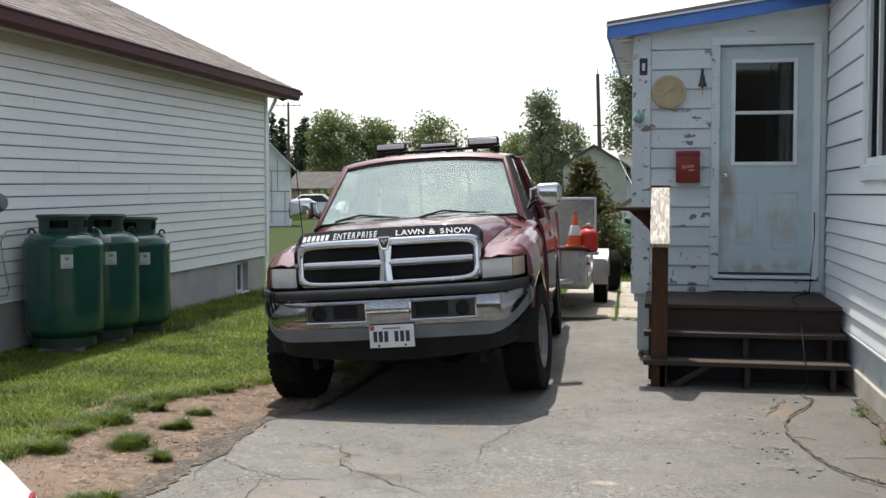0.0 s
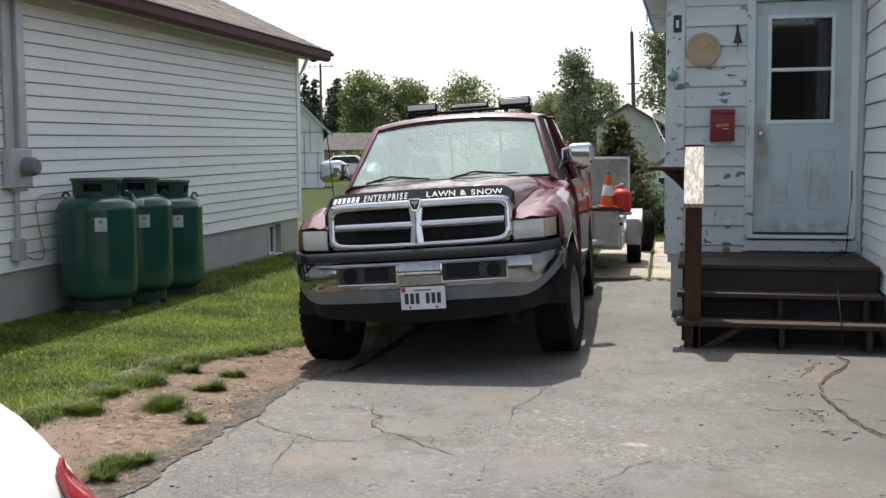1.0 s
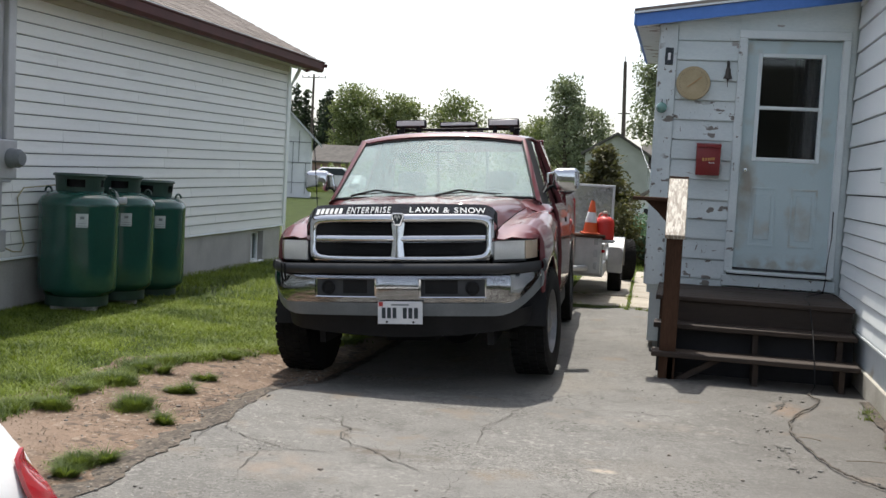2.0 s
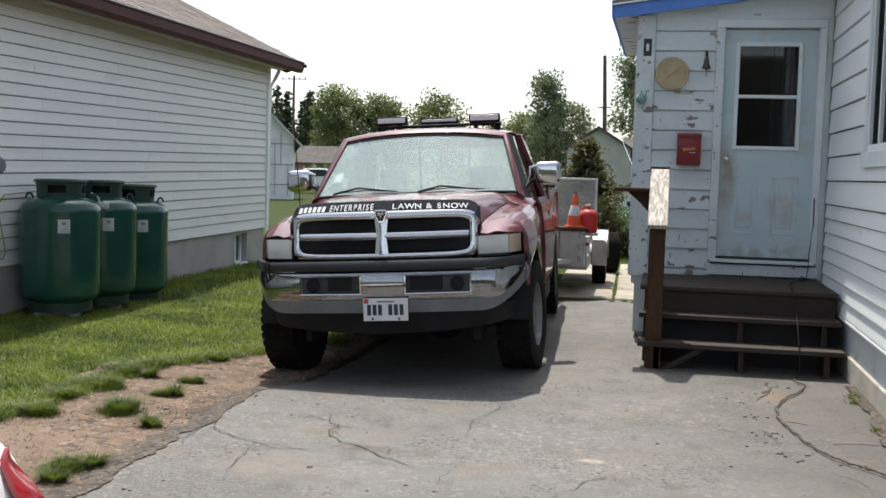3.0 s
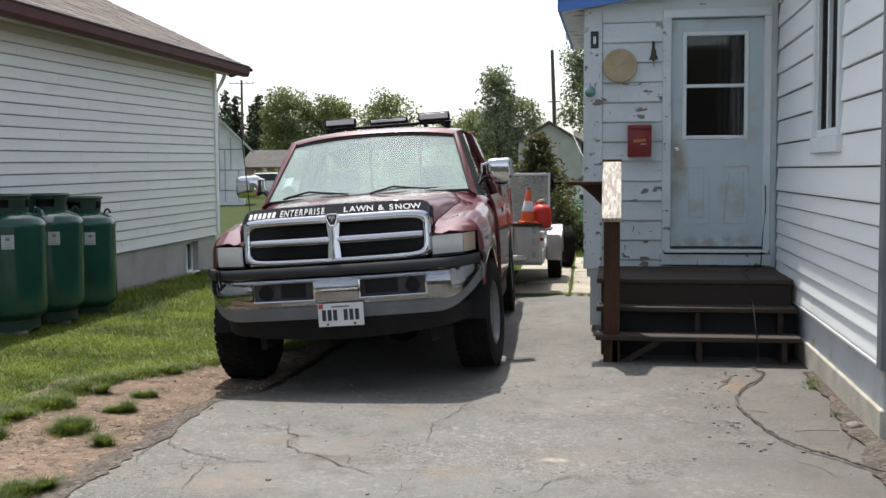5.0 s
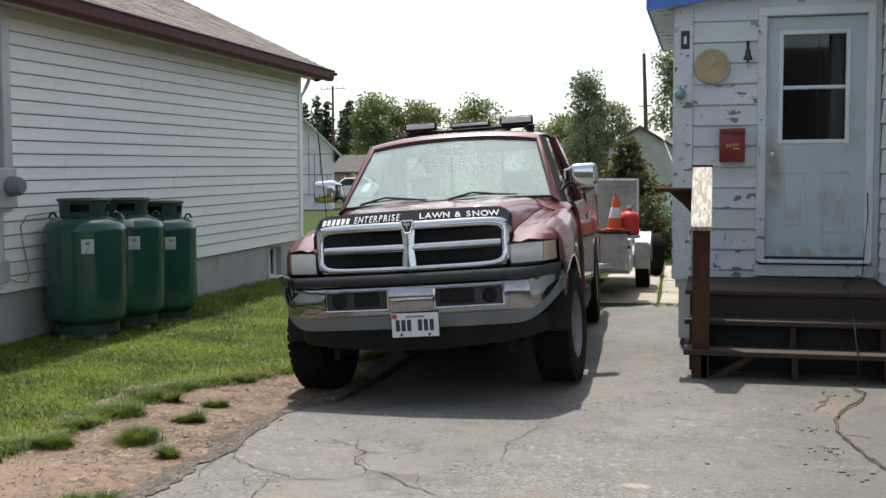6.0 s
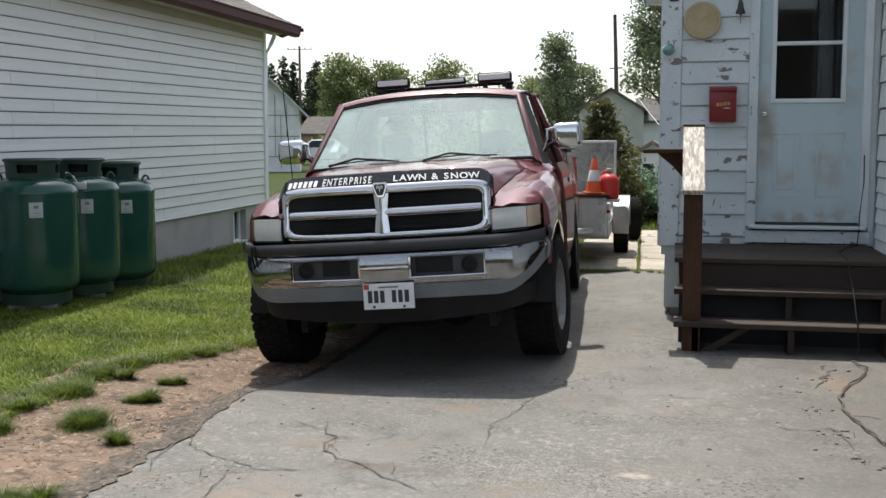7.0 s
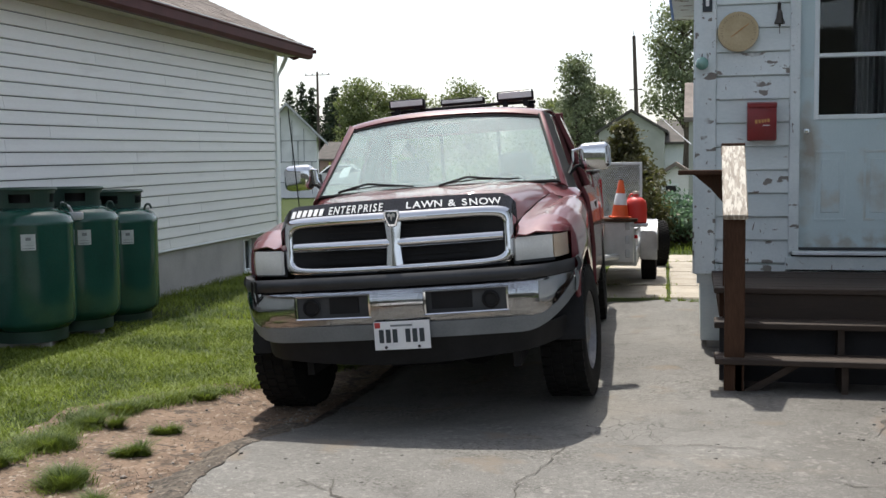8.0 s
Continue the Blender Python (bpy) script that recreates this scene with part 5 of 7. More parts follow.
cd = solid("power_cord", tube([(1.405, EY - 0.03, 1.32), (1.408, EY - 0.035, 1.1), (1.385, EY - 0.03, 0.85), (1.38, EY - 0.05, 0.72), (1.36, EY - 0.12, 0.615), (1.25, 9.85, 0.61), (1.16, 9.55, 0.61), (1.14, 9.02, 0.612), (1.145, 8.96, 0.55), (1.15, 8.76, 0.42), (1.15, 8.55, 0.23), (1.16, 8.5, 0.05), (1.12, 8.45, 0.012)], 0.0045, 6), M["black"], "black power cord hanging beside the door and down the steps", "cord")

# ---- steps ----
st = thing("porch_steps", "dark weathered wooden porch steps with two treads and a landing", "steps")
SX0, SX1 = -0.035, 1.478
dk = random.Random(12)
y = 8.99
while y < EY - 0.03:
    w = 0.137
    part("deck_board", box(SX0, SX1, y, min(y + w, EY - 0.02), 0.565, 0.602 + dk.uniform(-0.002, 0.002), 0.005), M["deckwood"], st, smooth=0)
    y += w + 0.006
part("front_fascia", box(0.03, SX1 - 0.01, 9.02, 9.058, 0.40, 0.563, 0.004), M["deckwood"], st, smooth=0)
part("side_joist", box(0.0, 0.038, 9.06, EY - 0.02, 0.40, 0.563, 0.004), M["wood"], st, smooth=0)
for z, y in ((0.405, 8.77), (0.212, 8.54)):
    for k in range(2):
        part("tread", box(SX0, SX1, y + 0.128 * k, y + 0.128 * k + 0.122, z - 0.038, z + dk.uniform(-0.002, 0.002), 0.005), M["deckwood"], st, smooth=0)
for x in (0.09, 0.72, 1.34):
    part("stringer", prism([(8.60, 0.0), (8.60, 0.172), (8.81, 0.172), (8.81, 0.365), (9.02, 0.365), (9.02, 0.40), (9.4, 0.40), (9.4, 0.33), (8.85, 0.0)], "x", x, x + 0.04), M["deckwood"], st, smooth=0)
part("cross_brace", prism([(0.14, 0.0), (0.42, 0.172), (0.50, 0.172), (0.22, 0.0)], "y", 8.62, 8.655), M["deckwood"], st, smooth=0)
# added near-black sheet: paints the deep shade seen between the treads
part("back_board", box(0.0, SX1, 8.935, 8.96, -0.05, 0.366, 0.003), M["shade_black"], st, "near-black sheet standing in for the shade under the landing", smooth=0)
for x in (0.05, 1.40):
    part("deck_post", box(x, x + 0.09, 9.40, 9.49, -0.05, 0.41, 0.004), M["wood"], st, smooth=0)
part("rail_post", box(0.022, 0.145, 8.60, 8.64, -0.03, 1.075, 0.005), M["wood"], st, "brown newel board at the foot of the steps", smooth=0)
part("rail_post", box(0.022, 0.145, 9.08, 9.12, 0.38, 1.49, 0.005), M["wood"], st, smooth=0)
bm = prism([(8.56, 1.07), (9.115, 1.505), (9.09, 1.535), (8.535, 1.10)], "x", 0.008, 0.158, bevel=0.006)
part("handrail", bm, M["railwood"], st, "sun-bleached handrail plank with worn varnish", smooth=0)
part("rail_end", box(0.006, 0.160, 9.10, 9.14, 1.47, 1.55, 0.004), M["wood"], st, smooth=0)
sh = part("shelf", box(-0.27, 0.022, 8.98, 9.20, 1.345, 1.375, 0.004), M["wood"], st, "small dark wooden shelf on a bracket", smooth=0)
part("bracket", prism([(0.021, 1.344), (-0.17, 1.344), (-0.06, 1.25), (0.021, 1.16)], "y", 9.08, 9.115), M["wood"], sh, smooth=0)

# rope on the drive
pts = [(1.10, 8.38), (1.16, 8.20), (1.09, 7.93), (0.96, 7.65), (0.88, 7.35), (0.86, 7.01), (0.90, 6.75), (0.95, 6.44), (1.02, 6.18), (1.11, 6.02), (1.21, 5.90), (1.34, 5.69), (1.6, 5.45), (2.0, 5.2)]
fine = []
for a, b in zip(pts, pts[1:]):
    for k in range(8):
        t = k / 8
        fine.append((lerp(a[0], b[0], t) + 0.006 * math.sin(len(fine) * 1.1), lerp(a[1], b[1], t), 0.016 + 0.002 * math.sin(len(fine) * 2.3)))
solid("rope", tube(fine, [0.0062 + 0.0018 * math.sin(k * 2.0) for k in range(len(fine))], 7), M["rope"], "frayed dark rope lying across the driveway", "rope")


def stone(x, y, r, seed, z=0.0):
    rng = random.Random(seed)
    bm = bmesh.new()
    bmesh.ops.create_icosphere(bm, subdivisions=2, radius=r)
    for v in bm.verts:
        v.co *= 1 + 0.35 * noise.noise(v.co * (1.6 / r) + Vector((seed, 0, 0)))
        v.co.z *= 0.55
    solid("stone", bm, M["rock"], "small grey stone lying on the ground", "stone", pose(x, y, z + r * 0.3, 0, 0, rng.uniform(0, 360)), "loose stones", smooth=60)


for i, (x, y, r) in enumerate([(1.45, 6.58, 0.05), (-1.52, 5.16, 0.014), (0.14, 6.18, 0.013), (0.51, 5.81, 0.011), (-2.7, 5.9, 0.02), (-2.8, 6.25, 0.016), (-3.05, 6.6, 0.018), (-2.62, 6.6, 0.015), (-1.0, 5.0, 0.010)]):
    stone(x, y, r, i, 0.0 if x > -2.4 else ground_z(x, y) + 0.012)
for i, (x, y, l, a) in enumerate([(1.22, 6.45, 0.25, 10), (1.36, 6.25, 0.3, 70), (0.95, 6.9, 0.14, -20)]):
    solid("twig", tube([(-l / 2, 0, 0), (0, 0.008, 0.004), (l / 2, 0, 0)], 0.002, 6), M["litter"], "short dry twig on the driveway", "twig", pose(x, y, 0.013, 0, 0, a), "fallen twigs")
for i, (x, y) in enumerate([(1.44, 7.9), (1.46, 7.7), (1.44, 6.9), (-0.15, 13.0), (-0.30, 13.05), (-0.45, 13.0)]):
    ob = tuft(x, y, 0.06, 60 + i, 90, 0.8)
    ob.matrix_basis = pose(x, y, 0.0)
    ob["label"] = "weeds growing in a joint at the edge of the driveway"
    ob["group"] = "weeds along the drive"


# ---- pickup truck ----
# its own axes: x towards its driver's side, y towards its tail, z up; front axle at y = 0
TRUCK = Matrix.Translation((-1.770, 8.33, -0.068)) @ pose(0, 0, 0, 0, 0, 3.42) @ pose(0, 0, 0, -0.37, -3.55, 0) @ Matrix.Scale(1.02, 4)
tk = thing("pickup_truck", "maroon pickup truck with chrome grille and roof work lights, parked", "truck", TRUCK)
WB = 3.42


def arch(y, c, r=0.47, zc=0.42):
    d = abs(y - c)
    return zc + math.sqrt(r * r - d * d) if d < r else None


def mirror_x(rows):
    return [[(-x, y, z) for x, y, z in row] for row in rows]


# bonnet
def hood_w(y):
    return curve(y, [(-0.80, 0.625), (-0.5, 0.66), (0.0, 0.71), (0.5, 0.78)])


def hood_z(x, y):
    w = hood_w(y)
    zc = curve(y, [(-0.80, 1.205), (-0.74, 1.238), (-0.62, 1.262), (-0.3, 1.292), (0.1, 1.318), (0.5, 1.332)])
    u = abs(x) / w
    side = curve(y, [(-0.8, 0.13), (-0.5, 0.13), (0.0, 0.10), (0.5, 0.06)])
    ridge = 0.010 * math.exp(-((u - 0.55) / 0.10) ** 2)
    return zc - 0.022 * u * u + ridge - side * max(0.0, (u - 0.80) / 0.20) ** 2.2


us = [-1, -0.97, -0.93, -0.88, -0.82, -0.72, -0.6, -0.5, -0.35, -0.18, 0, 0.18, 0.35, 0.5, 0.6, 0.72, 0.82, 0.88, 0.93, 0.97, 1]
hys = [-0.80, -0.77, -0.73, -0.68, -0.6, -0.45, -0.3, -0.1, 0.1, 0.3, 0.46]
rows = [[(u * hood_w(y), y + 0.06 * u * u * (y < -0.5) + 0.10 * u * u * (y > 0.3), hood_z(u * hood_w(y), y)) for u in us] for y in hys]
part("hood", sheet(rows, 0.012), M["carpaint"], tk, "maroon hood with raised centre", smooth=50)

# bug shield along the front edge of the hood
def shield_row(k):
    row = []
    for u in [i / 20 - 1 for i in range(41)]:
        w = 0.668
        x = w * math.copysign(min(1.0, abs(u) * 1.12), u)
        over = max(0.0, abs(u) * 1.12 - 1.0)
        drop = over / 0.12 * 0.16
        corner = 0.045 * max(0.0, (abs(x) / w - 0.86) / 0.14) ** 2
        z = lerp(1.206, 1.286, k) - corner - drop - 0.012 * (x / w) ** 2
        y = lerp(-0.845, -0.775, k) + 0.085 * (x / w) ** 2
        row.append((x * (1 - 0.012 * k), y, z))
    return row


part("bug_shield", sheet([shield_row(0), shield_row(0.5), shield_row(1)], 0.005), M["shield"], tk, "black plastic bug shield with white lettering", smooth=60)
def on_shield(x, lift=0.006):
    u = x / 0.655
    z = 1.240 - 0.012 * u * u - 0.045 * max(0.0, (abs(u) - 0.86) / 0.14) ** 2
    return Vector((x, -0.812 + 0.085 * u * u - lift, z + 0.006))


def shield_text(text, x0, x1, size, wide):
    adv = [{" ": 0.45, "I": 0.5, "W": 1.35, "&": 1.05, "N": 1.1, "O": 1.15, "A": 1.05, "E": 0.85, "L": 0.85, "S": 0.9}.get(ch, 0.95) for ch in text]
    for i, ch in enumerate(text):
        if ch == " ":
            continue
        x = lerp(x0, x1, (sum(adv[:i]) + adv[i] / 2) / sum(adv))
        p = on_shield(x)
        ang = math.degrees(math.atan2(0.17 * x / 0.655, 0.655))
        letters(ch, size, M["whiteink"], tk, Matrix.Translation(p) @ pose(0, 0, 0, 0, 0, ang) @ pose(0, 0, 0, 48, 0, 0) @ pose(0, -0.36 * size, 0) @ Matrix.Diagonal((wide, 1, 1, 1)), 0.001)


shield_text("ENTERPRISE", -0.375, -0.055, 0.078, 0.60)
shield_text("LAWN & SNOW", 0.065, 0.585, 0.066, 0.98)
for i in range(6):
    x = -0.585 + 0.034 * i
    p = on_shield(x)
    part("name_bar", box(-0.011, 0.011, -0.026, 0.026, 0.0, 0.002), M["whiteink"], tk, smooth=0, m=Matrix.Translation(p) @ pose(0, 0, 0, 0, 0, -7) @ pose(0, 0, 0, 43, 0, 0) @ pose(0, -0.006, 0))

# front wings
def lamp_line(x):
    """y of the swept-back lamps at a distance x from the middle."""
    d = max(0.0, abs(x) - 0.85)
    return -0.795 + 0.60 * (min(abs(x), 0.85) - 0.64) + 1.2 * d + 25.0 * d * d


def swept(x, y):
    """Draws the front end of a wing back along the lamps."""
    if y > -0.44:
        return y
    return lerp(min(lamp_line(x), -0.47) - 0.012, -0.44, (y + 0.80) / 0.36)


def wing_rows(s):
    rows = []
    for y in [-0.80, -0.76, -0.70, -0.63, -0.615, -0.60, -0.46, -0.44, -0.38, -0.3, -0.2, -0.1, 0, 0.1, 0.2, 0.3, 0.38, 0.44, 0.46, 0.6, 0.78]:
        w = hood_w(y)
        zi = hood_z(w, y) - 0.004
        if y < -0.6:
            w += 0.035 * min(1.0, (-0.6 - y) / 0.12)
        top = curve(y, [(-0.80, 1.045), (-0.70, 1.075), (-0.45, 1.125), (0.0, 1.165), (0.5, 1.20), (0.78, 1.215)])
        dr = curve(y, [(-0.80, 0.012), (-0.66, 0.02), (-0.56, 0.09), (-0.42, 0.12)]) / 0.12
        zi = max(zi, top + 0.004) if y > -0.5 else top + 0.004
        xo = curve(y, [(-0.80, 0.920), (-0.70, 0.928), (-0.60, 0.938), (-0.46, 0.960), (0.0, 0.998), (0.78, 1.0)])
        bulge = 0.012 if abs(y) < 0.6 else 0.0
        a = arch(y, 0.0)
        low = a if a else (0.86 if y < -0.4 else 0.50)
        low = max(low, 0.50)
        if y < -0.62:
            low = 1.04 + (y + 0.62) * 0.02
        row = [(w - 0.01, y, zi - 0.02), (w + 0.006, y, zi), (w + 0.05, y, top - 0.004), (w + (xo - w) * 0.40, y, top + 0.012), (w + (xo - w) * 0.66, y, top + 0.004), (w + (xo - w) * 0.83, y, top - 0.025 * dr), (xo - 0.02, y, top - 0.065 * dr), (xo, y, top - 0.12 * dr)]
        n = 6
        for k in range(1, n + 1):
            z = lerp(top - 0.12 * dr, low, k / n)
            row.append((xo + bulge * math.sin(math.pi * k / n * 0.9), y, min(z, top - 0.12 * dr) if y >= -0.62 else lerp(top - 0.12 * dr, 1.034, k / n)))
        rows.append([(s * x, swept(x, yy), z) for x, yy, z in row])
    return rows


for s in (1, -1):
    part("fender", sheet(wing_rows(s), 0.008), M["carpaint"], tk, smooth=60)
    well = [[(s * x, 0.50 * math.cos(a), 0.42 + 0.50 * math.sin(a)) for x in (0.62, 0.98)] for a in [math.pi * k / 12 for k in range(13)]]
    part("wheel_well", sheet(well, 0.006), M["black"], tk)


# grille and lamps: shapes laid along the bowed front
def nose(x, z):
    return -0.872 + 0.085 * (x / 0.62) ** 2 + 0.10 * (z - 0.90)


def strip(x0, x1, z0, z1, yf, proud=0.0, n=10, nz=4, bow=0.012, skew=0.0):
    rows = []
    for k in range(nz + 1):
        t = k / nz
        z = lerp(z0, z1, t)
        rows.append([(lerp(x0, x1, i / n), yf(lerp(x0, x1, i / n), z) - proud - bow * math.sin(math.pi * t), z) for i in range(n + 1)])
    return rows


gr = part("grille", sheet(strip(-0.60, 0.60, 0.905, 1.20, nose, -0.05, bow=0), 0.01), M["black"], tk, "black grille insert behind chrome cross bars")
slat = bmesh.new()
for k in range(9):
    z = 0.945 + k * 0.028
    sheet(strip(-0.57, 0.57, z, z + 0.006, nose, -0.036, 8, 1, 0), 0.01, slat)
part("mesh", slat, M["black"], gr)
gs = bmesh.new()
def ring_point(a, inset):
    """A point of a rounded rectangle round the grille, drawn in by inset."""
    hx, hz_, rc = 0.645 - inset, 0.163 - inset * (1.12 if math.sin(a) > 0 else 0.85), max(0.012, 0.062 - inset * 0.7)
    c, s_ = math.cos(a), math.sin(a)
    k = (abs(c) ** 9 + abs(s_) ** 9) ** (-1 / 9)
    return hx * c * k * (1.0 if abs(c * k) < 0.93 else 1.0), 1.052 + hz_ * s_ * k


ring_a = []
for q in range(4):
    for k in range(18):
        f = k / 18
        ring_a.append(q * math.pi / 2 + math.pi / 4 + math.pi / 2 * (f - 0.06 * math.sin(4 * math.pi * f)) - math.pi / 4)
sec = []
for i in range(8):
    t = i / 7
    row = []
    for a in ring_a:
        x, z = ring_point(a, 0.056 * t)
        row.append((x, nose(x, z) - 0.010 - 0.020 * math.sin(math.pi * t) ** 0.7 + 0.02 * (t == 1.0), z))
    sec.append(row)
sheet(sec, 0.02, gs, close=True)
part("grille_surround", gs, M["chrome"], tk, "wide polished chrome grille surround", smooth=60)
gb = bmesh.new()
sheet(strip(-0.59, 0.59, 1.024, 1.070, nose, 0.010, 16, 5, 0.014), 0.03, gb)
rows = []
for k in range(9):
    z = lerp(0.925, 1.165, k / 8)
    wv = 0.034 + 0.012 * abs(k / 8 - 0.5) * 2
    rows.append([(lerp(-wv, wv, i / 6), nose(0, z) - 0.014 - 0.016 * math.sin(math.pi * i / 6), z) for i in range(7)])
sheet(rows, 0.03, gb)
part("grille_cross", gb, M["chrome"], tk, "chrome cross bars of the grille", smooth=60)
bd = part("badge", prism([(-0.040, 1.225), (0.040, 1.225), (0.044, 1.195), (0.022, 1.135), (-0.022, 1.135), (-0.044, 1.195)], "y", nose(0, 1.18) - 0.040, nose(0, 1.18) - 0.012, bevel=0.004), M["chrome"], tk, "shield-shaped chrome badge", smooth=0)
part("badge_field", prism([(-0.030, 1.215), (0.030, 1.215), (0.032, 1.192), (0.015, 1.150), (-0.015, 1.150), (-0.032, 1.192)], "y", nose(0, 1.18) - 0.043, nose(0, 1.18) - 0.039), M["ink"], bd, smooth=0)
part("badge_mark", prism([(-0.022, 1.205), (-0.010, 1.21), (0, 1.20), (0.010, 1.21), (0.022, 1.205), (0.018, 1.185), (0.008, 1.195), (0, 1.165), (-0.008, 1.195), (-0.018, 1.185)], "y", nose(0, 1.18) - 0.046, nose(0, 1.18) - 0.042), M["alu"], bd, smooth=0)
for s in (1, -1):
    def lamp(x, z):
        return lamp_line(min(abs(x), 0.85)) + 0.06 * (z - 0.9)
    hl = part("headlight", sheet([[(s * p[0], p[1], p[2]) for p in r] for r in strip(0.652, 0.845, 0.905, 1.030, lamp, 0.0, 8, 4, 0.012)], 0.02), M["lampglass"], tk, "clouded rectangular headlight", smooth=60)
    part("lamp_bezel", sheet([[(s * p[0], p[1], p[2]) for p in r] for r in strip(0.640, 0.852, 0.888, 1.036, lamp, -0.02, 8, 3, 0.0)], 0.012), M["plastic"], hl)
    def cor(x, z):
        return lamp_line(x) + 0.06 * (z - 0.9)
    part("corner_lamp", sheet([[(s * p[0], p[1], p[2]) for p in r] for r in strip(0.851, 0.918, 0.905, 1.030, cor, 0.0, 8, 4, 0.010)], 0.012), M["amber"], tk, "pale amber corner lamp", smooth=60)


# front bumper
def bump_y(x, z):
    u = abs(x) / 0.95
    return -0.985 + 0.11 * u * u + 0.30 * max(0.0, (u - 0.76) / 0.24) ** 2.2


def bstrip(x0, x1, z0, z1, proud, thick, bm, n=24, nz=4, bow=0.014, rise=0.0):
    rows = strip(x0, x1, z0, z1, bump_y, proud, n, nz, bow)
    rows = [[(x, y, z + rise * (abs(x) / 0.95) ** 2) for x, y, z in r] for r in rows]
    return sheet(rows, thick, bm)


ch = bmesh.new()
bxs = sorted([-0.555, -0.125, 0.165, 0.615] + [lerp(-0.945, 0.945, i / 44) for i in range(45)])
bzs = [0.610, 0.622, 0.640, 0.660, 0.70, 0.745, 0.792, 0.810, 0.826]
def chrome_low(x):
    return 0.61 + 0.17 * max(0.0, (abs(x) / 0.95 - 0.78) / 0.22) ** 2


grid = [[ch.verts.new((x, bump_y(x, z) - 0.030 * math.sin(math.pi * (z - 0.61) / 0.216) ** 0.7, lerp(chrome_low(x), 0.826, (z - 0.61) / 0.216))) for x in bxs] for z in bzs]
for k in range(len(bzs) - 1):
    for i in range(len(bxs) - 1):
        xm, zm = (bxs[i] + bxs[i + 1]) / 2, (bzs[k] + bzs[k + 1]) / 2
        if 0.660 < zm < 0.792 and (-0.555 < xm < -0.125 or 0.165 < xm < 0.615):
            continue
        ch.faces.new((grid[k][i], grid[k][i + 1], grid[k + 1][i + 1], grid[k + 1][i]))
bmesh.ops.solidify(ch, geom=list(ch.faces), thickness=0.015)
bmesh.ops.recalc_face_normals(ch, faces=ch.faces)
part("bumper", ch, M["chrome"], tk, "polished chrome front bumper", smooth=60)
bp = bmesh.new()
bstrip(-0.955, 0.955, 0.822, 0.890, 0.028, 0.05, bp, 40, 5, 0.020)
part("bumper_pad", bp, M["plastic"], tk, "charcoal rubber bumper top pad", smooth=60)
bl = bmesh.new()
rows = []
for k in range(6):
    t = k / 5
    row = []
    for i in range(41):
        x = lerp(-0.95, 0.95, i / 40)
        u = abs(x) / 0.95
        zb = 0.535 + 0.17 * max(0.0, (u - 0.70) / 0.30) ** 2
        z = lerp(zb, chrome_low(x) + 0.012, t)
        row.append((x * 1.004, bump_y(x, z) - 0.010 + 0.03 * (1 - t), z))
    rows.append(row)
part("valance", sheet(rows, 0.012, bl), M["greyplastic"], tk, "grey plastic lower valance", smooth=60)
ad = bmesh.new()
rows = []
for k in range(4):
    t = k / 3
    rows.append([(x * 0.93, bump_y(x, 0) + 0.07 + 0.05 * (1 - t), lerp(0.38 + 0.07 * (abs(x) / 0.95) ** 2, 0.56, t)) for x in [lerp(-0.95, 0.95, i / 30) for i in range(31)]])
part("air_dam", sheet(rows, 0.01, ad), M["black"], tk, "black air dam below the bumper", smooth=60)
for s, x0, x1, fx in ((-1, -0.555, -0.125, -0.465), (1, 0.165, 0.615, 0.52)):
    pk = part("bumper_pocket", box(x0 + 0.0, x1, -0.945, -0.80, 0.655, 0.795), M["pocket"], tk, "recessed bumper opening", smooth=0)
    part("slot", box(min(fx - s * 0.10, s * 0.20), max(fx - s * 0.10, s * 0.20), -0.950, -0.94, 0.685, 0.775), M["black"], pk, smooth=0)
    part("fog_lamp", lathe([(0.0, 0.0), (0.045, 0.0), (0.048, -0.012), (0.038, -0.02), (0.034, -0.008), (0.0, -0.006)], 24, axis="y"), M["black"], pk, "dark round fog lamp hole", m=pose(fx, -0.948, 0.725))
    edge = bmesh.new()
    for a, b, c, d in ((x0, x1, 0.655, 0.668), (x0, x1, 0.782, 0.795), (x0, x0 + 0.012, 0.66, 0.79), (x1 - 0.012, x1, 0.66, 0.79)):
        bstrip(a, b, c, d, 0.012, 0.02, edge, 6, 2, 0.004)
    part("chrome_lip", edge, M["chrome"], pk, smooth=60)
for s in (1, -1):
    be = bmesh.new()
    sheet([[(s * (0.946 + 0.010 * math.sin(math.pi * k / 6)), y, lerp(0.71, 0.822, k / 6)) for k in range(7)] for y in (-0.60, -0.55, -0.50, -0.43)], 0.012, be)
    part("bumper_end", be, M["greyplastic"], tk, "grey plastic end of the bumper", smooth=60)
    pe = bmesh.new()
    sheet([[(s * (0.958 + 0.014 * math.sin(math.pi * k / 5)), y, lerp(0.822, 0.89, k / 5)) for k in range(6)] for y in (-0.60, -0.55, -0.50, -0.42)], 0.02, pe)
    part("pad_end", pe, M["plastic"], tk, smooth=60)
# number plate with bars in place of the characters
np_ = part("number_plate", box(-0.152, 0.152, -0.004, 0.0, -0.076, 0.076, 0.0015), M["whiteplate"], tk, "white number plate with dark bars", smooth=0, m=pose(0.04, -1.012, 0.562))
for i, x in enumerate((-0.112, -0.075, -0.038, 0.032, 0.070, 0.108)):
    part("plate_bar", box(x - 0.013, x + 0.013, -0.0062, -0.0035, -0.038, 0.034), M["ink"], np_, smooth=0)
part("plate_bar", box(-0.06, 0.06, -0.006, -0.0035, 0.048, 0.058), M["greyplastic"], np_, smooth=0)
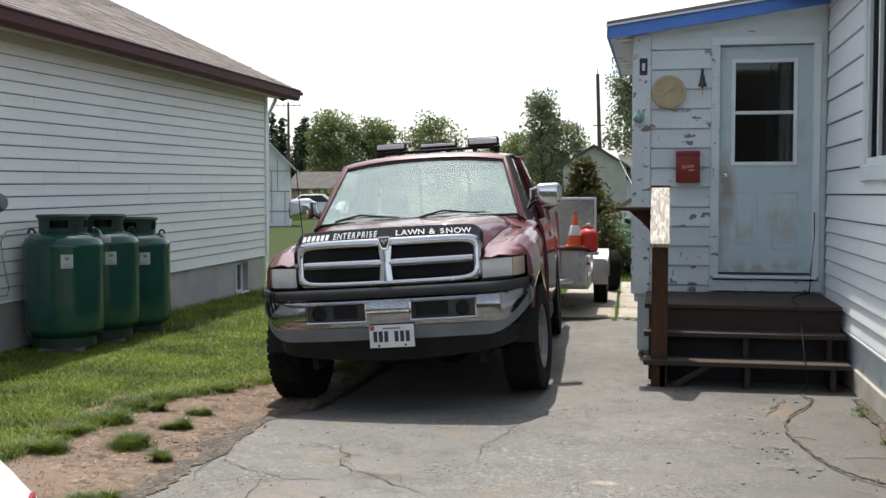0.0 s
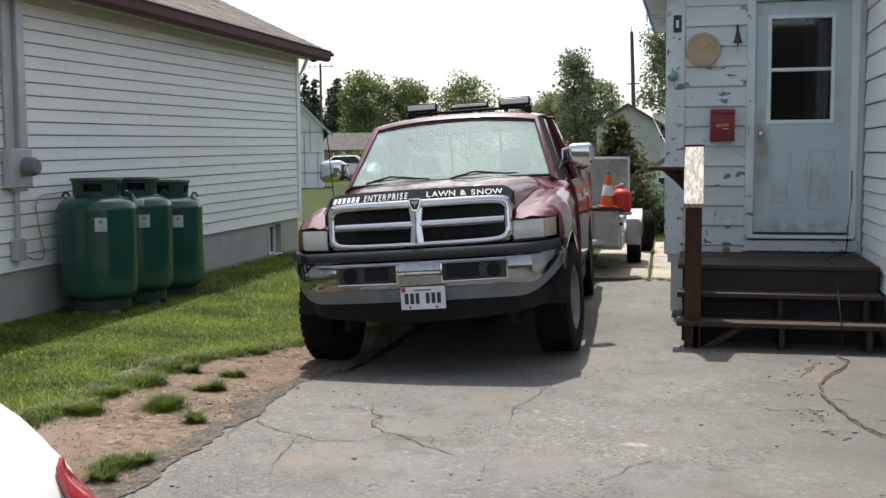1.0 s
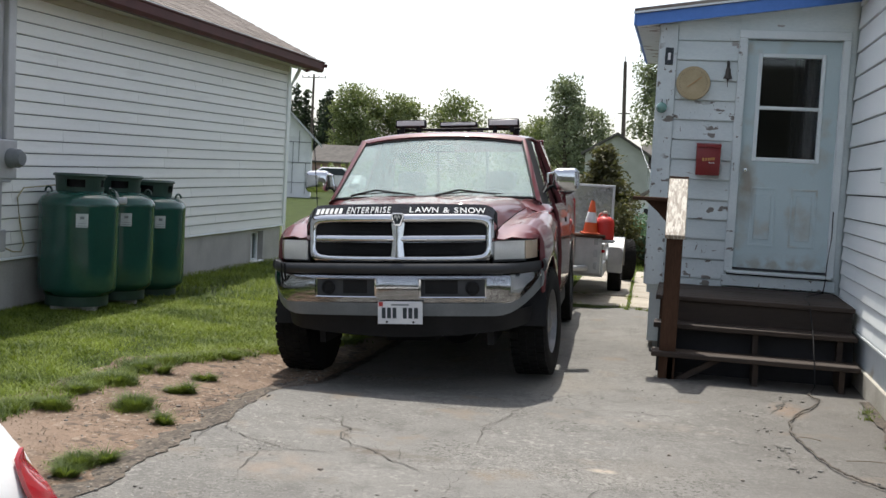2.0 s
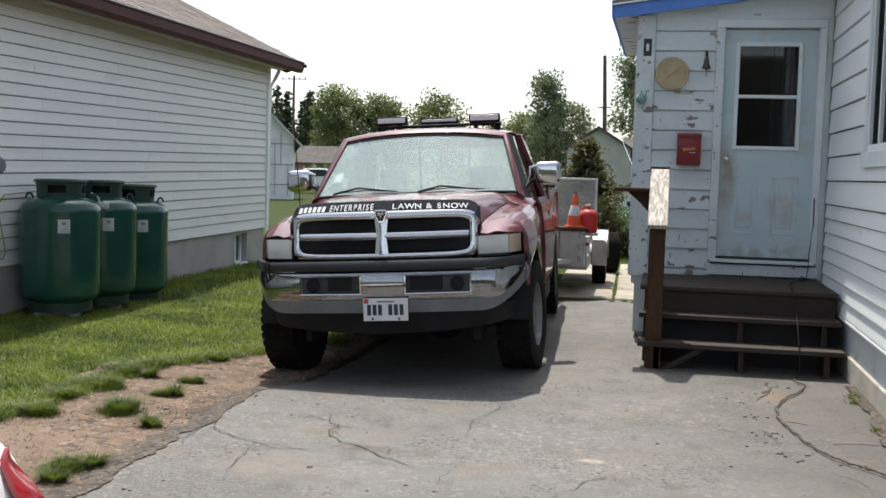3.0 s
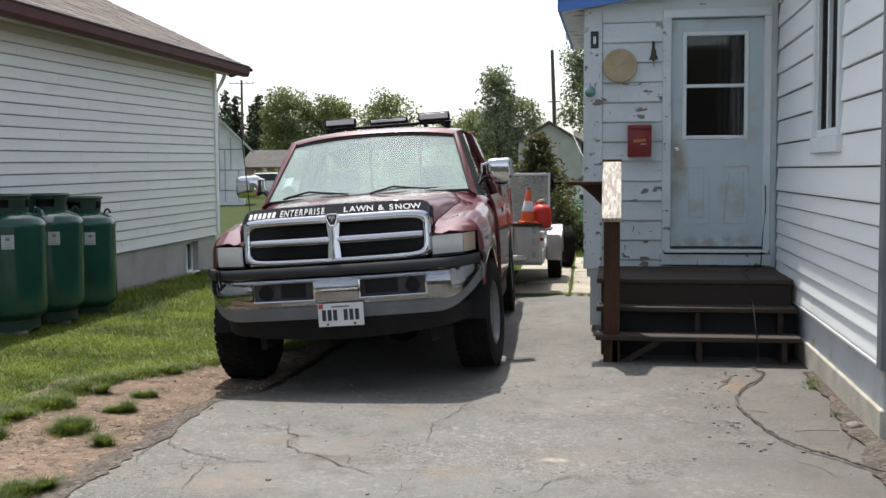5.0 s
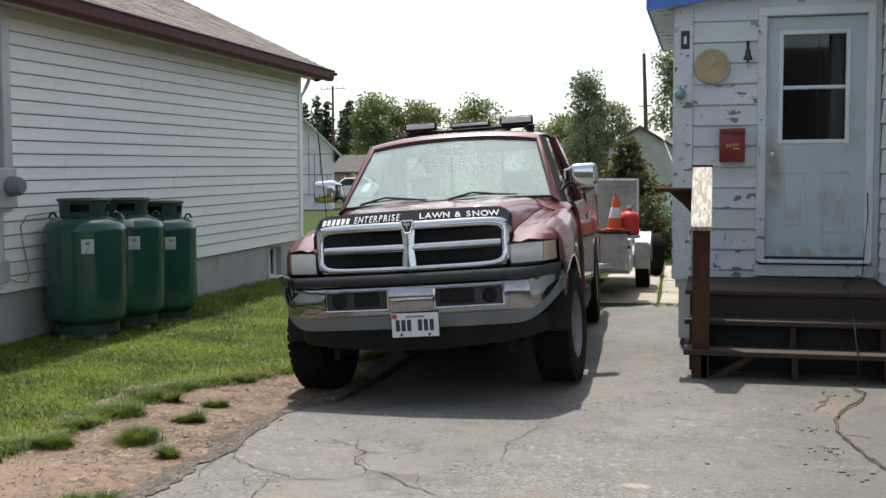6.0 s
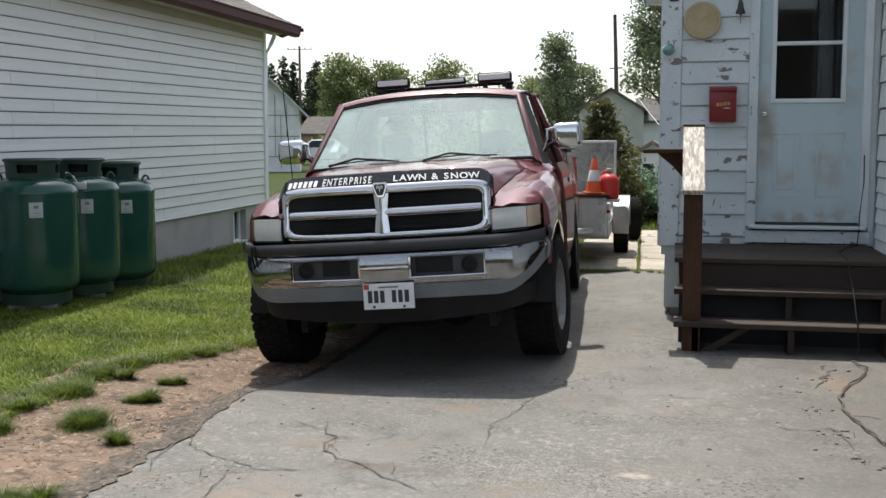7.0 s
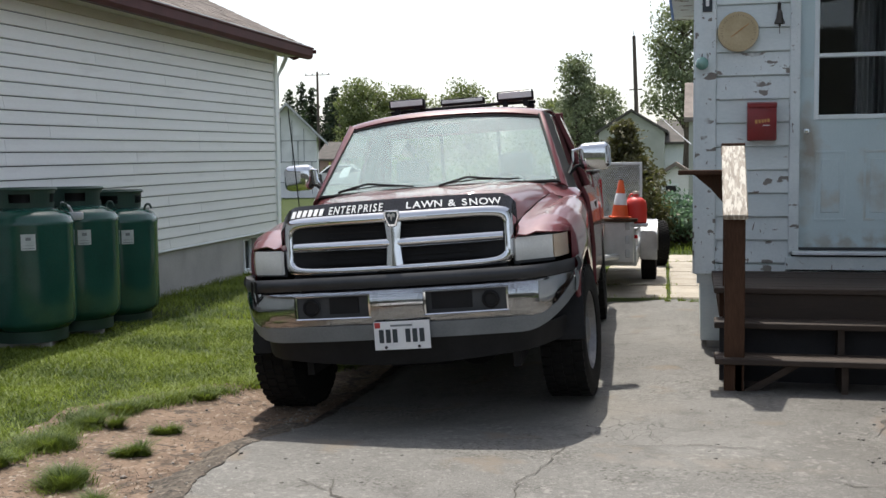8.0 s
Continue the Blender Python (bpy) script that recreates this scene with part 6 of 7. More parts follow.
part("sticker", box(-0.146, -0.116, -0.006, -0.0035, 0.042, 0.072), M["redink"], np_, smooth=0)
for x in (-0.09, 0.09):
    part("bolt", lathe([(0, 0), (0.008, 0), (0.007, -0.008), (0, -0.009)], 10, axis="y"), M["black"], np_, m=pose(x, -0.004, -0.062))
part("strap", tube([(-0.80, -0.935, 0.885), (-0.802, -0.935, 0.82), (-0.80, -0.90, 0.745)], 0.007, 6), M["black"], tk, "short black strap hanging from the bumper")
part("strap", tube([(-0.775, -0.95, 0.885), (-0.773, -0.95, 0.82), (-0.775, -0.915, 0.755)], 0.007, 6), M["black"], tk)

# cowl, windscreen, cab
def ws(u, t):
    """A point of the windscreen; u across from -1 to 1, t from its base up."""
    w = lerp(0.855, 0.70, t)
    x = u * w
    y = lerp(0.44, 1.06, t) + lerp(0.17, 0.10, t) * u * u
    z = lerp(1.315, 1.835, t) - lerp(0.015, 0.05, t) * u * u
    return (x, y, z)


UU = [i / 10 - 1 for i in range(21)]
part("windshield", sheet([[ws(u * 0.955, lerp(0.04, 0.945, t / 8)) for u in UU] for t in range(9)], 0.006), M["windshield"], tk, "large curved tinted windshield", smooth=60).visible_shadow = False
seal = bmesh.new()
tube([ws(u * 0.965, 0.955) for u in UU], 0.010, 6, seal)
tube([ws(u * 0.965, 0.02) for u in UU], 0.012, 6, seal)
for s in (-1, 1):
    tube([ws(s * 0.965, t / 8) for t in range(9)], 0.010, 6, seal)
part("windshield_seal", seal, M["black"], tk)
part("cowl", sheet([[(u * 0.70, 0.42 + 0.10 * u * u, 1.305 - 0.02 * u * u) for u in UU], [(u * 0.73, 0.50 + 0.13 * u * u, 1.31 - 0.02 * u * u) for u in UU]], 0.02), M["plastic"], tk, "black cowl panel below the windshield")
for x0, y0, x1, y1, lift in ((-0.66, 0.50, -0.13, 0.50, 0.05), (0.05, 0.40, 0.52, 0.52, 0.045)):
    wp = bmesh.new()
    tube([(x0, y0, 1.335), (lerp(x0, x1, 0.4), lerp(y0, y1, 0.4) - 0.03, 1.365 + lift * 0.3), (x1, y1 - 0.02, 1.342)], [0.010, 0.008, 0.006], 6, wp)
    tube([(x0 + 0.06, y0 + 0.01, 1.345), (lerp(x0, x1, 0.5), lerp(y0, y1, 0.5) + 0.0, 1.36), (x1 + 0.05, y1 + 0.0, 1.346)], 0.005, 6, wp)
    part("wiper", wp, M["black"], tk, "black windshield wiper")
for s in (1, -1):
    ap = bmesh.new()
    rows = []
    for t in range(9):
        a = Vector(ws(s * 0.96, t / 8))
        b = Vector((s * lerp(0.878, 0.704, t / 8), lerp(0.665, 1.175, t / 8), lerp(1.262, 1.812, t / 8)))
        rows.append([a, a.lerp(b, 0.3) + Vector((s * 0.010, 0, 0.002)), a.lerp(b, 0.7) + Vector((s * 0.010, 0, 0.002)), b])
    part("a_pillar", sheet(rows, 0.012, ap), M["carpaint"], tk, smooth=60)
    gap = [[(s * lerp(0.872, 0.700, t / 4), lerp(0.665, 1.175, t / 4), lerp(1.262, 1.812, t / 4)), (s * lerp(0.925, 0.742, t / 4), lerp(0.88, 1.30, t / 4), lerp(1.25, 1.795, t / 4))] for t in range(5)]
    part("door_frame", sheet(gap, 0.008), M["black"], tk, smooth=60)
for s in (1, -1):
    rows = [[(0.70, 0.44, 1.270), (0.79, 0.46, 1.228), (0.86, 0.49, 1.205), (0.93, 0.53, 1.185)], [(0.74, 0.60, 1.302), (0.82, 0.63, 1.290), (0.89, 0.68, 1.255), (0.955, 0.70, 1.215)], [(0.80, 0.80, 1.30), (0.88, 0.82, 1.285), (0.925, 0.85, 1.25), (0.96, 0.86, 1.22)]]
    part("cowl_corner", sheet([[(s * x, y, z) for x, y, z in r] for r in rows], 0.01), M["carpaint"], tk, smooth=60)
# roof
rows = []
for t in (0.0, 0.006, 0.016, 0.034, 0.07, 0.125, 0.25, 0.375, 0.5, 0.625, 0.75, 0.875, 1.0):
    row = []
    lip = 0.030 * max(0.0, 1 - t / 0.07) ** 2
    for u in UU:
        y = lerp(1.05 + 0.10 * u * u, 2.30 - 0.03 * u * u, t)
        x = u * lerp(0.70, 0.735, min(1, t * 3))
        z = 1.842 + 0.055 * math.sin(math.pi * min(1.0, 0.14 + 0.72 * t)) - 0.055 * abs(u) ** 2.6 - lip
        row.append((x, y, z))
    rows.append(row)
part("roof", sheet(rows, 0.012), M["carpaint"], tk, "maroon cab roof", smooth=60)
# cab sides with doors
for s in (1, -1):
    dm = bmesh.new()
    ysd = [0.785, 0.9, 1.2, 1.5, 1.8, 1.98]
    sec = [(0.93, 0.46), (0.975, 0.50), (1.0, 0.62), (1.008, 0.85), (1.0, 1.05), (0.985, 1.18), (0.955, 1.25)]
    door = part("door", sheet([[(s * x, y, z) for x, z in sec] for y in ysd], 0.02, dm), M["carpaint"], tk, smooth=60)
    part("door_trim", box(min(s * 1.004, s * 1.018), max(s * 1.004, s * 1.018), 0.80, 1.97, 0.80, 0.86, 0.004), M["plastic"], door, smooth=0)
    part("door_handle", box(min(s * 1.0, s * 1.02), max(s * 1.0, s * 1.02), 1.75, 1.92, 1.08, 1.13, 0.006), M["black"], door)
    cm = bmesh.new()
    sheet([[(s * x, y, z) for x, z in sec] for y in (1.99, 2.10, 2.36)], 0.02, cm)
    sheet([[(s * 0.945, y, 1.25), (s * 0.85, y, 1.52), (s * 0.735, y, 1.82)] for y in (2.0, 2.34)], 0.03, cm)
    part("cab_corner", cm, M["carpaint"], tk, smooth=60)
    part("side_glass", sheet([[(s * lerp(0.925, 0.745, t), lerp(0.86, 1.28, t), lerp(1.25, 1.79, t)), (s * lerp(0.925, 0.745, t), 1.99, lerp(1.25, 1.79, t))] for t in (0, 0.33, 0.66, 1)], 0.005), M["cabglass"], tk, "side window").visible_shadow = False
    part("window_frame", sheet([[(s * 0.722, y, 1.806), (s * 0.748, y, 1.765)] for y in (1.30, 1.6, 2.02)], 0.015), M["carpaint"], tk)
    # towing mirror
    mr = part("mirror", box(-0.11, 0.11, -0.055, 0.055, -0.092, 0.092, 0.048, seg=4), M["chrome"], tk, "large chrome towing mirror", smooth=60, m=pose(s * 1.055, 0.93, 1.46, 0, 0, s * 6))
    part("mirror_glass", box(-0.10, 0.10, 0.05, 0.058, -0.07, 0.07, 0.002), M["lampglass"], mr)
    part("mirror_arm", tube([(-s * 0.19, -0.02, -0.10), (-s * 0.15, -0.03, -0.02), (-s * 0.15, -0.03, 0.045), (-s * 0.08, -0.02, 0.06)], 0.012, 8), M["chrome"], mr)
    part("mirror_arm", tube([(-s * 0.19, 0.0, -0.12), (-s * 0.13, 0.0, -0.06), (-s * 0.08, 0.0, -0.05)], 0.012, 8), M["black"], mr)
# back wall of the cab
bk = bmesh.new()
for x0, x1, z0, z1 in ((-0.95, 0.95, 0.5, 1.33), (-0.78, 0.78, 1.74, 1.85)):
    box(x0, x1, 2.33, 2.36, z0, z1, 0.004, bk)
for s in (1, -1):
    prism([(s * 0.93, 1.33), (s * 0.70, 1.33), (s * 0.66, 1.74), (s * 0.78, 1.80)], "y", 2.33, 2.36, bk)
part("cab_back", bk, M["carpaint"], tk, smooth=0)
part("rear_glass", box(-0.70, 0.70, 2.342, 2.348, 1.32, 1.75), M["cabglass"], tk, "rear cab window", smooth=0).visible_shadow = False
gb2 = bmesh.new()
for x in (-0.24, 0.24):
    box(x - 0.012, x + 0.012, 2.335, 2.355, 1.33, 1.74, 0, gb2)
part("rear_window_bar", gb2, M["black"], tk, smooth=0)
# cab inside
part("dashboard", prism([(0.58, 1.285), (0.80, 1.30), (0.95, 1.27), (1.0, 1.12), (0.95, 0.8), (0.58, 0.8)], "x", -0.72, 0.72, bevel=0.01), M["seat"], tk, "grey dashboard", smooth=0)
part("cab_floor", box(-0.92, 0.92, 0.50, 2.33, 0.48, 0.55), M["black"], tk, smooth=0)
part("firewall", box(-0.50, 0.50, 0.46, 0.50, 0.50, 1.29), M["black"], tk, smooth=0)
for x in (-0.42, 0.42):
    se = part("seat", box(x - 0.28, x + 0.28, 1.85, 2.02, 0.75, 1.36, 0.06, seg=3), M["seat"], tk, "grey cloth seat back", smooth=60)
    part("headrest", box(x - 0.13, x + 0.13, 1.89, 1.99, 1.37, 1.55, 0.04, seg=3), M["seat"], se, smooth=60)
    part("cushion", box(x - 0.28, x + 0.28, 1.35, 1.86, 0.62, 0.80, 0.05, seg=3), M["seat"], se, smooth=60)
wheel = [(0.19 * math.cos(2 * math.pi * k / 24), 0.0, 0.19 * math.sin(2 * math.pi * k / 24)) for k in range(25)]
stw = part("steering_wheel", tube(wheel, 0.014, 8), M["black"], tk, m=pose(0.42, 1.05, 1.22, -35, 0, 0))
part("hub", box(-0.16, 0.16, -0.02, 0.02, -0.03, 0.03, 0.01), M["black"], stw)
part("mirror_inside", box(-0.11, 0.11, 1.03, 1.05, 1.70, 1.76, 0.008), M["black"], tk, smooth=0)
part("paper", box(-0.78, -0.62, 0.62, 0.80, 1.318, 1.322), M["whiteink"], tk, "white paper lying on the dashboard", smooth=0, m=pose(0, 0, 0))
part("windshield_sticker", sheet([[ws(u, t) for u in (-0.88, -0.84, -0.80)] for t in (0.28, 0.42)], 0.001), M["label"], tk, m=pose(0, 0.012, -0.004))

# load bed
for s in (1, -1):
    rows = []
    for y in [2.42, 2.6, 2.80, 2.94, 2.96, 3.05, 3.2, 3.42, 3.64, 3.79, 3.88, 3.90, 4.1, 4.35, 4.58]:
        a = arch(y, WB)
        low = max(a if a else 0.50, 0.50)
        fl = 0.028 * math.exp(-((y - WB) / 0.42) ** 4)
        rows.append([(s * x, y, z) for x, z in ((0.86, 1.30), (0.87, 1.345), (0.96, 1.35), (0.985, 1.32), (0.995 + fl * 0.2, 1.2), (1.0 + fl, max(1.0, low)), (1.0 + fl, max(0.85, low)), (0.985 + fl, low))])
    part("bed_side", sheet(rows, 0.012), M["carpaint"], tk, smooth=60)
    part("bed_rail", box(min(s * 0.85, s * 0.99), max(s * 0.85, s * 0.99), 2.42, 4.58, 1.345, 1.365, 0.006), M["black"], tk, "black bed rail cap", smooth=0)
    well = [[(s * x, WB + 0.50 * math.cos(a), 0.42 + 0.50 * math.sin(a)) for x in (0.62, 0.98)] for a in [math.pi * k / 12 for k in range(13)]]
    part("wheel_well", sheet(well, 0.006), M["black"], tk)
    part("tail_light", box(min(s * 0.93, s * 1.005), max(s * 0.93, s * 1.005), 4.50, 4.60, 0.92, 1.28, 0.012), M["redlens"], tk)
part("bed_floor", box(-0.86, 0.86, 2.42, 4.56, 0.78, 0.82), M["black"], tk, smooth=0)
part("bed_front", box(-0.88, 0.88, 2.40, 2.43, 0.78, 1.34), M["carpaint"], tk, smooth=0)
part("tailgate", box(-0.88, 0.88, 4.55, 4.60, 0.80, 1.34, 0.008), M["carpaint"], tk, smooth=0)
part("rear_bumper", box(-0.95, 0.95, 4.62, 4.80, 0.58, 0.74, 0.02), M["chrome"], tk)
# frame and engine bay underside
fr = bmesh.new()
for s in (1, -1):
    box(s * 0.46 - 0.05, s * 0.46 + 0.05, -0.85, 4.6, 0.50, 0.66, 0.0, fr)
part("chassis", fr, M["black"], tk, smooth=0)
part("engine_bay", box(-0.60, 0.60, -0.78, 0.48, 0.52, 1.15), M["black"], tk, smooth=0)
part("front_axle", tube([(-0.8, 0, 0.40), (0.8, 0, 0.40)], 0.065, 10), M["black"], tk)
part("differential", lathe([(0.0, -0.15), (0.09, -0.14), (0.155, -0.06), (0.16, 0.02), (0.11, 0.12), (0.05, 0.16), (0.0, 0.16)], 18, axis="y"), M["black"], tk, m=pose(0.30, 0, 0.38))
part("steering_link", tube([(-0.78, -0.16, 0.36), (0.0, -0.20, 0.34), (0.78, -0.16, 0.36)], 0.022, 8), M["black"], tk)
part("sump", box(-0.24, 0.20, -0.30, 0.50, 0.27, 0.52, 0.04), M["black"], tk)
# added black boxes, hung low to keep side light off the ground beneath
for s in (1, -1):
    part("inner_liner", box(min(s * 0.58, s * 0.62), max(s * 0.58, s * 0.62), -0.62, 0.62, 0.30, 0.95), M["black"], tk, smooth=0)
    part("rocker", box(min(s * 0.80, s * 0.96), max(s * 0.80, s * 0.96), 0.60, 2.85, 0.27, 0.52, 0.03), M["black"], tk)
part("rear_axle", tube([(-0.8, WB, 0.40), (0.8, WB, 0.40)], 0.06, 10), M["black"], tk)
# added low slab, deepens the shade under the cab
part("underbody", box(-0.90, 0.90, 0.55, 2.9, 0.30, 0.50), M["black"], tk, smooth=0)
part("fuel_tank", box(-0.78, -0.40, 1.9, 2.9, 0.33, 0.46, 0.03), M["black"], tk)
part("transmission", box(-0.22, 0.22, 0.2, 1.6, 0.36, 0.47, 0.03), M["black"], tk)
part("bed_frame", box(-0.80, 0.80, 2.9, 4.6, 0.46, 0.52), M["black"], tk, smooth=0)
# added slab below the engine, blocks light from the front
part("skid_plate", box(-0.56, 0.56, -0.35, 0.55, 0.36, 0.50), M["black"], tk, smooth=0)


def wheel_parts(R, w, parent, m, rim_mat, holes=8):
    """A tyre with lugs and a spoked rim; the axle runs along x, the outer face at +x."""
    prof = [(R * 0.60, -w / 2), (R * 0.72, -w * 0.52), (R * 0.88, -w * 0.53), (R * 0.955, -w * 0.47), (R * 0.975, -w * 0.36), (R * 0.98, 0), (R * 0.975, w * 0.36), (R * 0.955, w * 0.47), (R * 0.88, w * 0.53), (R * 0.72, w * 0.52), (R * 0.60, w / 2), (R * 0.56, 0.0)]
    bm = lathe(prof + [prof[0]], 48, axis="x")
    for k in range(40):
        for j, (x0, x1) in enumerate(((-w * 0.49, -w * 0.27), (-w * 0.23, -w * 0.02), (w * 0.02, w * 0.23), (w * 0.27, w * 0.49))):
            a = 2 * math.pi * (k + 0.5 * (j % 2)) / 40
            lug = box(x0, x1, -R * 0.055, R * 0.055, R * 0.945, R, 0.0)
            bmesh.ops.rotate(lug, verts=lug.verts, matrix=Matrix.Rotation(a, 3, "X"))
            merge(lug, bm)
    wh = part("wheel", bm, M["tyre"], parent, "worn all-terrain tyre", smooth=30, m=m)
    rp = [(R * 0.60, -w * 0.40), (R * 0.62, w * 0.46), (R * 0.585, w * 0.47), (R * 0.56, w * 0.30), (R * 0.47, w * 0.20), (R * 0.25, w * 0.30), (R * 0.18, w * 0.42), (R * 0.10, w * 0.45), (0.0, w * 0.46)]
    part("rim", lathe(rp, 40, axis="x"), rim_mat, wh, "dull alloy rim", smooth=40)
    hb = bmesh.new()
    for k in range(holes):
        a = 2 * math.pi * k / holes
        lug = box(w * 0.18, w * 0.262, -R * 0.055, R * 0.055, R * 0.33, R * 0.45, 0.004)
        bmesh.ops.rotate(lug, verts=lug.verts, matrix=Matrix.Rotation(a, 3, "X"))
        merge(lug, hb)
    part("rim_hole", hb, M["black"], wh, smooth=0)
    return wh


for y in (0.0, WB):
    for s in (1, -1):
        wheel_parts(0.40, 0.25, tk, pose(0.875 if s > 0 else -0.865, y, 0.40, 0, 0, (0 if s > 0 else 180) - (6 if y < 1 else 0)), M["rim"])
for x in (-1, 1):
    part("mud_flap", box(x * 0.87 - 0.12, x * 0.87 + 0.12, WB + 0.47, WB + 0.48, 0.22, 0.62), M["black"], tk, smooth=0)

# work lights on the roof
rk = part("light_rack", tube([(-0.60, 2.12, 1.945), (-0.3, 2.12, 1.95), (0.3, 2.12, 1.95), (0.58, 2.12, 1.945)], 0.014, 8), M["black"], tk, "black tubular roof rack")
for x in (-0.56, 0.54, -0.2, 0.2):
    part("rack_foot", box(x - 0.03, x + 0.03, 2.08, 2.16, 1.86, 1.935, 0.006), M["black"], rk, smooth=0)
for x, y, z, w, h, tilt in ((-0.455, 2.08, 2.005, 0.29, 0.07, 0), (-0.02, 2.22, 2.0, 0.36, 0.05, 0), (0.427, 2.06, 2.0, 0.29, 0.075, 0)):
    lb = part("work_light", box(-w / 2, w / 2, -0.03, 0.05, -h / 2, h / 2, 0.010, seg=2), M["black"], tk, "rectangular roof work light with pale lens", m=pose(x, y, z, -9, tilt * -1, 0))
    part("lens", box(-w / 2 + 0.014, w / 2 - 0.014, -0.034, -0.029, -h / 2 + 0.012, h / 2 - 0.012, 0.001), M["lampglass"], lb, smooth=0)
    for fx in (-w * 0.28, w * 0.28):
        part("bracket", box(fx - 0.02, fx + 0.02, -0.015, 0.02, -h / 2 - 0.05, -h / 2, 0.003), M["black"], lb, smooth=0)
part("antenna", tube([(-0.95, 0.55, 1.10), (-0.985, 0.57, 1.93)], 0.004, 6), M["black"], tk, "thin whip antenna")


# ---- utility trailer behind the truck ----
tr = thing("utility_trailer", "grey galvanised utility trailer with a mesh ramp gate", "trailer", pose(-1.45, 15.1, 0, 0, 0, 1.0))
bx = bmesh.new()
part("deck", box(-0.62, 0.62, -1.45, 1.45, 0.42, 0.47, 0.005), M["galv"], tr, smooth=0)
for y in (-1.45, 1.42):
    part("cross_rail", box(-0.62, 0.62, y, y + 0.05, 0.30, 0.46, 0.005), M["galv"], tr, smooth=0)
    part("top_rail", box(-0.62, 0.62, y, y + 0.04, 0.66, 0.70, 0.005), M["galv"], tr, smooth=0)
for s in (-1, 1):
    part("side_rail", box(s * 0.62 - 0.025, s * 0.62 + 0.025, -1.45, 1.45, 0.66, 0.70, 0.005), M["galv"], tr, smooth=0)
    part("side_beam", box(s * 0.62 - 0.025, s * 0.62 + 0.025, -1.45, 1.45, 0.30, 0.46, 0.005), M["galv"], tr, smooth=0)
    for y in (-1.42, -0.7, 0.7, 1.42):
        part("stake", box(s * 0.62 - 0.02, s * 0.62 + 0.02, y - 0.02, y + 0.02, 0.44, 0.68, 0.003), M["galv"], tr, smooth=0)
    fen = [[(s * x, 0.42 * math.cos(a), 0.33 + 0.40 * math.sin(a)) for x in (0.65, 0.85)] for a in [math.pi * k / 10 for k in range(11)]]
    fd = bmesh.new()
    sheet(fen, 0.008, fd)
    prism([(s * x, z) for x, z in ((0.65, 0.28), (0.85, 0.28), (0.85, 0.56), (0.835, 0.60), (0.80, 0.625), (0.69, 0.63), (0.65, 0.61))], "y", -0.43, -0.41, fd, bevel=0.006)
    part("mudguard", fd, M["dullsilver"], tr, "dull silver metal mudguard", smooth=40)
    wheel_parts(0.31, 0.17, tr, pose(s * 0.745, 0.0, 0.31, 0, 0, 0 if s > 0 else 180), M["alu"], 5)
part("axle", tube([(-0.75, 0, 0.31), (0.75, 0, 0.31)], 0.03, 8), M["black"], tr)
part("drawbar", tube([(-0.5, -1.4, 0.4), (0, -2.6, 0.45)], 0.035, 8), M["galv"], tr)
part("drawbar", tube([(0.5, -1.4, 0.4), (0, -2.6, 0.45)], 0.035, 8), M["galv"], tr)
part("front_board", box(-0.60, 0.30, -1.49, -1.455, 0.44, 0.76, 0.005), M["greyplastic"], tr, "grey front board", smooth=0)
part("front_shelf", box(-0.62, 0.66, -1.62, -1.30, 0.79, 0.825, 0.005), M["wood"], tr, "brown plank across the front rail", smooth=0)
part("corner_box", box(0.30, 0.62, -1.55, -1.40, 0.34, 0.79, 0.01), M["alu"], tr, "battered aluminium corner box", smooth=0)
for z in (0.40, 0.55, 0.70):
    part("box_rib", box(0.53, 0.58, -1.565, -1.55, z, z + 0.09, 0.006), M["galv"], tr, smooth=0)
part("tail_lamp", box(0.60, 0.66, -1.46, -1.40, 0.60, 0.64, 0.008), M["redlens"], tr)
# ramp gate of expanded mesh
gt = thing("ramp_gate", "upright expanded-metal trailer ramp gate in a pale frame", "gate", pose(-1.45, 15.1, 0, 0, 0, 1.0))
for x in (-0.62, -0.02, 0.585):
    part("frame_bar", box(x, x + 0.035, 1.48, 1.515, 0.46, 1.43, 0.004), M["galv"], gt, smooth=0)
for z in (0.46, 1.395):
    part("frame_bar", box(-0.585, 0.585, 1.482, 1.513, z, z + 0.035, 0.004), M["galv"], gt, smooth=0)
bm = bmesh.new()
for k in range(-44, 56):
    for d in (1, -1):
        x0, z0 = k * 0.028, 0.48
        pts = []
        for t in (0.0, 0.93):
            x, z = x0 + d * t * 0.62, z0 + t
            pts.append((x, z))
        (xa, za), (xb, zb) = pts
        lo, hi = -0.60, 0.60
        ta = max(0.0, min(1.0, ((lo if d > 0 else hi) - xa) / (xb - xa)))
        tb = max(0.0, min(1.0, ((hi if d > 0 else lo) - xa) / (xb - xa)))
        if tb - ta < 0.03:
            continue
        a, b = (lerp(xa, xb, ta), lerp(za, zb, ta)), (lerp(xa, xb, tb), lerp(za, zb, tb))
        prism([(a[0] - 0.0035, a[1]), (a[0] + 0.0035, a[1]), (b[0] + 0.0035, b[1]), (b[0] - 0.0035, b[1])], "y", 1.494 + 0.003 * d, 1.498 + 0.003 * d, bm)
part("mesh", bm, M["galv"], gt, "diamond expanded-metal mesh", smooth=0)


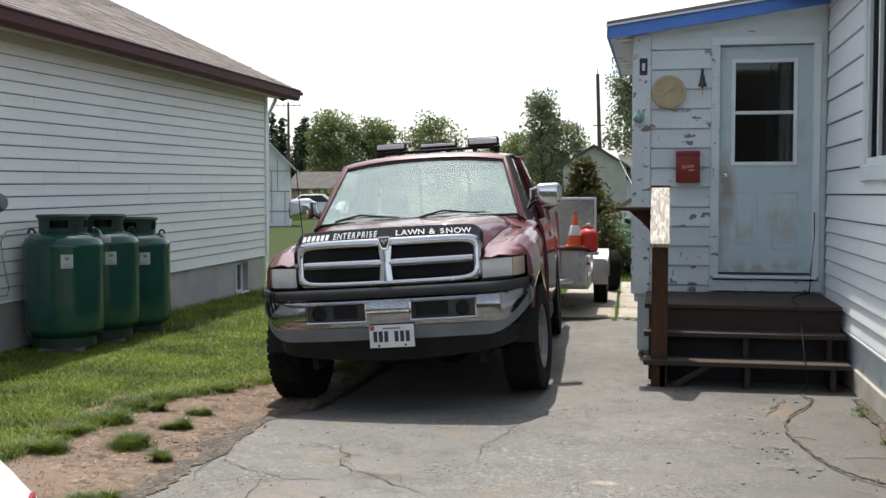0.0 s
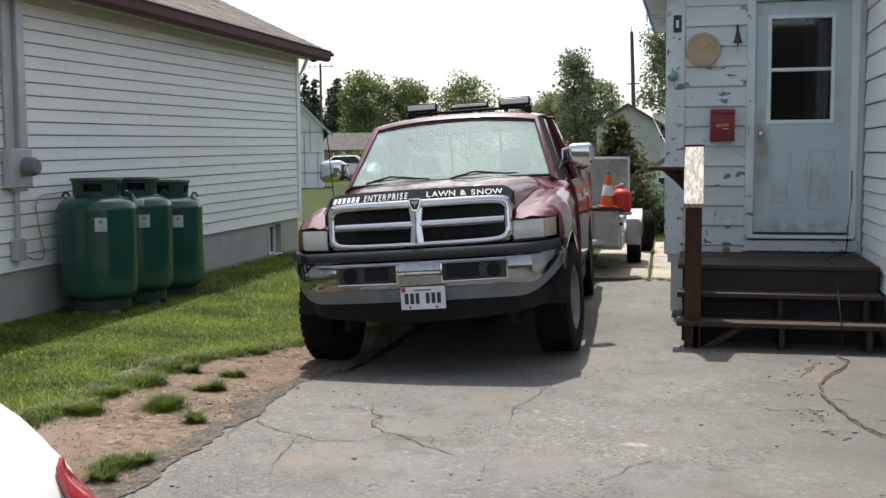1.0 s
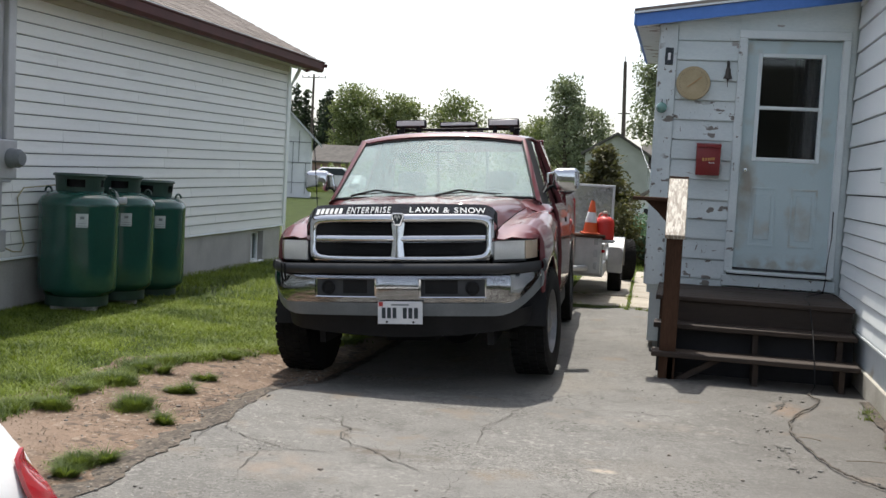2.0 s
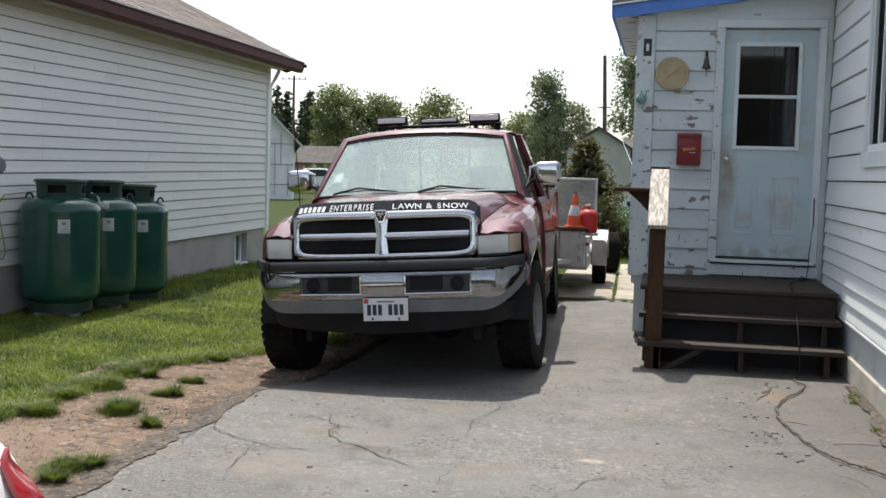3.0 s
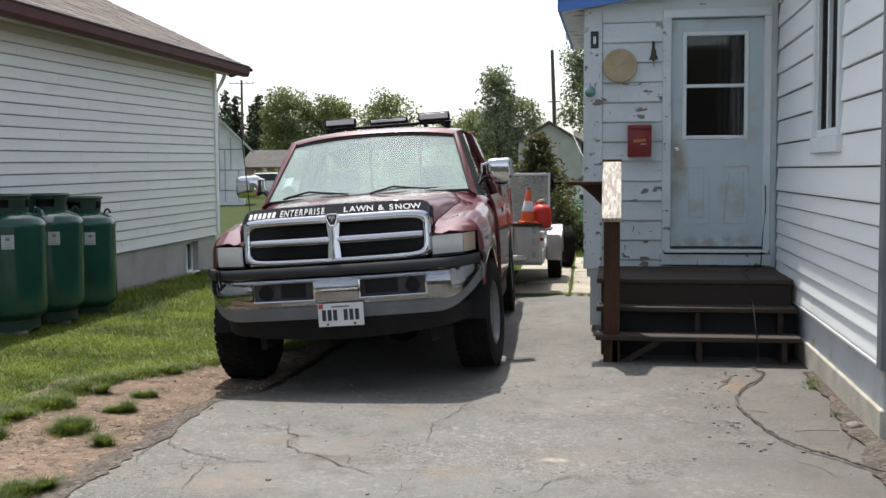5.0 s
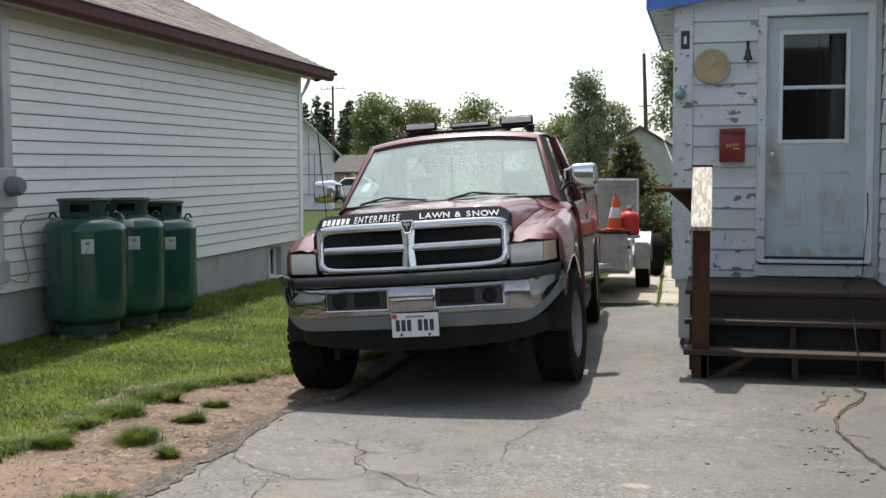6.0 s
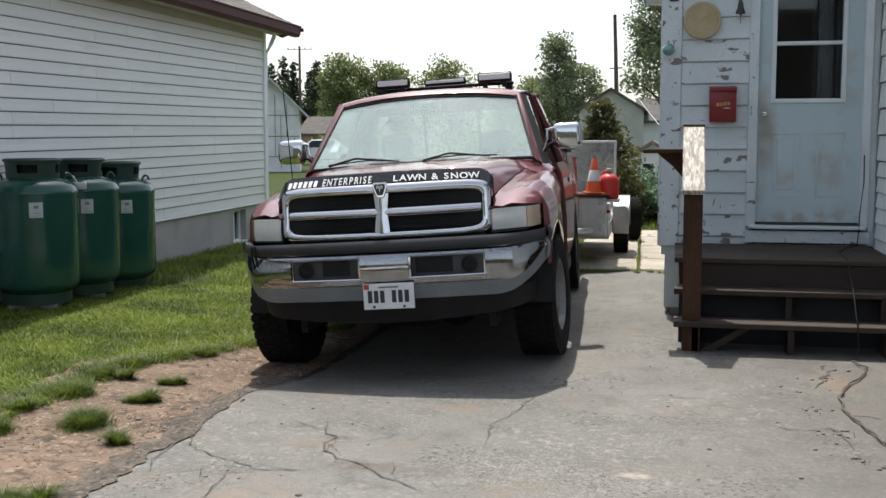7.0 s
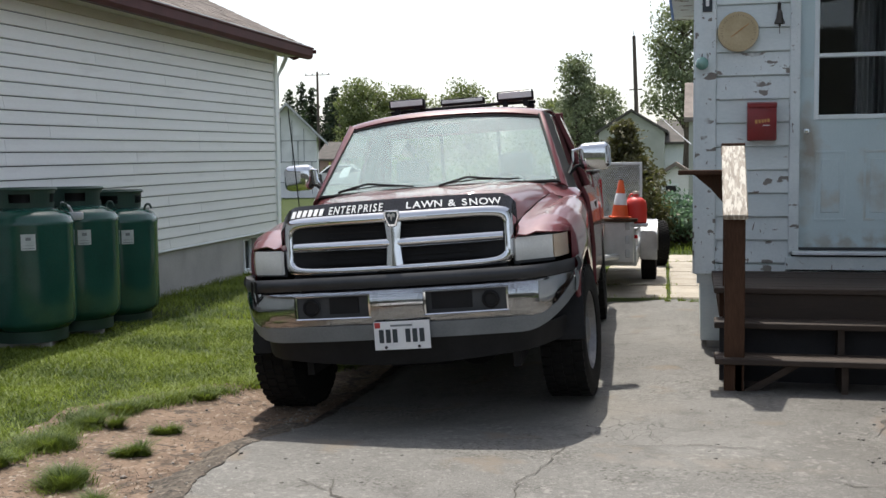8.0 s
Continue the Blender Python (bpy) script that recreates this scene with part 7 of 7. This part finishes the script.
def traffic_cone(m):
    c = thing("traffic_cone", "orange traffic cone with a white reflective band", "cone", m)
    part("base", box(-0.115, 0.115, -0.115, 0.115, 0.0, 0.025, 0.008), M["orange"], c)
    prof = [(0.105, 0.025), (0.10, 0.04), (0.082, 0.16), (0.055, 0.30), (0.03, 0.44), (0.022, 0.455), (0.0, 0.457)]
    part("cone", lathe(prof, 28), M["orange"], c)
    part("band", lathe([(0.0832, 0.16), (0.0845, 0.162), (0.0582, 0.298), (0.057, 0.30)], 28), M["reflect"], c, "white reflective band")
    part("tip", lathe([(0.016, 0.455), (0.016, 0.475), (0.0, 0.477)], 12), M["black"], c)


traffic_cone(pose(-0.955, 13.62, 0.825, 0, 1.5, 20) @ Matrix.Diagonal((0.9, 0.9, 0.9, 1)))
gc = thing("gas_can", "round red plastic fuel can with a capped spout", "fuel can", pose(-0.79, 13.72, 0.765))
part("body", lathe([(0.0, 0.0), (0.105, 0.0), (0.118, 0.015), (0.118, 0.20), (0.105, 0.245), (0.07, 0.275), (0.035, 0.29), (0.028, 0.30), (0.028, 0.325), (0.0, 0.325)], 32), M["redcan"], gc)
part("cap", lathe([(0.0, 0.318), (0.034, 0.318), (0.034, 0.345), (0.0, 0.35)], 18), M["soffit"], gc, "beige screw cap")
part("handle", tube([(-0.085, 0, 0.25), (-0.06, 0, 0.315), (0.015, 0, 0.32)], 0.011, 8), M["redcan"], gc)
solid("can_platform", box(-0.14, 0.14, -0.16, 0.16, -0.035, 0.0, 0.005), M["galv"], "grey metal ledge on the trailer mudguard", "ledge", pose(-0.80, 13.72, 0.765), smooth=0)
rc = thing("gas_can", "squat red fuel can behind the truck bed", "fuel can", pose(-1.28, 13.72, 0.826))
part("body", box(-0.12, 0.12, -0.10, 0.10, 0.0, 0.19, 0.03, seg=3), M["redcan"], rc, smooth=60)
part("spout", tube([(0.03, 0, 0.18), (0.06, 0, 0.26)], 0.016, 8), M["black"], rc)
sp = thing("spare_wheel", "dark spare tyre standing behind the trailer mudguard", "tyre", pose(-0.66, 17.0, 0.31, 0, 0, 15))
wheel_parts(0.31, 0.19, sp, pose(0, 0, 0), M["black"], 5)


# ---- paving behind the house ----
pv = thing("paving", "pale stone paving slabs with grass in the joints", "paving", kind="structure")
pr = random.Random(31)
cols, rws = (-1.30, -0.50, 0.46), (13.30, 14.45, 16.08, 17.56, 18.72)
for y0, y1 in zip(rws, rws[1:]):
    for x0, x1 in zip(cols, cols[1:]):
        bm = box(x0 + 0.02, x1 - 0.02, y0 + 0.03, y1 - 0.03, -0.06, 0.006 + pr.uniform(-0.006, 0.006), 0.012)
        for v in bm.verts:
            v.co.x += pr.uniform(-0.012, 0.012) - 0.028 * (v.co.y - 16)
        part("slab", bm, M["stone"], pv, smooth=0)
sp = []
for _ in range(1500):
    if rng.random() < 0.35:
        y = rng.uniform(13.2, 18.8)
        x = cols[int(rng.integers(0, 3))] - 0.028 * (y - 16) + rng.normal(0, 0.025)
    else:
        k = int(rng.choice((0, 1, 1, 1, 2, 3, 4)))
        x, y = rng.uniform(-1.3, 0.5), rws[k] + rng.normal(0, 0.05)
        if noise.noise((x * 3, y * 2, 4)) < 0.0:
            continue
    sp.append((x, y, -0.01, rng.uniform(0.012, 0.045), 0.008, rng.uniform(0, 6.28), rng.uniform(0.3, 1.6)))
blades("joint_grass", sp, M["grass"], label="grass growing in the joints of the paving", kind="stuff")
sp = [(rng.uniform(-2.6, -0.9) if rng.random() < 0.6 else rng.uniform(-1.2, 0.5), rng.uniform(13.2, 22), -0.02, rng.uniform(0.04, 0.12), 0.009, rng.uniform(0, 6.28), rng.uniform(0.1, 0.8)) for _ in range(9000)]
sp = [s for s in sp if not (-1.35 < s[0] < 0.5 and s[1] < 18.8)]
blades("yard_grass", sp, M["grass"], label="uncut grass behind the parked truck", kind="stuff")


# ---- trees and shrubs ----
def limb_tree(name, m, h, w, leaf, leaf_size, n, seed, label, trunk_r=0.14, crown_low=0.3, shape="round", clumps=26, group="background trees"):
    """A tree with tapered trunk, limbs that end in clumps of leaves, and gaps between them."""
    g = np.random.default_rng(seed)
    t = thing(name, label, "tree", m, group)
    bm = bmesh.new()
    top = h * 0.86
    tube([(0, 0, -0.2), (0.02 * h, 0, h * 0.3), (-0.01 * h, 0.01 * h, h * 0.6), (0, 0, top)], [trunk_r * 1.2, trunk_r * 0.85, trunk_r * 0.5, trunk_r * 0.12], 8, bm)
    cs, ss = [], []
    for k in range(clumps):
        f = (k + 0.5) / clumps
        if shape == "round":
            z = h * lerp(crown_low + 0.05, 0.94, f)
            rel = (z / h - crown_low) / (1 - crown_low)
            rad = w / 2 * math.sqrt(max(0.05, 1 - (2 * rel - 0.85) ** 2 * 0.85))
        else:
            z = h * lerp(crown_low, 0.97, f)
            rel = (z / h - crown_low) / (1 - crown_low)
            rad = w / 2 * (1 - rel) ** 0.75 + 0.10 * w / 2
        a = k * 2.399 + g.uniform(-0.5, 0.5)
        d = rad * g.uniform(0.45, 0.92)
        c = np.array((d * math.cos(a), d * math.sin(a), z + g.uniform(-0.03, 0.03) * h))
        tube([(0, 0, max(c[2] - d * 0.7, h * 0.18)), (c[0] * 0.55, c[1] * 0.55, c[2] - d * 0.22), tuple(c)], [trunk_r * 0.35, trunk_r * 0.2, 0.01], 5, bm)
        m_ = int(n / clumps * g.uniform(0.6, 1.4))
        rr = (0.15 if shape == "round" else 0.12) * w * g.uniform(0.8, 1.35)
        p = np.clip(g.normal(size=(m_, 3)), -1.9, 1.9) * (rr, rr, rr * 0.8) * 0.68
        cs.append(c + p)
        ss.append(g.uniform(0.6, 1.25, m_) * leaf_size)
    part("trunk", bm, M["bark"], t)
    cr = new("crown", foliage_mesh("crown", np.concatenate(cs), np.concatenate(ss), leaf, g))
    cr.parent = t
    return t


def conifer(name, m, h, w, leaf, size, n, seed, label, group="background conifers", ragged=0.35, base=0.08, power=0.9):
    g = np.random.default_rng(seed)
    t = thing(name, label, "tree", m, group)
    bm = bmesh.new()
    tube([(0, 0, -0.2), (0, 0, h * 0.6), (0, 0, h * 0.97)], [0.035 * h ** 0.8, 0.02 * h ** 0.8, 0.01], 8, bm)
    cs, ss = [], []
    nb = 46
    for k in range(nb):
        f = (k + 0.5) / nb
        z = h * lerp(base, 0.98, f)
        rad = w / 2 * ((1 - f) ** power) * g.uniform(1 - ragged, 1 + ragged * 0.6) + 0.02 * w
        a = k * 2.399 + g.uniform(-0.3, 0.3)
        tip = np.array((rad * math.cos(a), rad * math.sin(a), z - rad * 0.18))
        tube([(0, 0, z), tuple(tip)], [0.02 + 0.004 * h * (1 - f), 0.006], 5, bm)
        m_ = max(6, int(n / nb * (0.35 + 1.5 * (1 - f))))
        s = g.random(m_) ** 0.6
        p = np.outer(s, tip - np.array((0, 0, z))) + np.array((0, 0, z)) + g.normal(size=(m_, 3)) * (0.10 * w, 0.10 * w, 0.03 * h) * (1.1 - f * 0.7)
        cs.append(p)
        ss.append(g.uniform(0.6, 1.2, m_) * size)
    part("trunk", bm, M["bark"], t)
    cr = new("crown", foliage_mesh("crown", np.concatenate(cs), np.concatenate(ss), leaf, g, 0.6))
    cr.parent = t
    return t


def shrub(m, w, d, h, leaf, size, n, seed, label, group="shrubs"):
    g = np.random.default_rng(seed)
    t = thing("shrub", label, "shrub", m, group)
    bm = bmesh.new()
    cs = []
    for k in range(16):
        a, r = k * 2.399, math.sqrt((k + 0.5) / 16)
        c = np.array((w / 2 * r * math.cos(a) * 0.85, d / 2 * r * math.sin(a) * 0.85, h * g.uniform(0.45, 0.85) * (1.05 - 0.35 * r)))
        tube([(0, 0, 0), (c[0] * 0.6, c[1] * 0.6, c[2] * 0.5), tuple(c)], [0.03, 0.02, 0.006], 5, bm)
        cs.append(c + g.normal(size=(n // 16, 3)) * (0.13 * w, 0.13 * d, 0.16 * h))
    p = np.concatenate(cs)
    p[:, 2] = np.abs(p[:, 2]) + 0.02
    part("stem", bm, M["bark"], t)
    cr = new("crown", foliage_mesh("crown", p, g.uniform(0.6, 1.3, len(p)) * size, leaf, g))
    cr.parent = t
    return t


# far tree line, from the street side of the left house across to the porch
limb_tree("broadleaf_tree", pose(-25.8, 85, 0), 7.9, 5.2, M["leaf"], 0.13, 13000, 41, "large dense broadleaf tree", 0.25, 0.12)
limb_tree("broadleaf_tree", pose(-22.6, 87, 0), 7.5, 4.4, M["leaf"], 0.13, 10000, 42, "broad green broadleaf tree", 0.25, 0.12)
limb_tree("broadleaf_tree", pose(-17.6, 86, 0), 7.5, 5.2, M["leaf"], 0.13, 9000, 43, "rounded broadleaf tree in the far tree line", 0.22, 0.12)
limb_tree("broadleaf_tree", pose(-10.0, 84, 0), 5.8, 4.6, M["leaf"], 0.13, 9000, 44, "low broadleaf tree in the far tree line", 0.2, 0.1)
limb_tree("broadleaf_tree", pose(-13.2, 92, 0), 5.6, 5.6, M["leaf"], 0.13, 9000, 45, "low broadleaf tree in the far tree line", 0.2, 0.1)
limb_tree("poplar_tree", pose(-6.35, 60, 0), 7.1, 3.3, M["leafpale"], 0.10, 7000, 46, "tall slender grey-green poplar", 0.14, 0.18, "spire", 34)
limb_tree("poplar_tree", pose(-5.0, 61, 0), 5.6, 2.6, M["leafpale"], 0.10, 5000, 47, "shorter grey-green poplar beside a taller one", 0.12, 0.15, "round", 26)
limb_tree("poplar_tree", pose(-0.6, 45, 0), 7.6, 3.0, M["leafpale"], 0.08, 8500, 48, "tall pale-leaved tree behind the porch", 0.16, 0.36, "round", 34)
for i, (x, y, h, w) in enumerate([(-41.0, 112, 10.3, 4.6), (-39.2, 110, 9.6, 4.0), (-37.6, 111, 8.9, 4.2), (-36.3, 109, 9.6, 3.8), (-35.0, 112, 8.2, 4.4), (-42.8, 113, 9.6, 4.6), (-33.5, 113, 6.8, 4.6), (-38.4, 115, 8.0, 5.0), (-36.0, 116, 7.2, 5.0)]):
    conifer("spruce_tree", pose(x, y, 0), h, w, M["needle"], 0.20, 2600, 60 + i, "dark ragged spruce on the skyline")
conifer("cedar_tree", pose(-1.55, 24.0, 0), 2.30, 2.05, M["cedar"], 0.05, 17000, 71, "dense dark olive cedar with a pointed top", "", 0.3, 0.02, 0.85)
shrub(pose(-0.38, 20.9, 0), 1.9, 1.3, 0.84, M["juniper"], 0.045, 6500, 81, "spreading blue-green juniper bush")
shrub(pose(-0.75, 21.6, 0), 1.0, 0.9, 0.75, M["juniper"], 0.045, 2600, 82, "low juniper bush at the end of the path")
shrub(pose(-1.0, 20.2, 0), 0.9, 0.8, 1.15, M["cedar"], 0.04, 3000, 83, "dark olive bush behind the trailer")
shrub(pose(-20.0, 70, 0), 7.0, 3.0, 1.9, M["leaf"], 0.16, 3000, 84, "hedge below the far trees")
shrub(pose(-9.5, 66, 0), 8.0, 3.0, 2.3, M["leaf"], 0.16, 3500, 85, "tall hedge below the far trees")


# ---- far buildings ----
def far_house(m, w, d, h, rise, wall, roof_mat, label, name="house", windows=(), over=0.35, gable_front=False):
    t = thing(name, label, "house" if name == "house" else name, m)
    part("wall", box(-w / 2, w / 2, -d / 2, d / 2, -0.2, h), wall, t, smooth=0)
    if gable_front:
        part("gable", prism([(-w / 2, h), (w / 2, h), (0, h + rise)], "y", -d / 2, d / 2), wall, t, smooth=0)
        sl = rise / (w / 2)
        for s in (-1, 1):
            e = w / 2 + over
            part("roof", prism([(0, h + rise + 0.02), (s * e, h - over * sl + 0.02), (s * e, h - over * sl + 0.14), (0, h + rise + 0.14)], "y", -d / 2 - over, d / 2 + over), roof_mat, t, smooth=0)
    else:
        sl = rise / (d / 2)
        part("gable", prism([(-d / 2, h), (d / 2, h), (0, h + rise)], "x", -w / 2, w / 2), wall, t, smooth=0)
        for s in (-1, 1):
            e = d / 2 + over
            part("roof", prism([(0, h + rise + 0.02), (s * e, h - over * sl + 0.02), (s * e, h - over * sl + 0.14), (0, h + rise + 0.14)], "x", -w / 2 - over, w / 2 + over), roof_mat, t, smooth=0)
    for x, z, ww, hh in windows:
        wi = part("window", box(x - ww / 2, x + ww / 2, -d / 2 - 0.05, -d / 2 + 0.02, z, z + hh), M["trimwhite"], t, smooth=0)
        part("pane", box(x - ww / 2 + 0.06, x + ww / 2 - 0.06, -d / 2 - 0.06, -d / 2 - 0.052, z + 0.06, z + hh - 0.06), M["shade_black"], wi, smooth=0)
    return t


sd = far_house(pose(-18.35, 49.0, 0.17, 0, 0, 18), 2.6, 2.8, 2.62, 1.3, M["shedpaint"], M["galv"], "white boarded shed with dark seams and a steep gable", "shed", gable_front=True, over=0.45)
for z in (0.5, 1.42, 2.36):
    part("batten", box(-1.30, 1.30, -1.43, -1.40, z, z + 0.03), M["greyplastic"], sd, smooth=0)
for x, z0, z1 in ((-0.9, 0.0, 2.7), (-0.3, 1.4, 3.4), (0.2, 0.5, 3.3), (0.45, 0.0, 2.36), (0.72, 1.42, 2.9), (1.05, 0.0, 1.42)):
    part("batten", box(x, x + 0.022, -1.43, -1.40, z0, z1), M["greyplastic"], sd, smooth=0)
for x in (-1.0, 0.0, 1.0):
    part("block", box(x - 0.2, x + 0.2, -1.3, -0.9, -0.35, -0.15), M["concrete"], sd, smooth=0)
far_house(pose(-23.5, 78, 0), 5.5, 5, 1.9, 1.1, M["pink"], M["greyroof"], "low garage with a brown shingle roof", "garage")
far_house(pose(-3.0, 54, 0), 2.9, 4, 2.78, 0.9, M["palegreen"], M["greyroof"], "pale green bungalow with a grey-brown roof", over=0.18, gable_front=True)
far_house(pose(0.9, 56, 0), 5.2, 5, 2.3, 1.0, M["whitevinyl"], M["greyroof"], "white bungalow with a grey-brown roof", over=0.3)
far_house(pose(0.9, 32, 0), 2.45, 4.0, 2.45, 0.95, M["palegreen"], M["shingle"], "pale garage with a tan shingle roof beyond the porch", "garage", over=0.12)
far_house(pose(-0.74, 36, -0.52), 1.3, 1.6, 1.38, 0.42, M["shedpaint"], M["shingle"], "little white garden shed with one dark window", "shed", windows=((-0.13, 0.86, 0.44, 0.42),), over=0.16, gable_front=True)


def pole(m, h, r, arm, label):
    t = thing("utility_pole", label, "utility pole", m, "utility poles")
    part("post", tube([(0, 0, -0.5), (0, 0, h * 0.5), (0, 0, h)], [r, r * 0.85, r * 0.65], 10), M["pole"], t)
    if arm:
        part("crossarm", box(-arm, arm, -0.04, 0.04, h - 0.33, h - 0.27, 0.01), M["pole"], t, smooth=0)
        for x in (-arm * 0.9, -arm * 0.4, arm * 0.4, arm * 0.9):
            part("insulator", lathe([(0, 0), (0.05, 0), (0.06, 0.08), (0.03, 0.12), (0, 0.12)], 10), M["greyplastic"], t, m=pose(x, 0, h - 0.25))
    return t


pole(pose(-33.2, 95, 0), 9.8, 0.15, 1.2, "tall wooden utility pole with a crossarm")
pole(pose(-30.5, 93, 0), 6.2, 0.16, 0, "shorter grey utility pole")
tp = pole(pose(-3.15, 62, 0, 0, -2.0, 0), 8.2, 0.14, 0, "tall bare wooden utility pole")
part("lightning_rod", tube([(0, 0, 8.15), (0, 0, 8.5)], 0.02, 6), M["pole"], tp)
part("bracket", box(-0.35, 0.35, -0.03, 0.03, 5.3, 5.36), M["pole"], tp, smooth=0)
def wire(a, b, sag, r, label):
    pts = []
    for k in range(13):
        t = k / 12
        pts.append((lerp(a[0], b[0], t), lerp(a[1], b[1], t), lerp(a[2], b[2], t) - sag * 4 * t * (1 - t)))
    solid("overhead_wire", tube(pts, r, 5), M["galv"], label, "wire", group="overhead wires")


wire((-3.12, 62, 5.3), (40, 60, 5.6), 0.5, 0.007, "thin overhead wire to the utility pole")
wire((-2.73, 62, 4.95), (-0.19, 11.0, 1.57), 0.15, 0.0045, "pale service cable slung to the porch")


# ---- cars ----
def far_car(m, label, mat):
    t = thing("parked_car", label, "car", m, "parked cars")
    prof = [(-2.1, 0.35), (-2.15, 0.75), (-1.9, 0.92), (-1.2, 0.98), (-0.6, 1.45), (0.7, 1.48), (1.3, 1.0), (2.05, 0.95), (2.15, 0.5), (2.1, 0.35)]
    part("body", prism(prof, "y", -0.85, 0.85, bevel=0.05), mat, t, smooth=0)
    part("windows", prism([(-1.05, 1.0), (-0.55, 1.39), (0.62, 1.41), (1.1, 1.02)], "y", -0.87, 0.87), M["ink"], t, smooth=0)
    for x in (-1.35, 1.35):
        for y in (-0.8, 0.8):
            part("wheel", lathe([(0, -0.1), (0.30, -0.1), (0.33, -0.06), (0.33, 0.06), (0.30, 0.1), (0, 0.1)], 20, axis="y"), M["tyre"], t, m=pose(x, y, 0.33))


far_car(pose(-20.2, 62, 0, 0, 0, 15), "white car parked far down the lane", M["whitecar"])
far_car(pose(-21.8, 58, 0, 0, 0, 80), "dark car parked beside the shed", M["plastic"])


def white_car(m):
    """White saloon, tail towards +y, only its rear quarter near the drive."""
    t = thing("white_car", "glossy white saloon car with a red wrap-round tail lamp", "car", m)
    half = [(0.0, 0.945), (0.35, 0.942), (0.60, 0.930), (0.69, 0.910), (0.71, 0.895), (0.77, 0.860), (0.82, 0.820), (0.845, 0.795), (0.875, 0.769), (0.908, 0.723), (0.932, 0.68), (0.94, 0.60), (0.93, 0.45), (0.88, 0.28)]
    full = [(-x, z) for x, z in reversed(half)] + half[1:]
    rows = []
    for y, kx, kz in ((-2.2, 0.80, 0.72), (-2.0, 0.92, 0.86), (-1.4, 0.98, 0.95), (-0.5, 1.0, 1.0), (0.5, 1.0, 1.02), (1.4, 1.0, 1.015), (1.9, 1.0, 1.005), (2.17, 0.998, 1.0), (2.235, 0.985, 0.99), (2.275, 0.93, 0.95)):
        rows.append([(x * kx, y, 0.28 + (z - 0.28) * kz) for x, z in full])
    rows.insert(0, [(x * 0.02, -2.25, 0.5 + 0.001 * i) for i, (x, z) in enumerate(full)])
    rows.append([(x * 0.02, 2.29, 0.55 + 0.001 * i) for i, (x, z) in enumerate(full)])
    part("body", sheet(rows, 0.015), M["whitecar"], t, "glossy white body", smooth=40)
    part("seam", tube([(0.715, 2.16, 0.897), (0.755, 1.96, 0.886), (0.80, 1.6, 0.862)], 0.0022, 6), M["ink"], t, "dark panel gap beside the boot lid")
    part("seam", tube([(0.715, 2.16, 0.897), (0.60, 2.195, 0.915), (0.2, 2.21, 0.925)], 0.0018, 6), M["greyplastic"], t)
    part("bumper", sheet([[(x * 0.97, y, z) for x, y, z in [(hw * math.copysign(abs(math.cos(math.pi * k / 16)) ** 0.35, math.cos(math.pi * k / 16)), yy + 0.20 * math.sin(math.pi * k / 16) ** 0.5, zz) for k in range(17)]] for yy, hw, zz in ((1.98, 0.86, 0.28), (2.05, 0.88, 0.42), (2.06, 0.88, 0.58), (2.0, 0.84, 0.66))], 0.02), M["whitecar"], t, smooth=60)
    rows = []
    for y, hw, top in ((-1.0, 0.70, 1.0), (-0.4, 0.62, 1.40), (0.4, 0.62, 1.43), (0.9, 0.62, 1.36), (1.55, 0.70, 0.99)):
        rows.append([(hw * math.copysign(abs(math.cos(math.pi * k / 16)) ** 0.4, math.cos(math.pi * k / 16)) * (1.12 if k in (0, 16) else 1), y, 0.94 + (top - 0.94) * math.sin(math.pi * k / 16) ** 0.5) for k in range(17)])
    part("greenhouse", sheet(rows, 0.015), M["ink"], t, "dark tinted glass", smooth=60)
    for s in (1, -1):
        rows = []
        for x, z, y0, y1 in ((0.868, 0.782, 2.198, 2.206), (0.880, 0.766, 2.165, 2.214), (0.898, 0.742, 2.150, 2.222), (0.918, 0.716, 2.140, 2.232), (0.936, 0.686, 2.140, 2.240), (0.946, 0.650, 2.150, 2.248), (0.948, 0.610, 2.16, 2.25), (0.944, 0.56, 2.17, 2.25)):
            rows.append([(s * (x + 0.004 - 0.010 * (q / 4) ** 2), lerp(y0, y1, q / 4), z - 0.02 * q / 4) for q in range(5)])
        part("tail_lamp", sheet(rows, 0.010), M["redlens"], t, "red wrap-round tail lamp", smooth=60)
    for x in (-0.78, 0.78):
        for y in (-1.35, 1.30):
            wheel_parts(0.31, 0.19, t, pose(x, y, 0.244, 0, 0, 0 if x > 0 else 180), M["alu"], 5)
    return t


white_car(pose(-2.095, 0.0, 0.066, 0, 0, 0))
